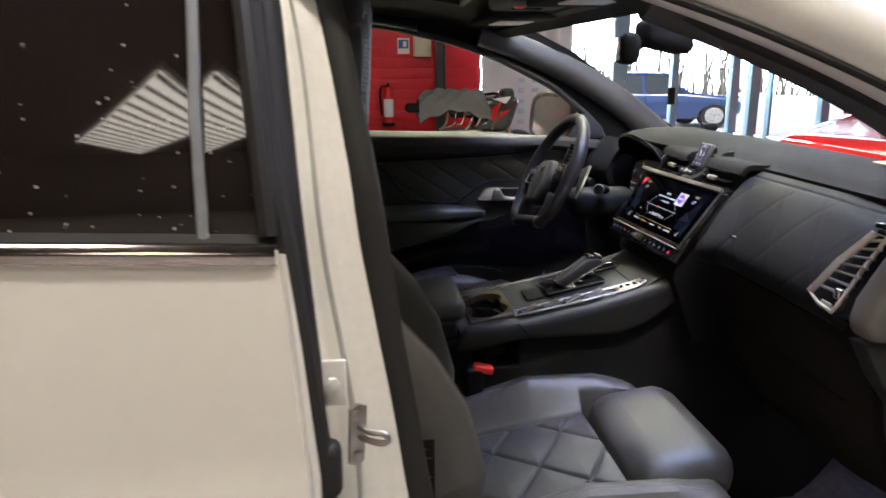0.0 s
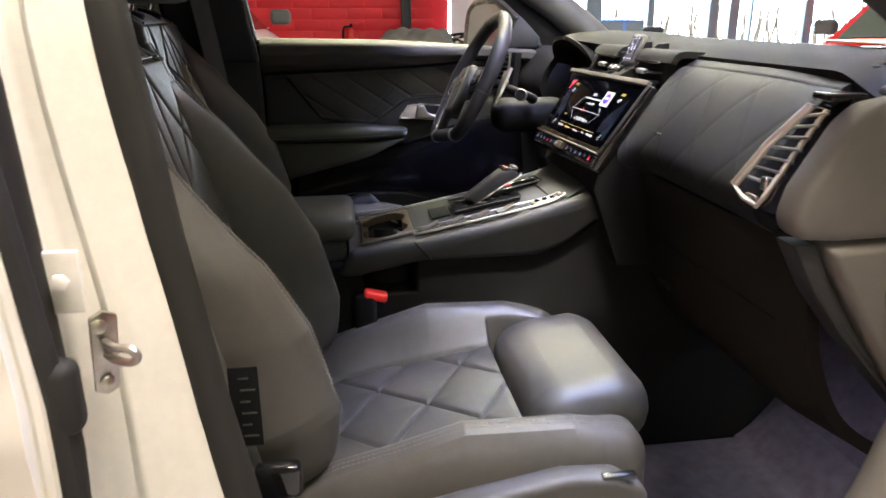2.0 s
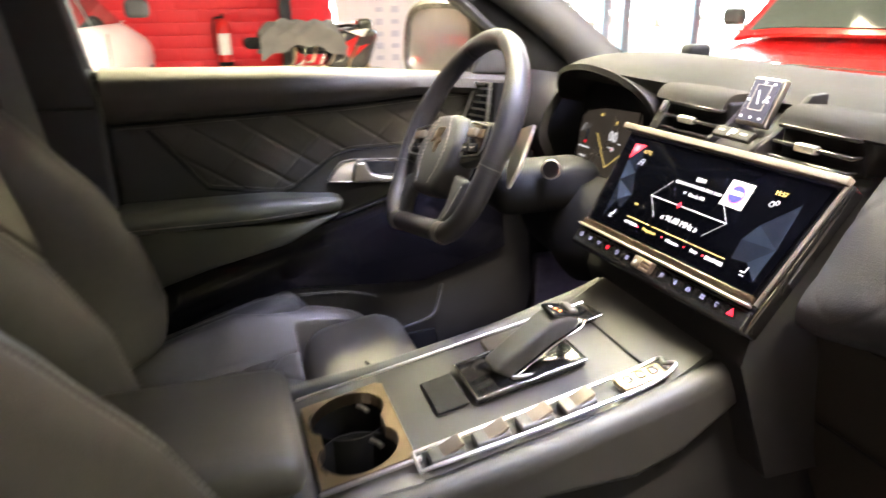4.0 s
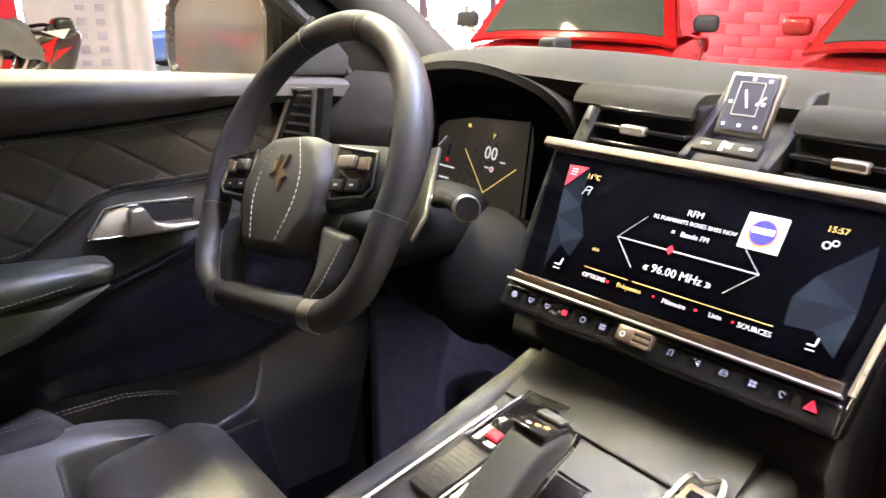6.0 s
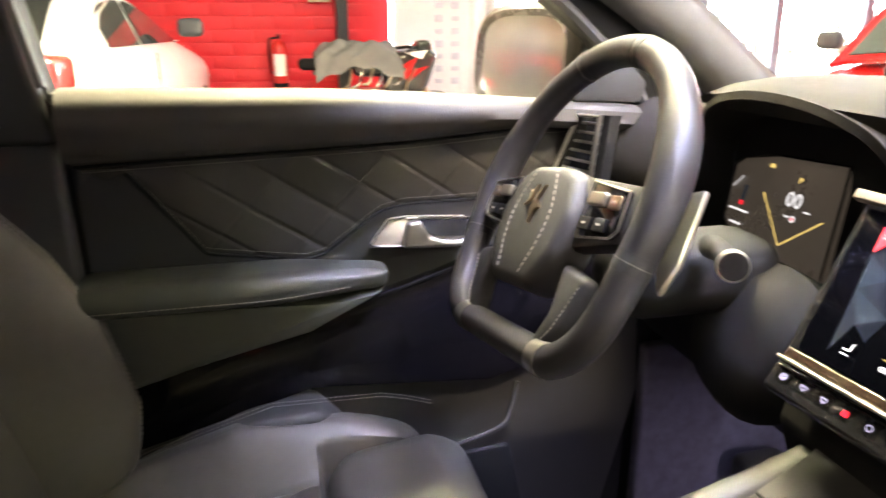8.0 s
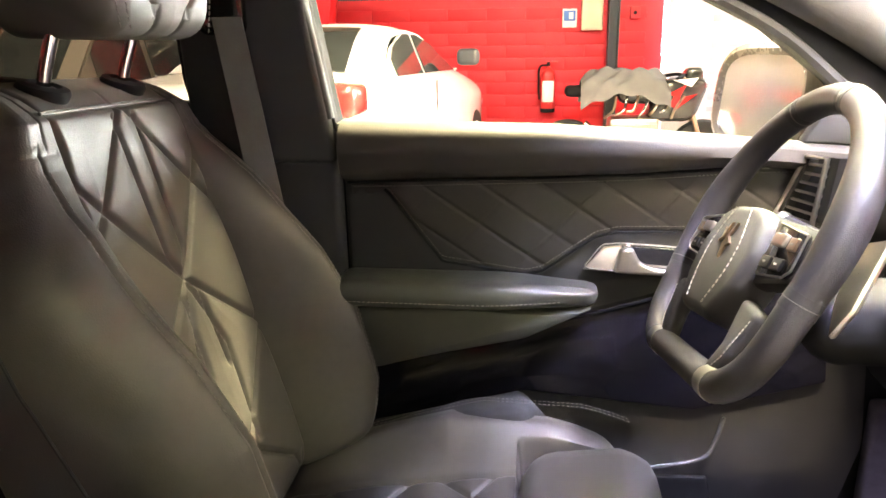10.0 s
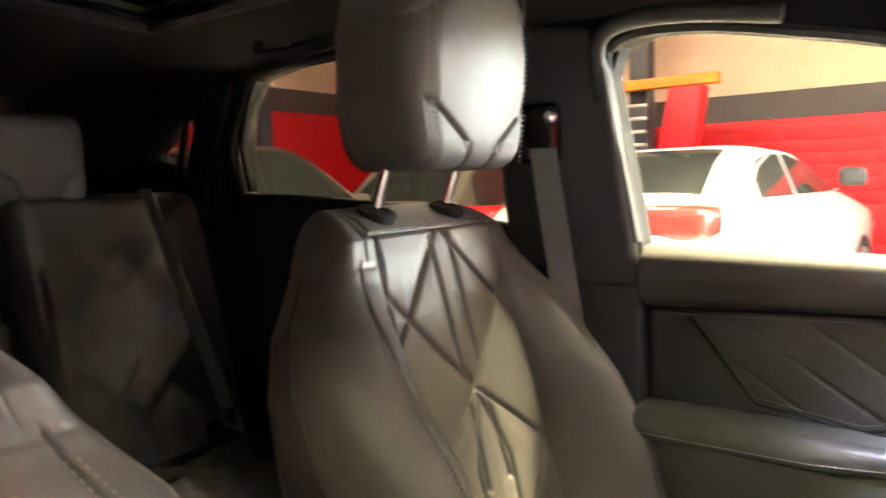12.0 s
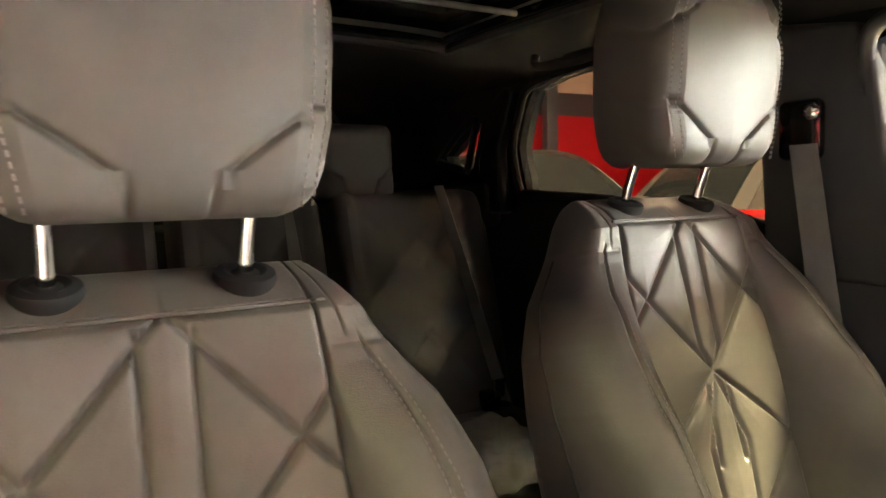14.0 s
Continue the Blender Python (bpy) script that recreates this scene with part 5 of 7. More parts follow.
# local axes: x to the driver's right, y up the screen, z out to the seats
SM = Matrix.Translation((0.6356, -0.004, 0.992)) @ Matrix.Rotation(radians(4.0), 4, "Z") @ Matrix(
    ((0, math.sin(SA), -math.cos(SA), 0), (-1, 0, 0, 0), (0, math.cos(SA), math.sin(SA), 0), (0, 0, 0, 1)))


def on_screen(geo):
    return turn(geo, SM)


SW = 0.366
TOPSTRIP = mat("satin_champagne", (0.17, 0.15, 0.12), 0.52, 0.6, vary=0.15, scale=30)
part("housing", on_screen(prism([(-0.188, 0.084), (0.184, 0.084), (0.168, -0.106), (-0.168, -0.106)], 2, -0.030, -0.004, 0.006, 3)), GLOSS, scr, "gloss black housing")
part("glass", on_screen(prism([(-0.176, 0.073), (0.172, 0.073), (0.156, -0.063), (-0.156, -0.063)], 2, -0.006, 0.002, 0.002)), SCREEN, scr, "dark lit display")
part("top_strip", on_screen(rbox((-0.003, 0.081, 0.004), (SW + 0.012, 0.0095, 0.010), 0.0016)), TOPSTRIP, scr, "satin metal strip along the top")
part("bottom_strip", on_screen(rbox((0, -0.0755, 0.004), (0.326, 0.003, 0.010), 0.0014)), SATIN, scr, "thin metal strip above the keys")
part("bronze_band", on_screen(rbox((0, -0.069, 0.001), (0.324, 0.010, 0.006), 0.002)), mat("brown_gloss", (0.016, 0.010, 0.007), 0.16, vary=0.2, scale=30, coat=0.3), scr)
part("side_edge", on_screen(tube([(0.184, 0.080, 0.002), (0.168, -0.072, 0.002)], 0.003, 6)), SATIN, scr)
Z = 0.0028


def ink(name, geo, m):
    return part(name, on_screen(geo), m, scr, smooth=False)


def tri(a, b, c, z=Z, t=0.0004):
    v = [(*a, z), (*b, z), (*c, z), (*a, z + t), (*b, z + t), (*c, z + t)]
    return V3(v, float), [(0, 1, 2), (3, 5, 4), (0, 3, 4, 1), (1, 4, 5, 2), (2, 5, 3, 0)]


def stroke(a, b, w=0.0005, z=Z + 0.0004):
    return tube([(*a, z), (*b, z)], w, 4)


# folded blue facets down both sides of the picture
for pts, m, dz in ((((-0.147, 0.036), (-0.126, 0.060), (-0.118, 0.020)), DIMBLUE, 0), (((-0.147, 0.036), (-0.140, 0.004), (-0.118, 0.020)), MIDBLUE, 0.0001),
                   (((-0.140, 0.004), (-0.118, 0.020), (-0.100, -0.010)), DIMBLUE, 0), (((-0.140, 0.004), (-0.100, -0.010), (-0.122, -0.024)), MIDBLUE, 0.0001),
                   (((-0.140, 0.004), (-0.122, -0.024), (-0.130, -0.052)), DIMBLUE, 0), (((-0.122, -0.024), (-0.100, -0.010), (-0.106, -0.034)), DIMBLUE, 0.0002),
                   (((0.150, 0.045), (0.152, -0.010), (0.116, 0.010)), DIMBLUE, 0), (((0.152, -0.010), (0.116, 0.010), (0.104, -0.012)), MIDBLUE, 0.0001),
                   (((0.152, -0.010), (0.104, -0.012), (0.128, -0.034)), DIMBLUE, 0), (((0.152, -0.010), (0.128, -0.034), (0.148, -0.050)), MIDBLUE, 0.0001),
                   (((0.104, -0.012), (0.128, -0.034), (0.106, -0.036)), DIMBLUE, 0.0002)):
    ink("facet", tri(*pts, Z - 0.0006 + dz), m)
ink("menu_corner", tri((-0.150, 0.060), (-0.126, 0.061), (-0.146, 0.037), Z + 0.0006), REDLAMP)
for k in range(3):
    ink("menu_line", rbox((-0.141, 0.0565 - 0.003 * k, Z + 0.0014), (0.007, 0.0009, 0.0004), 0.0001), LOGOWHITE)
ink("temperature", lettering("11°C", 0.0078, pose(-0.117, 0.052, Z)), YELLOWLED)
ink("seat_icon", join(stroke((-0.122, 0.032), (-0.119, 0.041)), stroke((-0.115, 0.032), (-0.113, 0.041)), stroke((-0.120, 0.037), (-0.114, 0.037)), stroke((-0.119, 0.041), (-0.113, 0.041))), WHITELED)
ink("station", lettering("RFM", 0.0086, pose(0.001, 0.037, Z)), WHITELED)
ink("running_text", lettering("RS FLAMANTS ROSES 8H35 NOV", 0.0056, pose(0.003, 0.0272, Z)), WHITELED)
ink("band_text", lettering("Bande FM", 0.0068, pose(0.0085, 0.0158, Z)), WHITELED)
ink("band_mark", rbox((-0.0127, 0.0162, Z), (0.003, 0.003, 0.0005), 0.0001), WHITELED)
ink("tuner_line", join(stroke((-0.064, -0.0015), (0.0735, -0.002), 0.0007), stroke((-0.064, -0.0015), (-0.042, 0.025), 0.0003), stroke((-0.064, -0.0015), (-0.038, -0.027), 0.0003), stroke((0.0735, -0.002), (0.053, 0.019), 0.0003), stroke((0.0735, -0.002), (0.051, -0.0256), 0.0003)), WHITELED)
dm = join(tri((-0.0120, -0.0013), (-0.008, 0.0035), (-0.004, -0.0013), Z + 0.001), tri((-0.0120, -0.0013), (-0.004, -0.0013), (-0.008, -0.006), Z + 0.001))
ink("tuner_mark", dm, REDLAMP)
ink("frequency", lettering("« 96.00 MHz »", 0.0112, pose(0.006, -0.022, Z)), WHITELED)
ink("options", lettering("OPTIONS", 0.0062, pose(-0.0708, -0.0466, Z)), WHITELED)
ink("tab_frequency", lettering("Fréquence", 0.0060, pose(-0.0318, -0.0466, Z)), YELLOWLED)
ink("tab_memory", lettering("Mémoire", 0.0062, pose(0.0144, -0.0478, Z)), WHITELED)
ink("tab_list", lettering("Liste", 0.0062, pose(0.0526, -0.0468, Z)), WHITELED)
ink("sources", lettering("SOURCES", 0.0066, pose(0.0863, -0.0474, Z)), WHITELED)
ink("tab_line", join(stroke((-0.085, -0.039), (-0.036, -0.0395), 0.0004), stroke((-0.031, -0.0395), (0.099, -0.0400), 0.0004)), YELLOWLED)
for x in (-0.055, -0.006, 0.035, 0.068):
    ink("tab_mark", rbox((x, -0.0468, Z), (0.002, 0.002, 0.0005), 0.0001), REDLAMP)
ink("rds_mark", lettering("RDS", 0.0042, pose(-0.0808, -0.0199, Z)), YELLOWLED)
for x in (-0.1152, 0.130):
    ink("seat_heat_icon", join(stroke((x - 0.003, -0.045), (x + 0.003, -0.045), 0.0008), stroke((x + 0.003, -0.045), (x + 0.004, -0.038), 0.0008), stroke((x - 0.003, -0.049), (x + 0.004, -0.049), 0.0006)), WHITELED)
# station tile
TX, TY = 0.064, 0.034
ink("tile", rbox((TX, TY, Z + 0.0003), (0.035, 0.033, 0.0008), 0.0003), LOGOWHITE)
disc = lambda r, z, cx=TX, cy=TY: lathe([(r, z), (r * 0.98, z + 0.0003)], (cx, cy, 0), (0, 0, 1), 28)
ink("tile_disc", disc(0.0130, Z + 0.0010), ORANGEM)
ink("tile_disc", disc(0.0113, Z + 0.0014), BLUELED)
ink("tile_bar", rbox((TX, TY + 0.001, Z + 0.0020), (0.019, 0.0055, 0.0003), 0.0001), LOGOWHITE)
ink("clock_text", lettering("15:57", 0.0075, pose(0.118, 0.050, Z)), YELLOWLED)
ink("gear_icon", join(tube([(0.114 + 0.003 * math.cos(a), 0.036 + 0.003 * math.sin(a), Z) for a in np.linspace(0, 6.28, 12)], 0.0007, 4), tube([(0.120 + 0.0024 * math.cos(a), 0.039 + 0.0024 * math.sin(a), Z) for a in np.linspace(0, 6.28, 12)], 0.0006, 4)), WHITELED)

# key row
KY = -0.089
part("key_bar", on_screen(rbox((0, KY - 0.003, -0.006), (0.334, 0.026, 0.016), 0.005)), GLOSS, scr, "gloss black key bar")
KEYX = [-0.149, -0.127, -0.106, -0.085, -0.063, -0.041, 0.029, 0.053, 0.077, 0.101, 0.124, 0.146]
KS = 0.0030


def icon(k, x):
    z = 0.0028
    c = lambda r, n=10: tube([(x + r * math.cos(a), KY + r * math.sin(a), z) for a in np.linspace(0, 6.28, n)], 0.00045, 4)
    ln = lambda a, b: tube([(x + a[0] * KS, KY + a[1] * KS, z), (x + b[0] * KS, KY + b[1] * KS, z)], 0.00045, 4)
    if k == 0:
        return join(c(0.0018), *[ln((.75 * math.cos(a), .75 * math.sin(a)), (1.2 * math.cos(a), 1.2 * math.sin(a))) for a in np.arange(8) * .785])
    if k in (1, 2):
        return join(ln((-1, .6), (1, .6)), ln((-1, .6), (-.5, -.5)), ln((1, .6), (.5, -.5)), ln((-.5, -.5), (.5, -.5)), ln((0, -.2), (0, -1)))
    if k == 4:
        return c(KS * 0.9, 8)
    if k == 6:
        return join(ln((-.6, -.8), (-.6, .8)), ln((.6, -.6), (.6, 1)), ln((-.6, .8), (.6, 1)), ln((-.6, -.8), (-1, -.8)), ln((.6, -.6), (.2, -.6)))
    if k == 7:
        return join(ln((-.2, 0), (.8, .8)), ln((.8, .8), (.8, -.8)), ln((.8, -.8), (-.2, 0)), ln((-1, .8), (-.4, .8)))
    if k == 8:
        return join(ln((-1, 0), (1, 0)), ln((-.6, .7), (.6, .7)), ln((-.6, .7), (-1, 0)), ln((.6, .7), (1, 0)), ln((-1, 0), (-1, -.7)), ln((1, 0), (1, -.7)), ln((-1, -.7), (1, -.7)))
    if k in (9, 5):
        return join(*[rbox((x + a * KS * .55, KY + b * KS * .5, z), (KS * .8, KS * .7, 0.0006), 0.0001) for a in (-1, 1) for b in (-1, 1)])
    if k == 10:
        return join(ln((-.8, .4), (-.2, .9)), ln((-.2, .9), (.8, .4)), ln((-.8, .4), (-.2, -.8)), ln((-.2, -.8), (.4, -.6)))
    if k == 11:
        return join(tri((x - 0.0052, KY - 0.004), (x + 0.0052, KY - 0.004), (x, KY + 0.005), z))
    return rbox((x, KY, z), (KS * 1.8, KS * 1.7, 0.0006), 0.0002)


for k, x in enumerate(KEYX):
    kb = part("key", on_screen(rbox((x, KY, -0.0005), (0.020, 0.017, 0.005), 0.002)), GLOSS, scr)
    part("key_symbol", on_screen(icon(k, x)), REDLAMP if k in (3, 11) else KEYLED, kb)
DARKMETAL = mat("dark_bronze_metal", (0.16, 0.125, 0.10), 0.38, 0.8, vary=0.2, scale=60)
vol = part("volume_roller", on_screen(rbox((-0.006, KY + 0.001, 0.003), (0.036, 0.016, 0.012), 0.003)), DARKMETAL, scr, "knurled metal volume roller")
for a in range(8):
    for b in range(3):
        part("knurl", on_screen(rbox((-0.005 + 0.0022 * a, KY - 0.005 + 0.0055 * b, 0.0095), (0.0016, 0.004, 0.002), 0.0006)), BRONZE, vol)
part("power_symbol", on_screen(tube([(-0.016 + 0.0022 * math.cos(a), KY + 0.0022 * math.sin(a), 0.0098) for a in np.linspace(0, 6.28, 10)], 0.0006, 4)), WHITELED, vol)
part("stack_face", prism([(0.610, 0.905), (0.655, 0.98), (0.72, 1.05), (0.80, 1.05), (0.80, 0.70), (0.66, 0.70), (0.60, 0.86)], 1, -0.172, 0.172, 0.006), MATTE, dash)

# driver's side: dial hood, dials, lower panels


def hood_fn(U, W):
    a = math.pi * (0.04 + 0.92 * U)
    y = 0.362 + 0.165 * np.cos(a) * (1 + 0.0 * W)
    z = 1.035 + 0.100 * np.sin(a) ** 0.6
    x = 0.690 + 0.09 * W + 0.035 * (1 - np.sin(a))
    return np.stack([x, y, z - 0.02 * W], -1)


part("dial_hood", sheet(hood_fn, 40, 8, 0.010), DASHPAD, dash, "padded hood over the dials")
part("dial_well", rbox((0.80, 0.362, 1.03), (0.06, 0.33, 0.19), 0.02), MATTE, dash)
dsp = thing("dial_display", (0.75, 0.36, 1.0), "digital dial display behind the wheel, lit dim", "display")
# local x to the right (-y), y up, z to the driver
DA = radians(14)
DM = Matrix(((0, math.sin(DA), -math.cos(DA), 0.752), (-1, 0, 0, 0.362), (0, math.cos(DA), math.sin(DA), 0.990), (0, 0, 0, 1)))
dpoly = [(-0.135, 0.040), (-0.125, -0.030), (-0.10, -0.052), (0.066, -0.058), (0.050, 0.070), (-0.06, 0.064), (-0.118, 0.052)]
part("panel", turn(prism(dpoly, 2, -0.010, 0.0, 0.003), DM), DIAL, dsp, "dark brown lit panel")
part("panel_edge", turn(tube(np.array([(x, y, 0.001) for x, y in dpoly]), 0.0018, 6, closed=True), DM), GLOSS, dsp)
DZ = 0.0012


def dink(name, geo, m):
    return part(name, turn(geo, DM), m, dsp, smooth=False)


dl = lambda a, b, w=0.0008: tube([(*a, DZ), (*b, DZ)], w, 4)
dink("speed", lettering("00", 0.026, pose(-0.0125, 0.017, DZ)), WHITELED)
dink("gear_letter", lettering("P", 0.010, pose(-0.0125, 0.0412, DZ)), YELLOWLED)
dink("warning", rbox((-0.066, 0.050, DZ), (0.007, 0.005, 0.0006), 0.0002), YELLOWLED)
dink("facet_line", join(dl((-0.066, 0.016), (-0.013, -0.038)), dl((-0.013, -0.038), (0.040, 0.004))), YELLOWLED)
dink("small_text", rbox((0.013, 0.0085, DZ), (0.010, 0.002, 0.0005), 0.0001), WHITELED)
dink("warning_dot", lathe([(0.0042, DZ), (0.004, DZ + 0.0004)], (-0.0055, -0.0037, 0), (0, 0, 1), 14), WHITELED)
dink("warning_dot_centre", lathe([(0.002, DZ + 0.0005), (0.002, DZ + 0.0008)], (-0.0055, -0.0037, 0), (0, 0, 1), 10), REDLAMP)
dink("small_text", rbox((-0.016, -0.0025, DZ), (0.008, 0.002, 0.0005), 0.0001), WHITELED)
dink("coolant_bar", rbox((-0.100, 0.006, DZ), (0.006, 0.024, 0.0006), 0.0002), MIDBLUE)
dink("coolant_low", rbox((-0.100, -0.005, DZ + 0.0005), (0.006, 0.006, 0.0006), 0.0002), REDLAMP)
dink("small_text", rbox((-0.101, -0.015, DZ), (0.038, 0.0025, 0.0005), 0.0001), WHITELED)
dink("small_text", rbox((-0.100, -0.032, DZ), (0.022, 0.0025, 0.0005), 0.0001), WHITELED)
dink("arc_line", dl((-0.126, 0.012), (-0.112, 0.028), 0.0006), WHITELED)


def dlow(U, W):
    y = 0.175 + 0.49 * U
    x, z = along([(0.715, 0.945), (0.69, 0.90), (0.70, 0.83), (0.74, 0.74), (0.84, 0.66), (0.96, 0.64)])(W)
    return np.stack([x, y, z], -1)


part("knee_panel", sheet(dlow, 24, 24, 0.02), MATTE, dash, "black panel under the steering column")
def dface(U, W):
    y = 0.52 + 0.16 * U
    x, z = along([(0.765, 1.10), (0.715, 1.07), (0.68, 1.0), (0.70, 0.94)])(W)
    return np.stack([x - 0.03 * U, y, z], -1)


part("driver_end_face", sheet(dface, 14, 16, 0.02), DASHPAD, dash)
VC = [V3(q) for q in ((0.612, 0.603, 1.083), (0.600, 0.648, 1.080), (0.578, 0.682, 0.990), (0.606, 0.612, 0.988))]
av = part("air_vent", tube(np.array(VC), 0.0042, 8, closed=True), SATIN, dash, "tall driver's air vent with bright frame")
part("vent_well", sheet(lambda U, W: (VC[0] * (1 - W[..., None]) + VC[3] * W[..., None]) * (1 - U[..., None]) + (VC[1] * (1 - W[..., None]) + VC[2] * W[..., None]) * U[..., None] + V3([0.016, 0, 0]), 4, 6, 0.02), MATTE, av)
for k in range(6):
    w = 0.12 + 0.15 * k
    part("blade", tube([VC[0] * (1 - w) + VC[3] * w + V3([0.004, 0, 0]), VC[1] * (1 - w) + VC[2] * w + V3([0.004, 0, 0])], 0.0022, 6), SATIN, av)
part("vent_cheek", sheet(lambda U, W: VC[1] + (VC[2] - VC[1]) * W[..., None] + V3([0.05, 0.012, 0.0]) * U[..., None], 6, 8, 0.01), DASHPAD, dash)
part("headlamp_switch_plate", rbox((0.690, 0.600, 0.93), (0.03, 0.10, 0.06), 0.01), GLOSS, dash)
# column shroud
part("column_shroud", rbox((0.61, 0.36, 0.938), (0.20, 0.11, 0.085), 0.035, (4, 4, 4), lambda P: np.stack([P[:, 0], P[:, 1], P[:, 2] - 0.35 * P[:, 0] * 0], 1)), MATTE, dash, "black steering column shroud")
part("column_boot", lathe([(0.085, 0.0), (0.09, 0.02), (0.07, 0.05), (0.04, 0.06)], (0.69, 0.30, 0.865), (-0.9, -0.15, 0.25), 26), MATTE, dash)
part("pedal_carpet", rbox((1.05, 0.13, 0.50), (0.30, 0.12, 0.40), 0.03), CARPET, dash)
LENSV = mat("footwell_lens", (0.6, 0.6, 0.7), 0.3, vary=0, emit=(0.72, 0.70, 1.0), power=0.35)
for fx, fy, fz in ((0.92, 0.27, 0.640), (0.96, -0.36, 0.600)):
    fl = thing("footwell_lamp", (fx, fy, fz), "small lit footwell lamp under the dashboard", "lamp", group="footwell lamps")
    part("housing", rbox((fx, fy, fz + 0.006), (0.05, 0.03, 0.016), 0.004), MATTE, fl)
    part("lip", rbox((fx - 0.032, fy, fz - 0.008), (0.006, 0.05, 0.036), 0.002), MATTE, fl)
    part("lens", rbox((fx, fy, fz - 0.004), (0.040, 0.022, 0.006), 0.002), LENSV, fl)
pd = thing("pedal_set", (0.92, 0.36, 0.3), "dark metal brake and accelerator pedals", "pedals")
part("brake_pedal", rbox((0.90, 0.40, 0.43), (0.03, 0.10, 0.07), 0.01), RUBBER, pd)
part("pedal_arm", tube([(0.93, 0.40, 0.43), (1.02, 0.40, 0.60), (1.02, 0.40, 0.75)], 0.012), STEEL, pd)
part("accelerator", rbox((0.94, 0.27, 0.36), (0.04, 0.06, 0.17), 0.01), RUBBER, pd)
part("accelerator_arm", tube([(0.96, 0.27, 0.30), (1.02, 0.27, 0.26)], 0.012), STEEL, pd)
part("foot_rest", rbox((0.98, 0.60, 0.36), (0.10, 0.10, 0.22), 0.02), RUBBER, pd)
# papers and card on the dash top
card = part("card", rbox((0.99, -0.50, 1.142), (0.16, 0.30, 0.003), 0.001), mat("cardboard", (0.55, 0.42, 0.25), 0.8, vary=0.12, scale=12), None)
tagged(card, "brown card lying on the dashboard top", "card")
card.rotation_euler = (0, 0, 0)
bump_ = thing("dash_sensor", (1.0, 0.42, 1.13), "small black sensor pod at the windscreen foot", "sensor")
part("pod", rbox((0.98, 0.47, 1.142), (0.05, 0.035, 0.025), 0.009), MATTE, bump_)
# mirror inside
im = thing("rear_view_mirror", (0.52, 0.0, 1.42), "black interior mirror hung from the windscreen", "mirror")
IM = pose(0.528, 0.0, 1.365, 0, 0, -17)
part("shell", turn(rbox((0, 0, 0), (0.044, 0.235, 0.068), 0.02, (2, 4, 3)), IM), MATTE, im)
part("mirror_glass", turn(rbox((-0.0225, 0, 0), (0.004, 0.215, 0.052), 0.0015), IM), mat("mirror_silver", (0.9, 0.9, 0.9), 0.02, 1.0, vary=0), im)
part("sensor_housing", rbox((0.615, 0.0, 1.392), (0.115, 0.10, 0.062), 0.022, (4, 2, 4), lambda P: np.stack([P[:, 0], P[:, 1], P[:, 2] - 0.22 * P[:, 0]], 1)), MATTE, im, "black camera housing on the windscreen")
part("stem", tube([(0.585, 0.0, 1.385), (0.54, 0.0, 1.372)], 0.012), MATTE, im)
oh = thing("overhead_console", (0.35, 0, 1.46), "black overhead console with red button", "console")
part("shell", rbox((0.31, 0.0, 1.475), (0.17, 0.26, 0.035), 0.014), SOFT, oh)
part("lens", rbox((0.30, 0.06, 1.456), (0.07, 0.05, 0.006), 0.002), GLOSS, oh)
part("call_button", rbox((0.27, -0.02, 1.456), (0.02, 0.03, 0.006), 0.002), REDPL, oh)
for y0 in (0.36, -0.36):
    sv = thing("sun_visor", (0.30, y0, 1.46), "black fabric sun visor folded up", "sun visor", group="sun visors")
    part("pad", rbox((0.33, y0, 1.452), (0.17, 0.36, 0.018), 0.008), CLOTH, sv)
    part("vanity_edge", rbox((0.33, y0, 1.442), (0.09, 0.17, 0.004), 0.0015), SATIN, sv)
# ---- centre console ----
con = thing("centre_console", (0.3, 0, 0.24), "black centre console with satin trimmed switch panel", "console")


def cz(x):
    return 0.767 + 0.20 * (x - 0.261)


body = [(-0.28, 0.26), (-0.28, 0.70), (0.12, 0.715), (0.13, 0.735), (0.146, 0.736), (0.150, 0.650), (0.258, 0.650), (0.262, 0.747), (0.30, 0.752), (0.50, 0.79), (0.60, 0.815), (0.70, 0.86), (0.76, 0.86), (0.92, 0.50), (1.0, 0.26)]
# tunnel carpet drawn flat black, the footwell's shade is in its colour
part("tunnel_front", rbox((0.99, 0, 0.36), (0.50, 0.268, 0.26), 0.03, (2, 2, 2)), MATTE, con, "tunnel front in flat black for the footwell's shade")
part("tunnel", prism(body, 1, -0.128, 0.128, 0.006, 2), MATTE, con, "black lower console sides")
part("tunnel_carpet", prism([(0.50, 0.26), (0.52, 0.60), (0.74, 0.74), (0.86, 0.60), (0.98, 0.28)], 1, 0.126, 0.138, 0.004), CARPET, con, "grey carpet on the tunnel side")
# padded flanks, crease rising to the dash
flank = [(0.10, 0.70), (0.13, 0.752), (0.26, 0.764), (0.44, 0.800), (0.575, 0.838), (0.66, 0.872), (0.70, 0.86), (0.665, 0.822), (0.56, 0.745), (0.50, 0.722), (0.265, 0.722), (0.13, 0.695)]
for sg in (1, -1):
    lo, hi = sorted((sg * 0.118, sg * 0.150))
    part("flank", prism(flank, 1, lo, hi, 0.013, 3), SOFT, con, "padded black console flank with stitched joint")
    part("flank_joint", tube([(0.252, sg * 0.1515, 0.764), (0.285, sg * 0.1515, 0.725)], 0.0016, 6), MATTE, con)


def top_c(U, W, lift=0.0):
    x = 0.256 + 0.414 * U
    y = -0.122 + 0.244 * W
    z = cz(x) + 0.05 * smooth01(x, 0.52, 0.68) + lift
    return np.stack([x, y, z], -1)


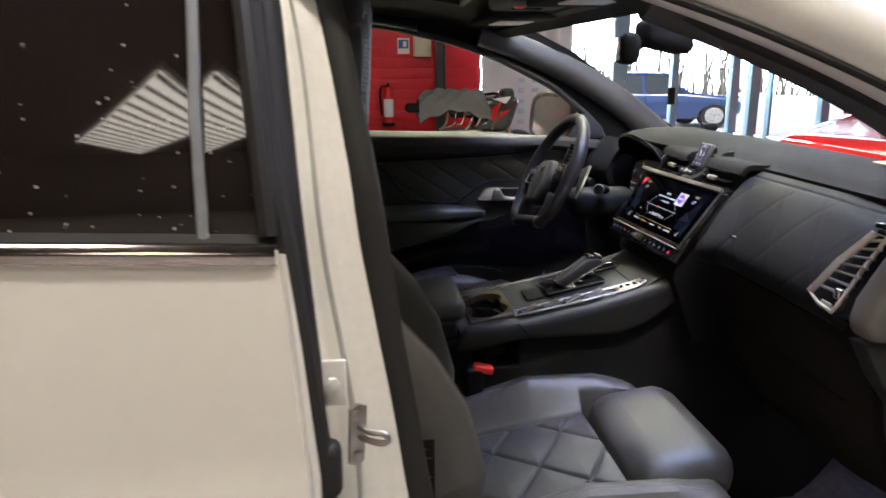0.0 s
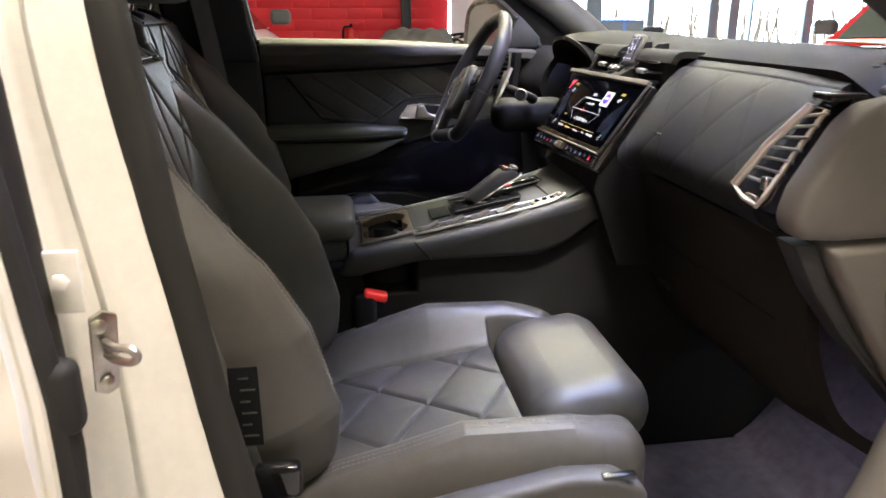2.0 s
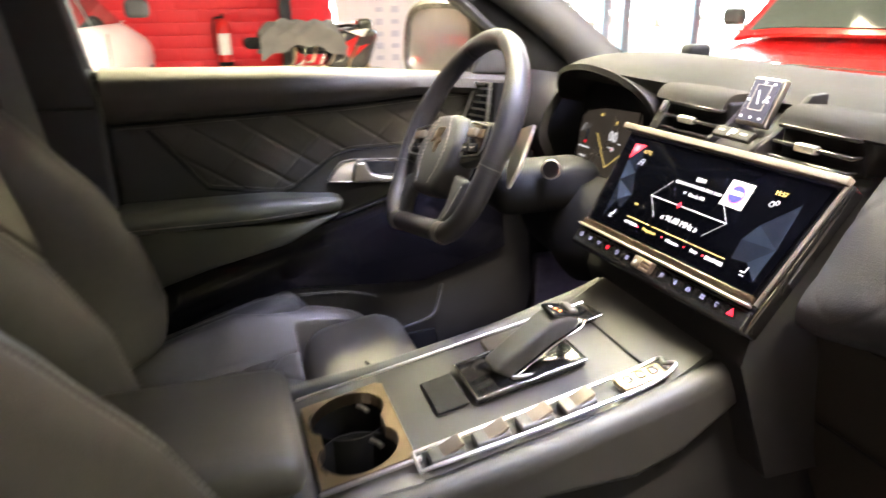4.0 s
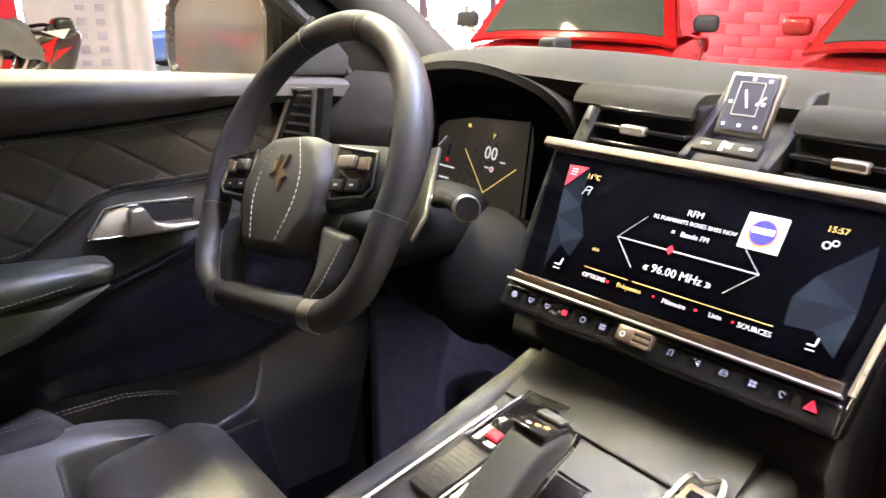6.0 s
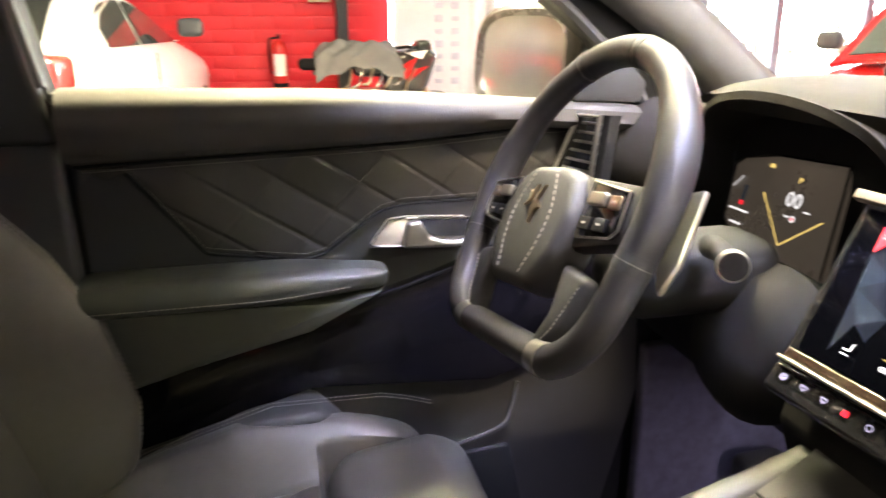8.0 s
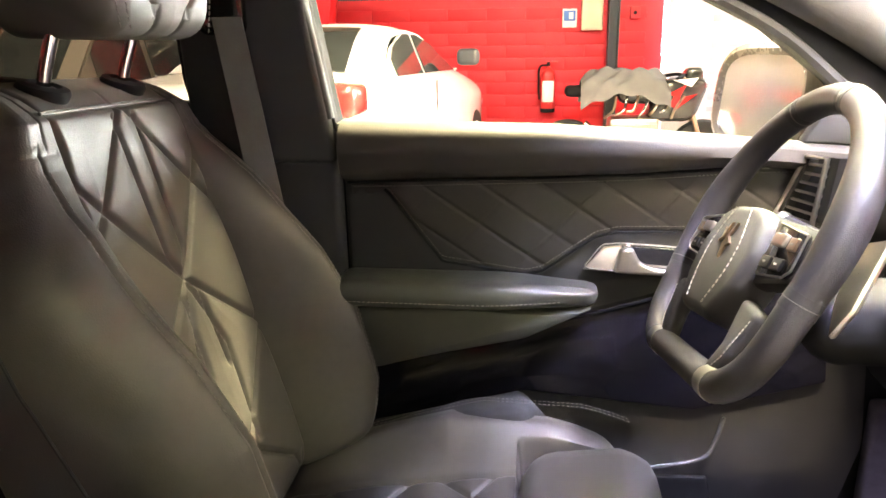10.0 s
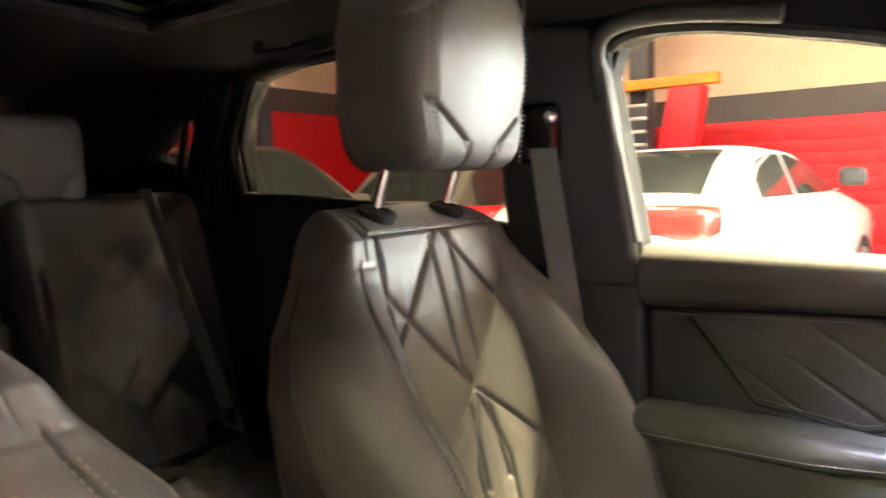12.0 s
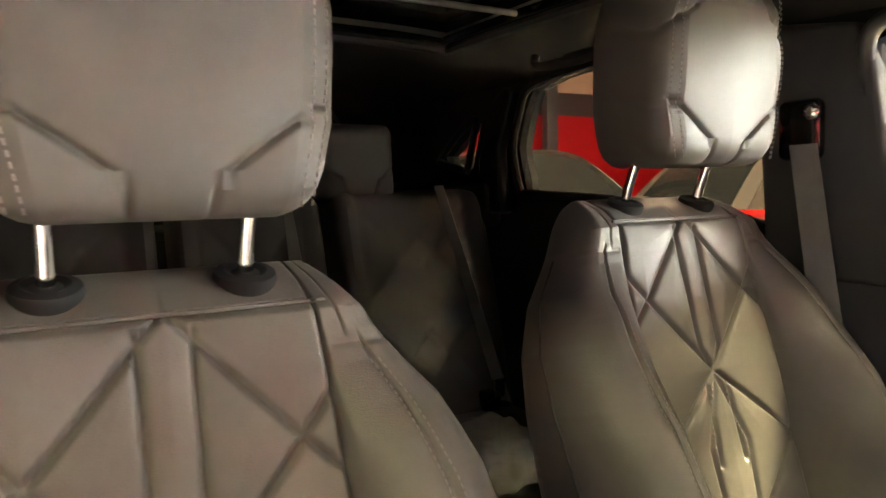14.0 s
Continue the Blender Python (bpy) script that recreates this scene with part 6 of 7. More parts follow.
part("top_panel", sheet(lambda U, W: top_c(U, W, -0.004), 30, 10, 0.015), SOFT, con, "grey satin console top")
for sy in (-0.104, 0.102):
    part("top_edge", prism([(0.128, cz(0.128) - 0.014), (0.128, cz(0.128) - 0.004), (0.258, cz(0.258) - 0.004), (0.258, cz(0.258) - 0.014)], 1, sy - 0.020, sy + 0.020, 0.002), GREYPL, con)
part("top_edge", prism([(0.124, cz(0.124) - 0.014), (0.124, cz(0.124) - 0.005), (0.156, cz(0.156) - 0.005), (0.156, cz(0.156) - 0.014)], 1, -0.118, 0.118, 0.002), GREYPL, con)
part("ramp_joint", tube([(0.545, -0.118, cz(0.545) + 0.001), (0.545, 0.118, cz(0.545) + 0.001)], 0.0016, 6), MATTE, con)
# cup holder: plate with two rounded wells
cpl = [(0.153, -0.088), (0.250, -0.088), (0.257, -0.080), (0.257, 0.074), (0.250, 0.082), (0.153, 0.082)]
hole = []
for a in np.linspace(-0.62, math.pi + 0.62, 18):
    hole.append((0.204 + 0.045 * math.cos(a), 0.035 + 0.043 * math.sin(a)))
for a in np.linspace(math.pi - 0.62, 2 * math.pi + 0.62, 18):
    hole.append((0.204 + 0.045 * math.cos(a), -0.041 + 0.043 * math.sin(a)))
v, f = plate([cpl, hole], 2, -0.012, 0.004)
v = v + np.stack([0 * v[:, 0], 0 * v[:, 0], cz(v[:, 0])], 1)
cp = part("cup_plate", (v, f), BRONZE, con, "satin bronze cup holder plate", smooth=False)
for yy in (0.037, -0.042):
    part("cup_well", lathe([(0.047, -0.096), (0.0475, -0.004), (0.046, -0.004), (0.043, -0.085), (0.038, -0.09), (0.004, -0.09)], (0.204, yy, cz(0.204)), (0, 0, 1), 28), MATTE, cp, "black cup well")
    part("cup_lip", tube([(0.204 + 0.030 * math.cos(a), yy + 0.036 * math.sin(a), cz(0.204) - 0.006) for a in (0.3, 0.6, 0.9)], 0.003, 6), SATIN, cp)
# small pad and gear selector gate
def tilt_box(x, y, sx, sy, h, r=0.003, dz=0.0):
    g = rbox((0, 0, 0), (sx, sy, h), r)
    return turn(g, Matrix.Translation((x, y, cz(x) + dz)) @ Matrix.Rotation(-math.atan(0.20), 4, "Y"))


part("storage_mat", tilt_box(0.322, 0.012, 0.042, 0.075, 0.004, 0.002, -0.001), MATTE, con, "black rubber storage mat")
gate = part("selector_gate", tilt_box(0.42, 0.008, 0.145, 0.088, 0.010, 0.004, 0.003), GLOSS, con, "gloss black selector gate")
part("gate_trim", tube(np.array([(x, y, cz(x) + 0.008) for x, y in ((0.349, -0.036), (0.349, 0.052), (0.491, 0.052), (0.491, -0.036))]), 0.0022, 6, closed=True), CHROME, gate)
kn = thing("gear_selector", (0.40, 0.005, 0.80), "gear selector lever with leather grip and chrome edge", "gear lever")
side = [(0.362, 0.815), (0.400, 0.845), (0.450, 0.882), (0.478, 0.888), (0.497, 0.880), (0.490, 0.862), (0.455, 0.842), (0.415, 0.815), (0.392, 0.798)]
part("grip", prism(side, 1, -0.020, 0.026, 0.008, 3), SOFT, kn, "black leather grip")
for sg, y in ((1, 0.027), (-1, -0.021)):
    part("chrome_edge", tube(spline([(0.385, y, 0.800), (0.415, y, 0.820), (0.455, y, 0.848), (0.492, y, 0.868), (0.500, y, 0.880)], 20), 0.003, 6), CHROME, kn)
part("button_cap", turn(rbox((0, 0, 0), (0.042, 0.040, 0.008), 0.003), Matrix.Translation((0.474, 0.003, 0.886)) @ Matrix.Rotation(radians(8), 4, "Y")), GLOSS, kn)
part("park_button", turn(rbox((0, 0, 0), (0.014, 0.030, 0.005), 0.002), Matrix.Translation((0.488, 0.003, 0.890)) @ Matrix.Rotation(radians(12), 4, "Y")), GREYPL, kn)
for k in range(3):
    part("gear_mark", rbox((0.462 + 0.0035 * k, 0.010 - 0.008 * k, 0.8915 - 0.0002 * k), (0.004, 0.005, 0.001), 0.0003), ORANGEM if k > 0 else LOGOWHITE, kn)
part("stem", tube([(0.395, 0.004, 0.79), (0.410, 0.004, 0.815)], 0.012), GLOSS, kn)
part("foot_bar", tube([(0.388, -0.026, 0.806), (0.43, -0.028, 0.806), (0.452, -0.028, 0.808)], 0.004, 8), CHROME, kn, "bright bar beside the lever")
kn.scale = (0.86, 0.92, 0.84)
kn.location.x += 0.008
# parking brake key, start panel towards the dash
pb = part("brake_tray", tilt_box(0.512, 0.072, 0.085, 0.044, 0.008, 0.004, 0.003), GLOSS, con)
part("brake_lamp", tilt_box(0.486, 0.074, 0.012, 0.016, 0.004, 0.002, 0.009), REDLAMP, pb, "red lit parking brake mark")
part("tray_trim", tube(np.array([(x, y, cz(x) + 0.007) for x, y in ((0.47, 0.048), (0.47, 0.096), (0.555, 0.096), (0.560, 0.048))]), 0.002, 6, closed=True), CHROME, pb)
part("weave_panel", tilt_box(0.44, 0.078, 0.08, 0.034, 0.006, 0.002, 0.002), mat("dark_weave", (0.05, 0.048, 0.046), 0.35, 0.3, vary=0.3, scale=120, grain=0.8, gscale=900, kind="dots"), con, "dark woven inlay")
# window switches on the passenger edge
SWITCHB = mat("dark_bronze_switch", (0.16, 0.135, 0.11), 0.36, 0.7, vary=0.12, scale=25)
part("switch_trim", tube(np.array([(x, y, cz(x) + 0.004 + 0.05 * float(smooth01(np.array(x), 0.52, 0.68))) for x, y in spline([(0.255, -0.083), (0.40, -0.083), (0.542, -0.083), (0.556, -0.098), (0.550, -0.116), (0.40, -0.120), (0.255, -0.116)], 50)[:, :2]]), 0.0026, 6, closed=True), SATIN, con, "satin metal switch surround")
for k in range(4):
    x = 0.288 + 0.052 * k
    sw = part("window_switch", tilt_box(x, -0.101, 0.040, 0.026, 0.010, 0.003, 0.003), GREYPL, con, "wedge shaped window switch")
    part("switch_face", turn(rbox((0, 0, 0), (0.030, 0.022, 0.004), 0.0015), Matrix.Translation((x + 0.004, -0.101, cz(x) + 0.010)) @ Matrix.Rotation(radians(-28), 4, "Y")), SWITCHB, sw)
part("lock_switch", tilt_box(0.525, -0.101, 0.060, 0.026, 0.008, 0.003, 0.004), BRONZE, con)
for k in range(3):
    part("switch_mark", tilt_box(0.508 + 0.016 * k, -0.101, 0.009, 0.012, 0.003, 0.001, 0.009), GLOSS, con)
part("edge_trim", tube([(x, 0.108, cz(x) + 0.002) for x in np.linspace(0.15, 0.52, 14)], 0.0022, 6), SATIN, con, "satin edge strip")
part("edge_trim", tube([(0.150, -0.094, cz(0.15) + 0.003), (0.262, -0.094, cz(0.262) + 0.003)], 0.003, 6), SATIN, con)
ar = thing("console_armrest", (0.0, 0.0, 0.75), "black leather armrest between the front seats", "armrest")
part("pad", rbox((-0.035, -0.002, 0.775), (0.35, 0.215, 0.052), 0.022, (5, 5, 2), lambda P: np.stack([P[:, 0], P[:, 1], P[:, 2] + 0.01 * np.cos(P[:, 1] * 9)], 1)), LEATHER, ar)
part("box", rbox((-0.05, 0, 0.735), (0.34, 0.205, 0.05), 0.012), SOFT, ar)
part("rear_vent_panel", rbox((-0.285, 0, 0.60), (0.03, 0.20, 0.22), 0.012), GLOSS, ar)

# ---- steering wheel ----
sw_ = thing("steering_wheel", (0.45, 0.36, 1.03), "black leather steering wheel with flat bottom and metal accents", "steering wheel")
WT = radians(27)
# local x to the driver's right (-y), y up the wheel, z to the driver
WM = Matrix(((0, math.sin(WT), -math.cos(WT), 0.452), (-1, 0, 0, 0.360), (0, math.cos(WT), math.sin(WT), 1.026), (0, 0, 0, 1))) @ Matrix.Rotation(radians(11), 4, "Z")
# a round top that runs into a squared lower half with a flat bottom
def squared(a):
    x, y = math.sin(a), math.cos(a)
    if y > -0.2:
        return 0.178 * x, 0.172 * y
    p = 2.0 + 2.6 * float(smooth01(np.array(-y), 0.2, 0.75))
    k = (abs(x) ** p + abs(y) ** p) ** (-1 / p)
    return 0.178 * x * (1 + (k - 1) * 0.62), max(0.172 * y * (1 + (k - 1) * 0.30), -0.150)


RIM = np.array([(*squared(a), 0.0) for a in np.linspace(0, 2 * math.pi, 120, endpoint=False)])
rr = np.array([0.0165 + 0.003 * math.exp(-((abs(math.atan2(x, y)) - 1.35) / 0.35) ** 2) for x, y, z in RIM])
rim = part("rim", turn(tube(RIM, rr, 18, closed=True), WM), WHEELHIDE, sw_, "black leather rim")
for k in (6, 114, 35, 85):
    seg = RIM[[k - 1, k, (k + 1) % 120]]
    part("rim_seam", turn(tube(seg * V3([1, 1, 1]), rr[k] + 0.0005, 18), WM), SOFT, rim)
    part("rim_seam_edge", turn(tube(RIM[[k, k]] + (RIM[k + 1] - RIM[k - 1]) * V3([[-0.02], [0.02]]), rr[k] + 0.0010, 18), WM), DTHREAD, rim)
for sg in (1, -1):
    i0 = int(np.argmin((RIM[:, 0] - sg * 0.098) ** 2 + (RIM[:, 1] + 0.15) ** 2))
    ka = [i0 - 1, i0, i0 + 1]
    part("metal_accent", turn(tube(RIM[ka], rr[ka] * 1.04, 18), WM), SATIN, sw_, "satin metal rim accent")
hub = [(-0.060, 0.026), (-0.034, 0.035), (0.034, 0.035), (0.060, 0.026), (0.080, -0.018), (0.074, -0.058), (0.046, -0.098), (-0.046, -0.098), (-0.074, -0.058), (-0.080, -0.018)]
part("airbag_cover", turn(prism(hub, 2, -0.024, 0.024, 0.015, 4), WM), SOFT, sw_, "soft black airbag cover")
for sg in (1, -1):
    part("cover_seam", turn(dashes(spline([(sg * 0.022, 0.029, 0.0245), (sg * 0.040, -0.010, 0.0247), (sg * 0.040, -0.045, 0.0247), (sg * 0.024, -0.088, 0.0245)], 30), 0.0042, 0.0026, 0.0007), WM), THREAD, sw_)
part("emblem", turn(join(prism([(-0.016, 0.006), (-0.006, 0.012), (0.000, 0.030), (-0.008, 0.020), (-0.012, 0.024), (-0.010, 0.012)], 2, 0.023, 0.0268), prism([(0.016, 0.030), (0.006, 0.020), (0.0, 0.004), (0.008, -0.012), (0.010, 0.002), (0.018, 0.006), (0.008, 0.014)], 2, 0.023, 0.0268)), WM @ pose(-0.002, -0.020, 0)), BRONZE, sw_, "small bright emblem")
for sg in (1, -1):
    spk = [(sg * 0.050, 0.030), (sg * 0.165, 0.022), (sg * 0.170, -0.030), (sg * 0.060, -0.048)]
    part("spoke", turn(prism(spk if sg > 0 else spk[::-1], 2, -0.016, 0.008, 0.007, 2), WM), SOFT, sw_, "black side spoke")
    pad = [(sg * 0.082, 0.022), (sg * 0.146, 0.014), (sg * 0.150, -0.022), (sg * 0.140, -0.030), (sg * 0.086, -0.034)]
    sp = part("switch_pack", turn(prism(pad if sg > 0 else pad[::-1], 2, 0.004, 0.013, 0.003), WM), GLOSS, sw_, "gloss black switch pack")
    part("pack_edge", turn(tube(np.array([(x, y, 0.0125) for x, y in pad]), 0.0013, 6, closed=True), WM), SATIN, sp)
    part("scroll_wheel", turn(rbox((sg * 0.104, 0.004, 0.0150), (0.026, 0.013, 0.006), 0.002), WM), SATIN, sp, "knurled scroll wheel")
    for ax, ay, wx in ((0.096, -0.020, 0.020), (0.122, -0.020, 0.020), (0.132, 0.002, 0.016)):
        part("switch_key", turn(rbox((sg * ax, ay, 0.0140), (wx, 0.013, 0.004), 0.0014), WM), BRONZE if ax > 0.13 else MATTE, sp)
        part("key_print", turn(rbox((sg * ax, ay, 0.0162), (0.006, 0.002, 0.0006), 0.0002), WM), THREAD, sp)
    low = [(sg * 0.076, -0.058), (sg * 0.128, -0.068), (sg * 0.116, -0.118), (sg * 0.090, -0.152), (sg * 0.068, -0.150), (sg * 0.084, -0.108)]
    part("lower_spoke", turn(prism(low if sg > 0 else low[::-1], 2, -0.012, 0.009, 0.008, 3), WM), SOFT, sw_, "angled lower spoke")
    part("spoke_stitch", turn(dashes([(sg * 0.122, -0.078, 0.0095), (sg * 0.104, -0.122, 0.0095), (sg * 0.086, -0.144, 0.0095)], 0.003, 0.002, 0.0006), WM), THREAD, sw_)
    pdl = [(sg * 0.120, 0.030), (sg * 0.168, 0.040), (sg * 0.172, -0.030), (sg * 0.160, -0.060), (sg * 0.140, -0.030)]
    part("shift_paddle", turn(prism(pdl if sg > 0 else pdl[::-1], 2, -0.048, -0.040, 0.003), WM), SATIN, sw_, "satin metal shift paddle")
for sg, nm in ((-1, "light_stalk"), (1, "wiper_stalk")):
    o = thing(nm, (0.54, 0.36 - sg * 0.1, 1.0), "black column stalk with bright ringed end", "stalk", group="column stalks")
    a, b = V3([0.600, 0.360 - sg * 0.06, 0.985]), V3([0.542, 0.360 - sg * 0.175, 1.007])
    part("arm", tube([a, (a * 0.5 + b * 0.5) + V3([0, 0, 0.004]), b], [0.013, 0.010, 0.012], 14), MATTE, o)
    dirv = (b - a) / np.linalg.norm(b - a)
    part("end_ring", lathe([(0.0125, -0.004), (0.0145, 0.0), (0.0145, 0.006), (0.013, 0.008)], tuple(b), tuple(dirv), 24), SATIN, o)
    part("end_cap", lathe([(0.0128, 0.005), (0.0125, 0.009)], tuple(b), tuple(dirv), 24), GLOSS, o)

# ---- driver's door, inside ----
dd = thing("driver_door", (0.25, 0.70, 0.3), "driver's door with quilted black leather trim", "car door")


def dsk(prof_lo, prof_hi, x0, x1, y_lo, y_hi, seg=None, nu=60, nv=40, th=0.02, bulge=0.012):
    def fn(U, W):
        x = x0 + (x1 - x0) * U
        zl, zh = prof_lo(x), prof_hi(x)
        z = zl + (zh - zl) * W
        y = y_lo + (y_hi - y_lo) * W - bulge * np.sin(W * np.pi)
        if seg is not None:
            y = y - seam_depth(x, z, seg, 0.0022, 0.0022, 0.0014, 0.03)
        return np.stack([x, y, z], -1)
    return sheet(lambda U, W: fn(U, W), nu, nv, th)


lin = lambda *p: (lambda x: np.interp(x, [q[0] for q in p], [q[1] for q in p]))
ledge = lin((-0.10, 1.119), (0.24, 1.111), (0.365, 1.104), (0.54, 1.091), (0.70, 1.079))
roll = lin((-0.10, 1.050), (0.23, 1.060), (0.355, 1.065), (0.531, 1.080), (0.70, 1.084))
crease = lin((-0.10, 1.034), (0.229, 1.045), (0.355, 1.050), (0.533, 1.064), (0.70, 1.068))
DOORHIDE = mat("door_leather", (0.030, 0.027, 0.025), 0.58, vary=0.15, scale=6, grain=0.35, gscale=650, kind="leather", spec=0.35)
DOORTOP = mat("door_top_pad", (0.036, 0.032, 0.029), 0.62, vary=0.14, scale=5, grain=0.4, gscale=800, kind="leather", spec=0.35)


def ledge_fn(U, W):
    x = -0.095 + 0.795 * U
    zt, zr = ledge(x), np.minimum(roll(x), ledge(x) - 0.012)
    y = np.interp(W, [0, 0.14, 0.30, 0.45, 0.62, 0.85, 1.0], [0.704, 0.690, 0.674, 0.661, 0.656, 0.664, 0.676])
    d = np.interp(W, [0, 0.14, 0.30, 0.45, 0.62, 0.85, 1.0], [0.0, 0.0, 0.02, 0.16, 0.45, 0.85, 1.0])
    return np.stack([x, y, zt + (zr - zt) * d], -1)


part("window_ledge", sheet(ledge_fn, 40, 28, 0.014), DOORTOP, dd, "soft black ledge below the window")
part("ledge_strip", dsk(lambda x: crease(x) - 0.004, lambda x: roll(x) + 0.002, -0.095, 0.70, 0.684, 0.678, None, 40, 8, 0.02, 0.003), DOORHIDE, dd)
lowq = lin((-0.085, 1.030), (-0.028, 1.024), (0.064, 0.905), (0.2, 0.886), (0.228, 0.893), (0.272, 0.925), (0.31, 0.952), (0.345, 0.961), (0.70, 0.968))
QS, QW = [], []
for k in range(-4, 7):
    x = 0.228 + 0.10 * k
    QS.append((x - 0.061, 1.07, x + 0.227, 0.88))
    x = 0.288 + 0.13 * k
    QW.append((x - 0.114, 0.88, x + 0.067, 1.07))


def quilt_fn(U, W):
    x = -0.085 + 0.765 * U
    zl, zh = lowq(x), crease(x) - 0.006
    zl = np.minimum(zl, zh - 0.003)
    z = zl + (zh - zl) * W
    y = 0.688 - 0.004 * np.sin(W * np.pi) - seam_depth(x, z, QS, 0.0022, 0.0019, 0.0014, 0.02) - seam_depth(x, z, QW, 0.0016, 0.0011, 0.0, 0.02)
    return np.stack([x, y, z], -1)


part("quilted_panel", sheet(quilt_fn, 230, 80, 0.02), DOORHIDE, dd, "black leather panel quilted with slanted lines")
edge = [(x, 0.6845, float(lowq(x)) - 0.004) for x in np.linspace(-0.03, 0.66, 90)]
part("quilt_piping", tube(edge, 0.0024, 6), MATTE, dd)
part("quilt_stitch", dashes([(x, 0.6838, z + 0.009) for x, y, z in edge], 0.0036, 0.0024, 0.0005), DTHREAD, dd)
part("crease_stitch", dashes([(x, 0.6815, float(crease(x)) - 0.010) for x in np.linspace(-0.08, 0.66, 60)], 0.0036, 0.0024, 0.0005), DTHREAD, dd)
part("panel_back", prism([(-0.095, 0.35), (-0.098, 1.05), (0.72, 1.06), (0.76, 0.60), (0.70, 0.35)], 1, 0.694, 0.72, 0.004), SOFT, dd)
part("crease_piping", tube([(x, 0.679, float(crease(x)) - 0.002) for x in np.linspace(-0.09, 0.68, 30)], 0.0022, 6), MATTE, dd)
part("mid_band", dsk(lin((-0.09, 0.865), (0.25, 0.862), (0.42, 0.885), (0.68, 0.93)), lambda x: np.maximum(lowq(x) - 0.004, 0.87), -0.09, 0.68, 0.692, 0.692, None, 40, 12, 0.02, 0.002), SOFT, dd)


def arm_shape(P):
    x, y, z = P[:, 0].copy(), P[:, 1].copy(), P[:, 2].copy()
    z = z - 0.012 * smooth01(x, 0.05, 0.21) * smooth01(z, 0, 0.02)
    y = y + 0.035 * smooth01(x, 0.02, 0.21) * smooth01(-y, 0.0, 0.04)
    return np.stack([x, y, z], 1)


ARM = mat("armrest_leather", (0.046, 0.048, 0.042), 0.40, vary=0.12, scale=5, grain=0.35, gscale=650, kind="leather")
part("armrest", rbox((0.105, 0.645, 0.866), (0.42, 0.10, 0.044), 0.02, (20, 6, 3), arm_shape), ARM, dd, "padded leather armrest")
part("armrest_stitch", dashes([(x, 0.5955 + 0.035 * float(smooth01(np.array(x - 0.105), 0.02, 0.21)), 0.857) for x in np.linspace(-0.09, 0.26, 40)]), THREAD, dd)
part("armrest_skirt", prism([(-0.09, 0.845), (0.235, 0.835), (0.31, 0.845), (0.20, 0.790), (0.05, 0.755), (-0.09, 0.715)], 1, 0.625, 0.69, 0.01), ARM, dd)
DEEP = mat("deep_gloss_black", (0.004, 0.004, 0.006), 0.16, vary=0.1, scale=12, coat=0.1, spec=0.25)
part("gloss_trim", prism([(-0.09, 0.700), (0.07, 0.770), (0.235, 0.803), (0.39, 0.848), (0.48, 0.88), (0.66, 0.92), (0.68, 0.72), (0.48, 0.66), (0.20, 0.68), (-0.09, 0.60)], 1, 0.668, 0.70, 0.006), DEEP, dd, "gloss black lower sweep")
part("sweep_edge", tube(spline([(-0.09, 0.664, 0.702), (0.07, 0.664, 0.772), (0.235, 0.664, 0.806), (0.39, 0.664, 0.851), (0.48, 0.664, 0.884)], 30), 0.003, 6), GLOSS, dd)
part("glint_key", rbox((0.20, 0.66, 0.800), (0.03, 0.006, 0.005), 0.002), CHROME, dd)
pock = [(-0.06, 0.36), (-0.08, 0.58), (0.10, 0.66), (0.20, 0.675), (0.30, 0.56), (0.30, 0.36)]
part("door_pocket", prism(pock, 1, 0.61, 0.70, 0.02, 3), SOFT, dd, "black moulded door pocket")
part("pocket_wall", prism([(0.29, 0.34), (0.29, 0.550), (0.40, 0.560), (0.50, 0.566), (0.54, 0.38)], 1, 0.622, 0.634, 0.005), MATTE, dd)
part("pocket_rim", tube(spline([(0.30, 0.628, 0.556), (0.40, 0.636, 0.566), (0.495, 0.662, 0.574), (0.520, 0.678, 0.595), (0.535, 0.690, 0.640)], 24), 0.004, 8), SOFT, dd)
hpl = [(0.293, 0.899), (0.321, 0.937), (0.348, 0.940), (0.442, 0.935), (0.438, 0.889)]
h_ = part("handle_plate", prism(hpl, 1, 0.672, 0.690, 0.006, 2), PLATE, dd, "satin metal handle plate")
part("handle_recess", prism([(0.350, 0.937), (0.440, 0.932), (0.438, 0.906), (0.372, 0.910)], 1, 0.6695, 0.674), MATTE, h_)
part("door_handle", prism([(0.346, 0.937), (0.366, 0.939), (0.378, 0.915), (0.40, 0.907), (0.444, 0.905), (0.444, 0.894), (0.338, 0.898)], 1, 0.650, 0.668, 0.007, 3), STEEL, h_, "satin chrome door pull")
part("plate_rim", tube(np.array([(x, 0.6715, z) for x, z in hpl]), 0.0018, 6, closed=True), CHROME, h_)
part("mirror_gusset", prism([(0.60, 1.10), (0.71, 1.095), (0.72, 1.125), (0.655, 1.19)], 1, 0.672, 0.70, 0.006), SOFT, dd)
dd.location.z -= 0.004
# outside mirror
mr = thing("door_mirror", (0.64, 0.93, 1.05), "dark door mirror with metal rim on the driver's side", "mirror")


def ms(P):
    x, y, z = P[:, 0].copy(), P[:, 1].copy(), P[:, 2].copy()
    k = 1 - 0.35 * smooth01(x, -0.02, 0.075)
    return np.stack([x, y * k, z * k + 0.10 * (-y) * 0.1], 1)


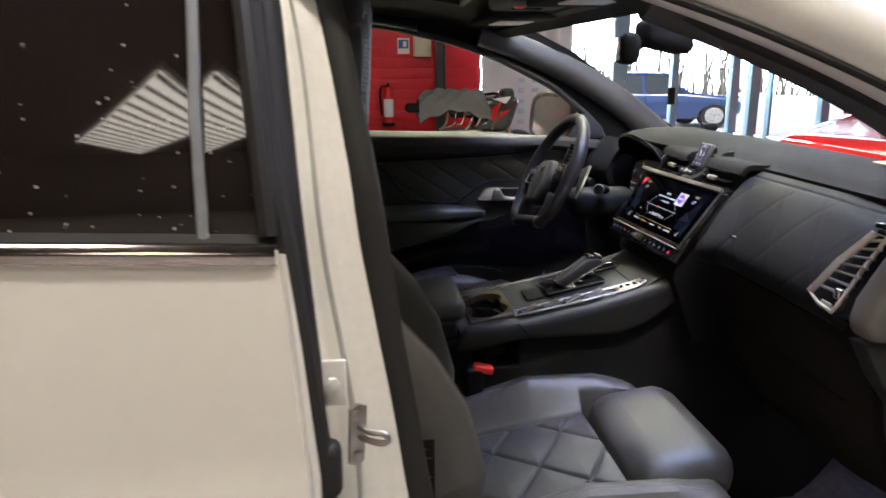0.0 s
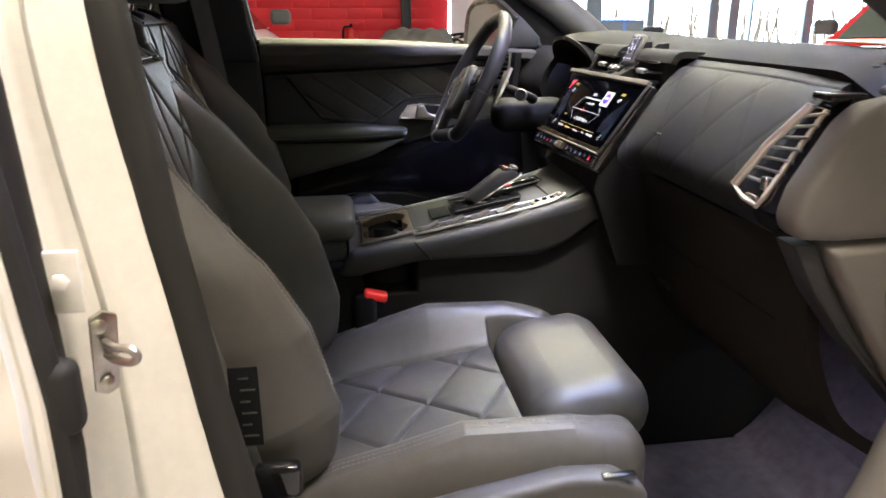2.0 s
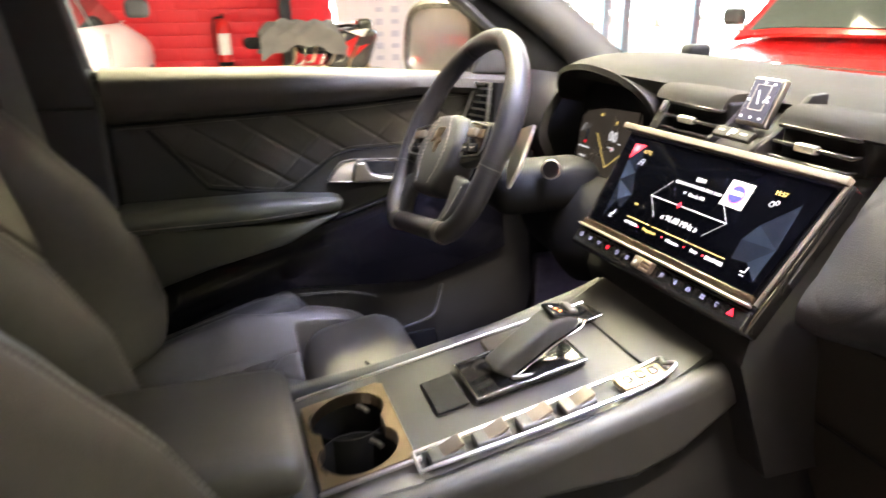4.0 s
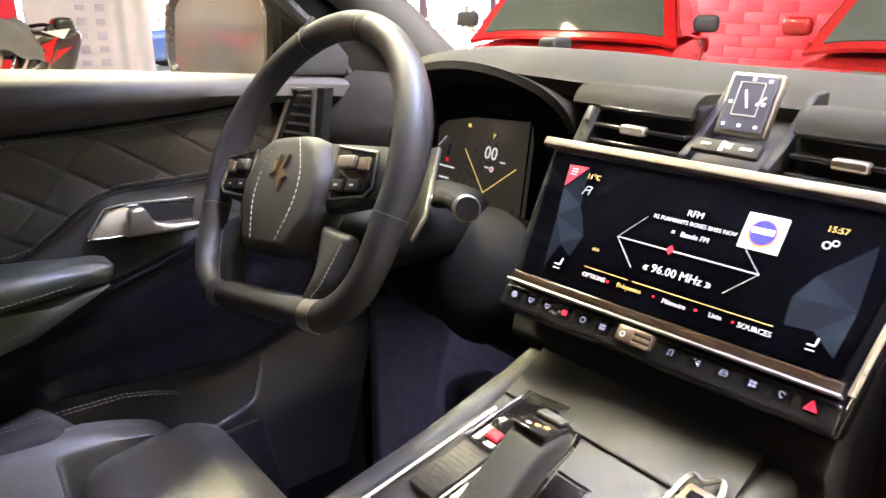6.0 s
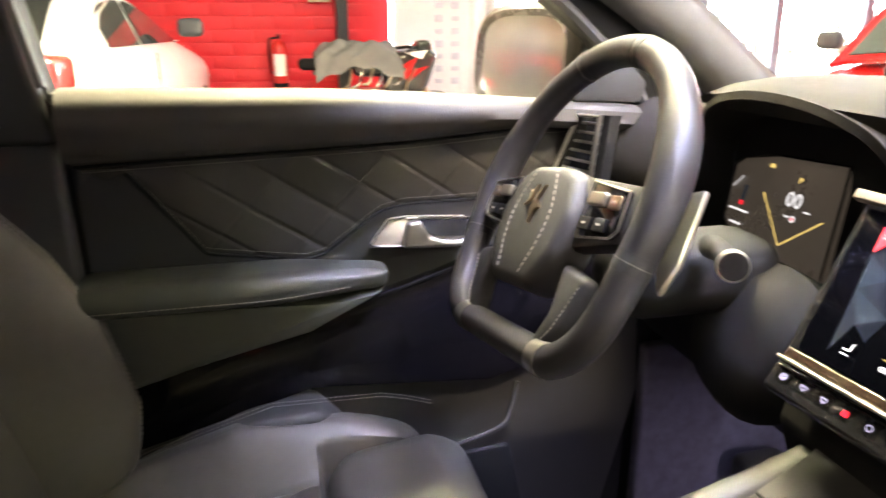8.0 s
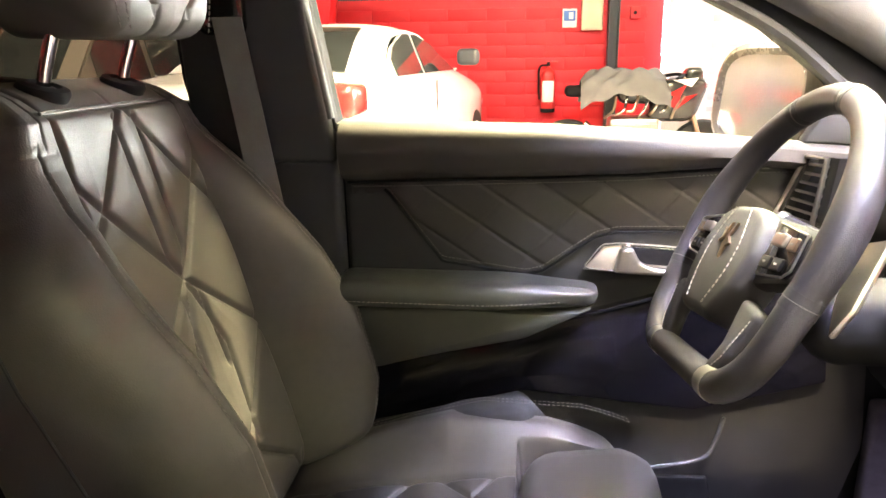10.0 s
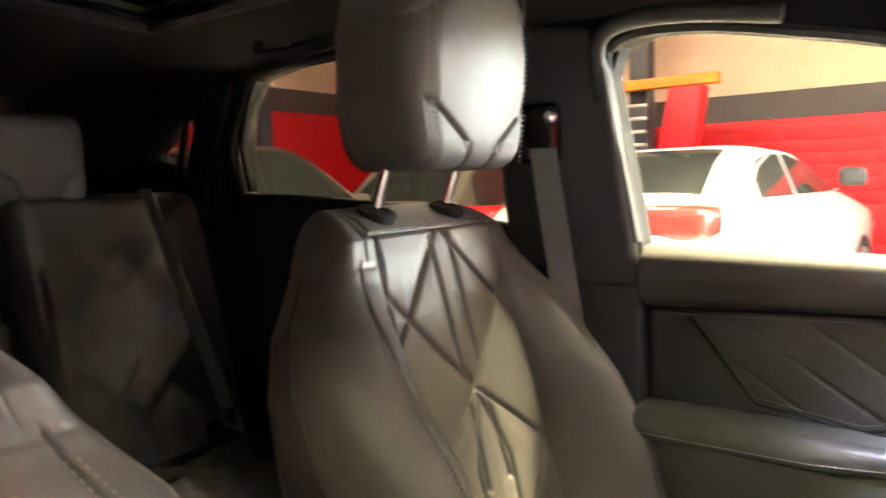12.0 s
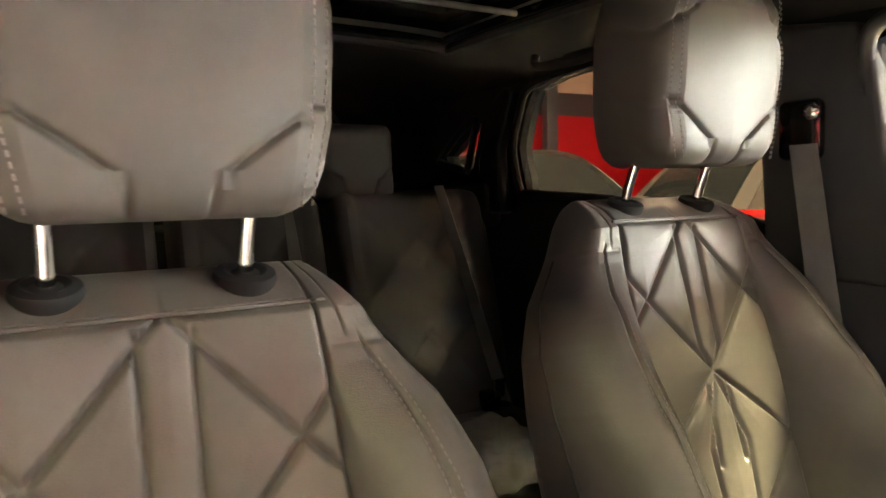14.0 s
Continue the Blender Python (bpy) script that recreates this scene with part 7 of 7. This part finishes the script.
RIMGREY = mat("grey_metallic_paint", (0.16, 0.145, 0.13), 0.28, 0.4, vary=0.08, coat=0.6)
MM = pose(0.645, 0.925, 1.140, 0, 6, 20)
part("shell", turn(rbox((0.02, 0, 0), (0.13, 0.290, 0.204), 0.055, (5, 6, 5), ms), MM), GREYST, mr, "dark grey shell")
part("rim", turn(tube(np.array([(-0.042, 0.122 * math.copysign(abs(math.cos(a)) ** 0.6, math.cos(a)), 0.086 * math.copysign(abs(math.sin(a)) ** 0.6, math.sin(a))) for a in np.linspace(0, 2 * math.pi, 48, endpoint=False)]), 0.014, 8, closed=True), MM), RIMGREY, mr, "grey metallic rim")
# a half-matt pale colour puts washed-out daylight glare into the glass
part("mirror_glass", turn(rbox((-0.047, 0, 0), (0.006, 0.218, 0.152), 0.002), MM), mat("washed_mirror", (0.85, 0.84, 0.80), 0.06, 0.62, vary=0.06, scale=20), mr, "mirror glass with a pale wash of glare in its colour")
part("arm", rbox((0.69, 0.79, 1.09), (0.10, 0.14, 0.05), 0.018), GREYST, mr)
# ---- other vehicles ----
CARGLASS = mat("car_glass", (0.03, 0.035, 0.033), 0.03, vary=0.1, scale=3, coat=0.8)
TYRE = mat("tyre_rubber", (0.02, 0.02, 0.02), 0.8, vary=0.2, scale=30)
ALLOY = mat("alloy_wheel", (0.55, 0.55, 0.56), 0.28, 0.9, vary=0.1, scale=20)
TAIL = mat("tail_lamp_red", (0.55, 0.02, 0.02), 0.12, vary=0.1, coat=0.8)
LENS = mat("headlamp_lens", (0.7, 0.72, 0.75), 0.08, vary=0.1, coat=0.8)


def vehicle(name, paint, label, at, yaw, length=4.5, width=1.8, height=1.45, boot=0.9, bonnet=1.25, rise=0.0, back_pillar=0.05, glass=None):
    """A car that heads along +x from the middle of its length, built of shell, cabin, glass, wheels and lamps."""
    L, Wd, H = length, width, height
    o = thing(name, (0, 0, 0), label, "car", group="parked cars")
    hb = (0.92 if H < 1.5 else 1.0) + rise
    glass = glass or CARGLASS

    def bs(P):
        x, y, z = P[:, 0].copy(), P[:, 1].copy(), P[:, 2].copy()
        u = x / (L / 2)
        up = smooth01(z, -0.2, 0.34)
        z = z - up * (0.14 * smooth01(u, 0.25, 1.0) + 0.05 * smooth01(-u, 0.6, 1.0))
        y = y * (1 - 0.12 * np.abs(u) ** 4) * (1 - 0.05 * smooth01(z, 0.1, 0.36))
        x = x * (1 - 0.04 * smooth01(np.abs(z), 0.2, 0.4))
        # wheel arches
        for wx in (L * 0.31, -L * 0.30):
            d = np.hypot(x - wx, z + 0.35 + rise / 2)
            arch = (d < 0.36) & (np.abs(y) > Wd * 0.3)
            y = np.where(arch, y * 0.86, y)
        return np.stack([x, y, z], 1)
    part("body", rbox((0, 0, 0.22 + 0.36 + rise / 2), (L, Wd, 0.72 + rise), 0.16, (70, 14, 22), bs), paint, o)
    x0, x1 = -L / 2 + boot, L / 2 - bonnet
    zb, zt = hb - 0.03, H
    roof_l = [(x0 - 0.10, zb), (x0 + 0.42, zt - 0.08), (x0 + 0.75, zt), (x1 - 1.05, zt), (x1 - 0.72, zt - 0.06), (x1 + 0.02, zb)]

    def cab(U, W):
        i = U * (len(roof_l) - 1)
        S = spline(roof_l, 40)
        x = np.interp(U * 39, np.arange(40), S[:, 0])
        z = np.interp(U * 39, np.arange(40), S[:, 1])
        s = W * 2 - 1
        wtop = Wd * 0.5 * (0.90 - 0.17 * (z - zb) / (zt - zb))
        return np.stack([x, s * wtop, z - 0.05 * np.abs(s) ** 4], -1)
    part("roof", sheet(lambda U, W: cab(0.30 + 0.42 * U, W), 20, 14, 0.03), paint, o)
    part("windscreen", sheet(lambda U, W: V3([0.004, 0, 0.009]) + cab(0.74 + 0.24 * U, 0.06 + 0.88 * W), 12, 12, 0.01), glass, o)
    part("rear_frame", sheet(lambda U, W: cab(0.005 + 0.30 * U, W), 12, 14, 0.03), paint, o)
    part("screen_frame", sheet(lambda U, W: cab(0.715 + 0.28 * U, W), 12, 14, 0.03), paint, o)
    part("rear_window", sheet(lambda U, W: V3([-0.004, 0, 0.009]) + cab(0.04 + 0.24 * U, 0.06 + back_pillar + (0.88 - 2 * back_pillar) * W), 12, 12, 0.01), glass, o)
    ztop = lambda x: np.interp(x, [q[0] for q in roof_l], [q[1] for q in roof_l])
    for sg in (1, -1):
        def side(a, b, inset):
            def fn(U, W):
                x = a + (b - a) * U
                z = zb + 0.02 + (np.maximum(ztop(x) - 0.07, zb + 0.03) - zb - 0.02) * W
                y = sg * (Wd * 0.5 * (0.90 - 0.17 * (z - zb) / (zt - zb)) - inset)
                return np.stack([x, y, z], -1)
            return fn
        part("side_shell", sheet(side(x0 - 0.05, x1 - 0.02, 0.012), 30, 8, 0.02), paint, o)
        xm = (x0 + x1) / 2 - 0.12
        for a, b in ((x0 + 0.28, xm - 0.04), (xm + 0.04, x1 - 0.22)):
            part("side_window", sheet(side(a, b, -0.004), 16, 8, 0.008), CARGLASS, o)
        part("mirror", rbox((x1 - 0.38, sg * (Wd / 2 + 0.07), hb + 0.09), (0.13, 0.19, 0.13), 0.045), GREYST if name in ("white_saloon", "red_hatchback") else paint, o, "door mirror")
        part("headlamp", rbox((L / 2 - 0.13, sg * Wd * 0.36, 0.66), (0.22, 0.34, 0.13), 0.05), LENS, o)
        part("tail_lamp", rbox((-L / 2 + 0.15, sg * Wd * 0.385, 0.82 + rise), (0.29, 0.40, 0.17), 0.05), TAIL, o, "red tail lamp")
        part("door_line", tube([(xm, sg * (Wd / 2 + 0.001), 0.35), (xm, sg * (Wd / 2 - 0.004), hb - 0.06)], 0.005, 6), MATTE, o)
        part("door_handle", rbox((xm - 0.16, sg * (Wd / 2 + 0.004), 0.80), (0.16, 0.02, 0.025), 0.008), paint, o)
        for wx in (L * 0.31, -L * 0.30):
            w = part("wheel", lathe([(0.20, -0.1), (0.30, -0.105), (0.325, -0.08), (0.325, 0.08), (0.30, 0.105), (0.20, 0.1)], (wx, sg * (Wd / 2 - 0.11), 0.325), (0, 1, 0), 32), TYRE, o, "black tyre on alloy wheel")
            spokes = [tube([(wx + 0.05 * math.cos(a), sg * (Wd / 2 - 0.005), 0.325 + 0.05 * math.sin(a)), (wx + 0.20 * math.cos(a), sg * (Wd / 2 - 0.008), 0.325 + 0.20 * math.sin(a))], 0.014, 6) for a in np.arange(10) * 0.628]
            part("rim", join(lathe([(0.20, -0.012), (0.215, 0.0), (0.20, 0.012)], (wx, sg * (Wd / 2 - 0.012), 0.325), (0, 1, 0), 32), *spokes), ALLOY, w, "ten-spoke alloy rim")
    part("grille", rbox((L / 2 - 0.03, 0, 0.56), (0.06, Wd * 0.5, 0.20), 0.02), MATTE, o)
    part("plate", rbox((-L / 2 - 0.002, 0, 0.62), (0.015, 0.5, 0.11), 0.004), LABELW, o)
    part("plate_bar", rbox((-L / 2 - 0.011, 0, 0.62), (0.004, 0.36, 0.05), 0.001), MATTE, o)
    o.matrix_world = pose(*at, 0, 0, yaw)
    return o


WHITEC = mat("white_car_paint", (0.80, 0.80, 0.78), 0.25, vary=0.04, coat=0.7)
# daylight reflected in the red cars' screens is put into this glass colour
DAYLITGLASS = mat("daylit_car_glass", (0.085, 0.105, 0.09), 0.04, vary=0.15, scale=2, coat=0.8)
REDC = mat("red_car_paint", (0.55, 0.012, 0.014), 0.22, vary=0.06, coat=0.8)
DREDC = mat("dark_red_car_paint", (0.42, 0.02, 0.02), 0.25, vary=0.06, coat=0.8)
BLUEC = mat("blue_car_paint", (0.02, 0.05, 0.16), 0.22, vary=0.06, coat=0.8)
SALOON = vehicle("white_saloon", WHITEC, "white saloon parked with its tail towards us", (-1.435, 5.43, 0), 84, 4.2, 1.82, 1.33, 0.85, 1.2, rise=0.09, back_pillar=0.10)
SALOON.scale = (1, 1, 1.08)
vehicle("red_hatchback", REDC, "bright red car parked nose first by the glazing", (5.3, 3.9, 0), 208, 4.2, 1.80, 1.52, 0.35, 1.15, glass=DAYLITGLASS)
vehicle("dark_red_hatchback", DREDC, "dark red car parked beside the brick wall", (6.0, 1.2, 0), 188, 4.2, 1.80, 1.54, 0.35, 1.1, glass=DAYLITGLASS)
vehicle("blue_saloon", BLUEC, "dark blue saloon parked outside on the forecourt", (8.0, 17.9, -0.29), -4, 4.7, 1.85, 1.44, 0.8, 1.3)
DARKC = mat("dark_fairing_paint", (0.03, 0.028, 0.028), 0.25, vary=0.08, coat=0.8)
CHAMP = mat("champagne_paint", (0.17, 0.155, 0.125), 0.3, vary=0.06, coat=0.7)
vehicle("champagne_hatchback", CHAMP, "champagne hatchback backed against the red end wall", (-4.55, 3.40, 0), 3, 3.55, 1.68, 1.58, 0.3, 0.92)
vehicle("pale_hatchback", CHAMP, "pale hatchback parked nose to the red wall", (-3.78, 5.95, 0), 86, 3.4, 1.66, 1.53, 0.28, 0.9)
# dull beige replaces the carrier's glass to keep a bright reflection off it
vehicle("pale_people_carrier", mat("pale_gold_paint", (0.19, 0.165, 0.12), 0.3, vary=0.06, coat=0.7), "pale gold people carrier, its glass filled in dull beige", (-4.75, 1.2, 0), 6, 4.4, 1.82, 1.84, 0.3, 0.62, rise=0.12, glass=mat("dull_beige_glass", (0.11, 0.092, 0.068), 0.85, vary=0.1, scale=5))

# ---- motorcycle under a half-thrown cover ----
bike = thing("motorcycle", (1.15, 6.6, 0), "sports motorcycle, half under a grey cover", "motorcycle")
BX, BY = 1.1, 6.55
for wx in (BX - 0.62, BX + 0.62):
    w = part("wheel", lathe([(0.20, -0.06), (0.28, -0.065), (0.30, 0), (0.28, 0.065), (0.20, 0.06)], (wx, BY, 0.30), (0, 1, 0), 28), TYRE, bike)
    part("rim", join(lathe([(0.18, -0.03), (0.20, 0), (0.18, 0.03)], (wx, BY, 0.30), (0, 1, 0), 28), *[tube([(wx, BY, 0.30), (wx + 0.19 * math.cos(a), BY, 0.30 + 0.19 * math.sin(a))], 0.014, 6) for a in np.arange(5) * 1.2566]), MATTE, w)
part("fairing", rbox((BX + 0.36, BY, 0.78), (0.46, 0.34, 0.40), 0.10, (6, 6, 6), lambda P: np.stack([P[:, 0] + 0.35 * P[:, 2], P[:, 1] * (1 - 0.5 * P[:, 0]), P[:, 2]], 1)), DARKC, bike, "dark sports fairing")
part("fairing_flash", prism([(BX + 0.18, 0.80), (BX + 0.42, 0.92), (BX + 0.36, 0.80), (BX + 0.52, 0.84), (BX + 0.34, 0.70)], 1, BY - 0.185, BY - 0.175), REDC, bike)
part("fairing_flash", prism([(BX + 0.30, 0.96), (BX + 0.52, 0.98), (BX + 0.46, 0.90)], 1, BY - 0.180, BY - 0.170), LABELW, bike)
part("screen_bubble", rbox((BX + 0.50, BY, 1.00), (0.16, 0.26, 0.14), 0.05), CARGLASS, bike)
part("tank", rbox((BX + 0.04, BY, 0.86), (0.46, 0.30, 0.24), 0.10, (4, 4, 4)), DARKC, bike)
part("seat", rbox((BX - 0.40, BY, 0.86), (0.52, 0.26, 0.10), 0.045), MATTE, bike)
part("engine", rbox((BX - 0.02, BY, 0.46), (0.46, 0.34, 0.34), 0.05), STEEL, bike)
for k in range(6):
    part("engine_fin", rbox((BX - 0.02, BY - 0.18, 0.36 + 0.04 * k), (0.40, 0.03, 0.012), 0.004), STEEL, bike)
for sg in (1, -1):
    part("fork", tube([(BX + 0.62, BY + sg * 0.09, 0.30), (BX + 0.40, BY + sg * 0.09, 0.98)], 0.022), BRONZE, bike)
part("handlebar", tube(spline([(BX + 0.30, BY - 0.36, 0.98), (BX + 0.38, BY - 0.2, 1.0), (BX + 0.40, BY, 1.0), (BX + 0.38, BY + 0.2, 1.0), (BX + 0.30, BY + 0.36, 0.98)], 20), 0.016), MATTE, bike)
part("exhaust", tube(spline([(BX - 0.1, BY - 0.2, 0.35), (BX - 0.3, BY - 0.22, 0.42), (BX - 0.50, BY - 0.22, 0.56)], 16), np.linspace(0.03, 0.06, 16), 12), CHROME, bike, "chrome exhaust")
for k in range(7):
    part("pipework", tube(spline([(BX - 0.3 + 0.1 * k, BY - 0.19, 0.62 + 0.03 * (k % 3)), (BX - 0.22 + 0.09 * k, BY - 0.22, 0.70), (BX - 0.2 + 0.1 * k, BY - 0.19, 0.82)], 10), 0.012), CHROME if k % 2 else BRONZE, bike)
cov = thing("bike_cover", (0.9, 6.55, 0.8), "crumpled grey cloth cover thrown over the motorcycle", "cover")
CLOTHG = mat("grey_cover_cloth", (0.13, 0.128, 0.125), 0.85, vary=0.18, scale=10, grain=0.4, gscale=300)


def cover_fn(U, W):
    x = BX - 0.52 + 0.80 * U
    s = W * 2 - 1
    y = BY + 0.27 * np.sin(s * 1.45)
    z = 1.06 - 0.24 * np.abs(s) ** 2.2 - 0.10 * np.abs(U * 2 - 1) ** 3 + 0.03 * np.sin(9 * U + 3 * s) * np.cos(7 * s) + 0.015 * np.sin(23 * U - 11 * s)
    return np.stack([x, y, z], -1)


part("cloth", sheet(cover_fn, 46, 40, 0.006), CLOTHG, cov)

# ---- wall courses, last ----
bricks(wall_l, (-2.9, WALLY, 0.38), (1, 0, 0), 10, 10, (0, -1, 0), REDW)
bricks(wall_f, (8.4, 0.2, 0.25), (0, 1, 0), 17, 12, (-1, 0, 0), REDW)
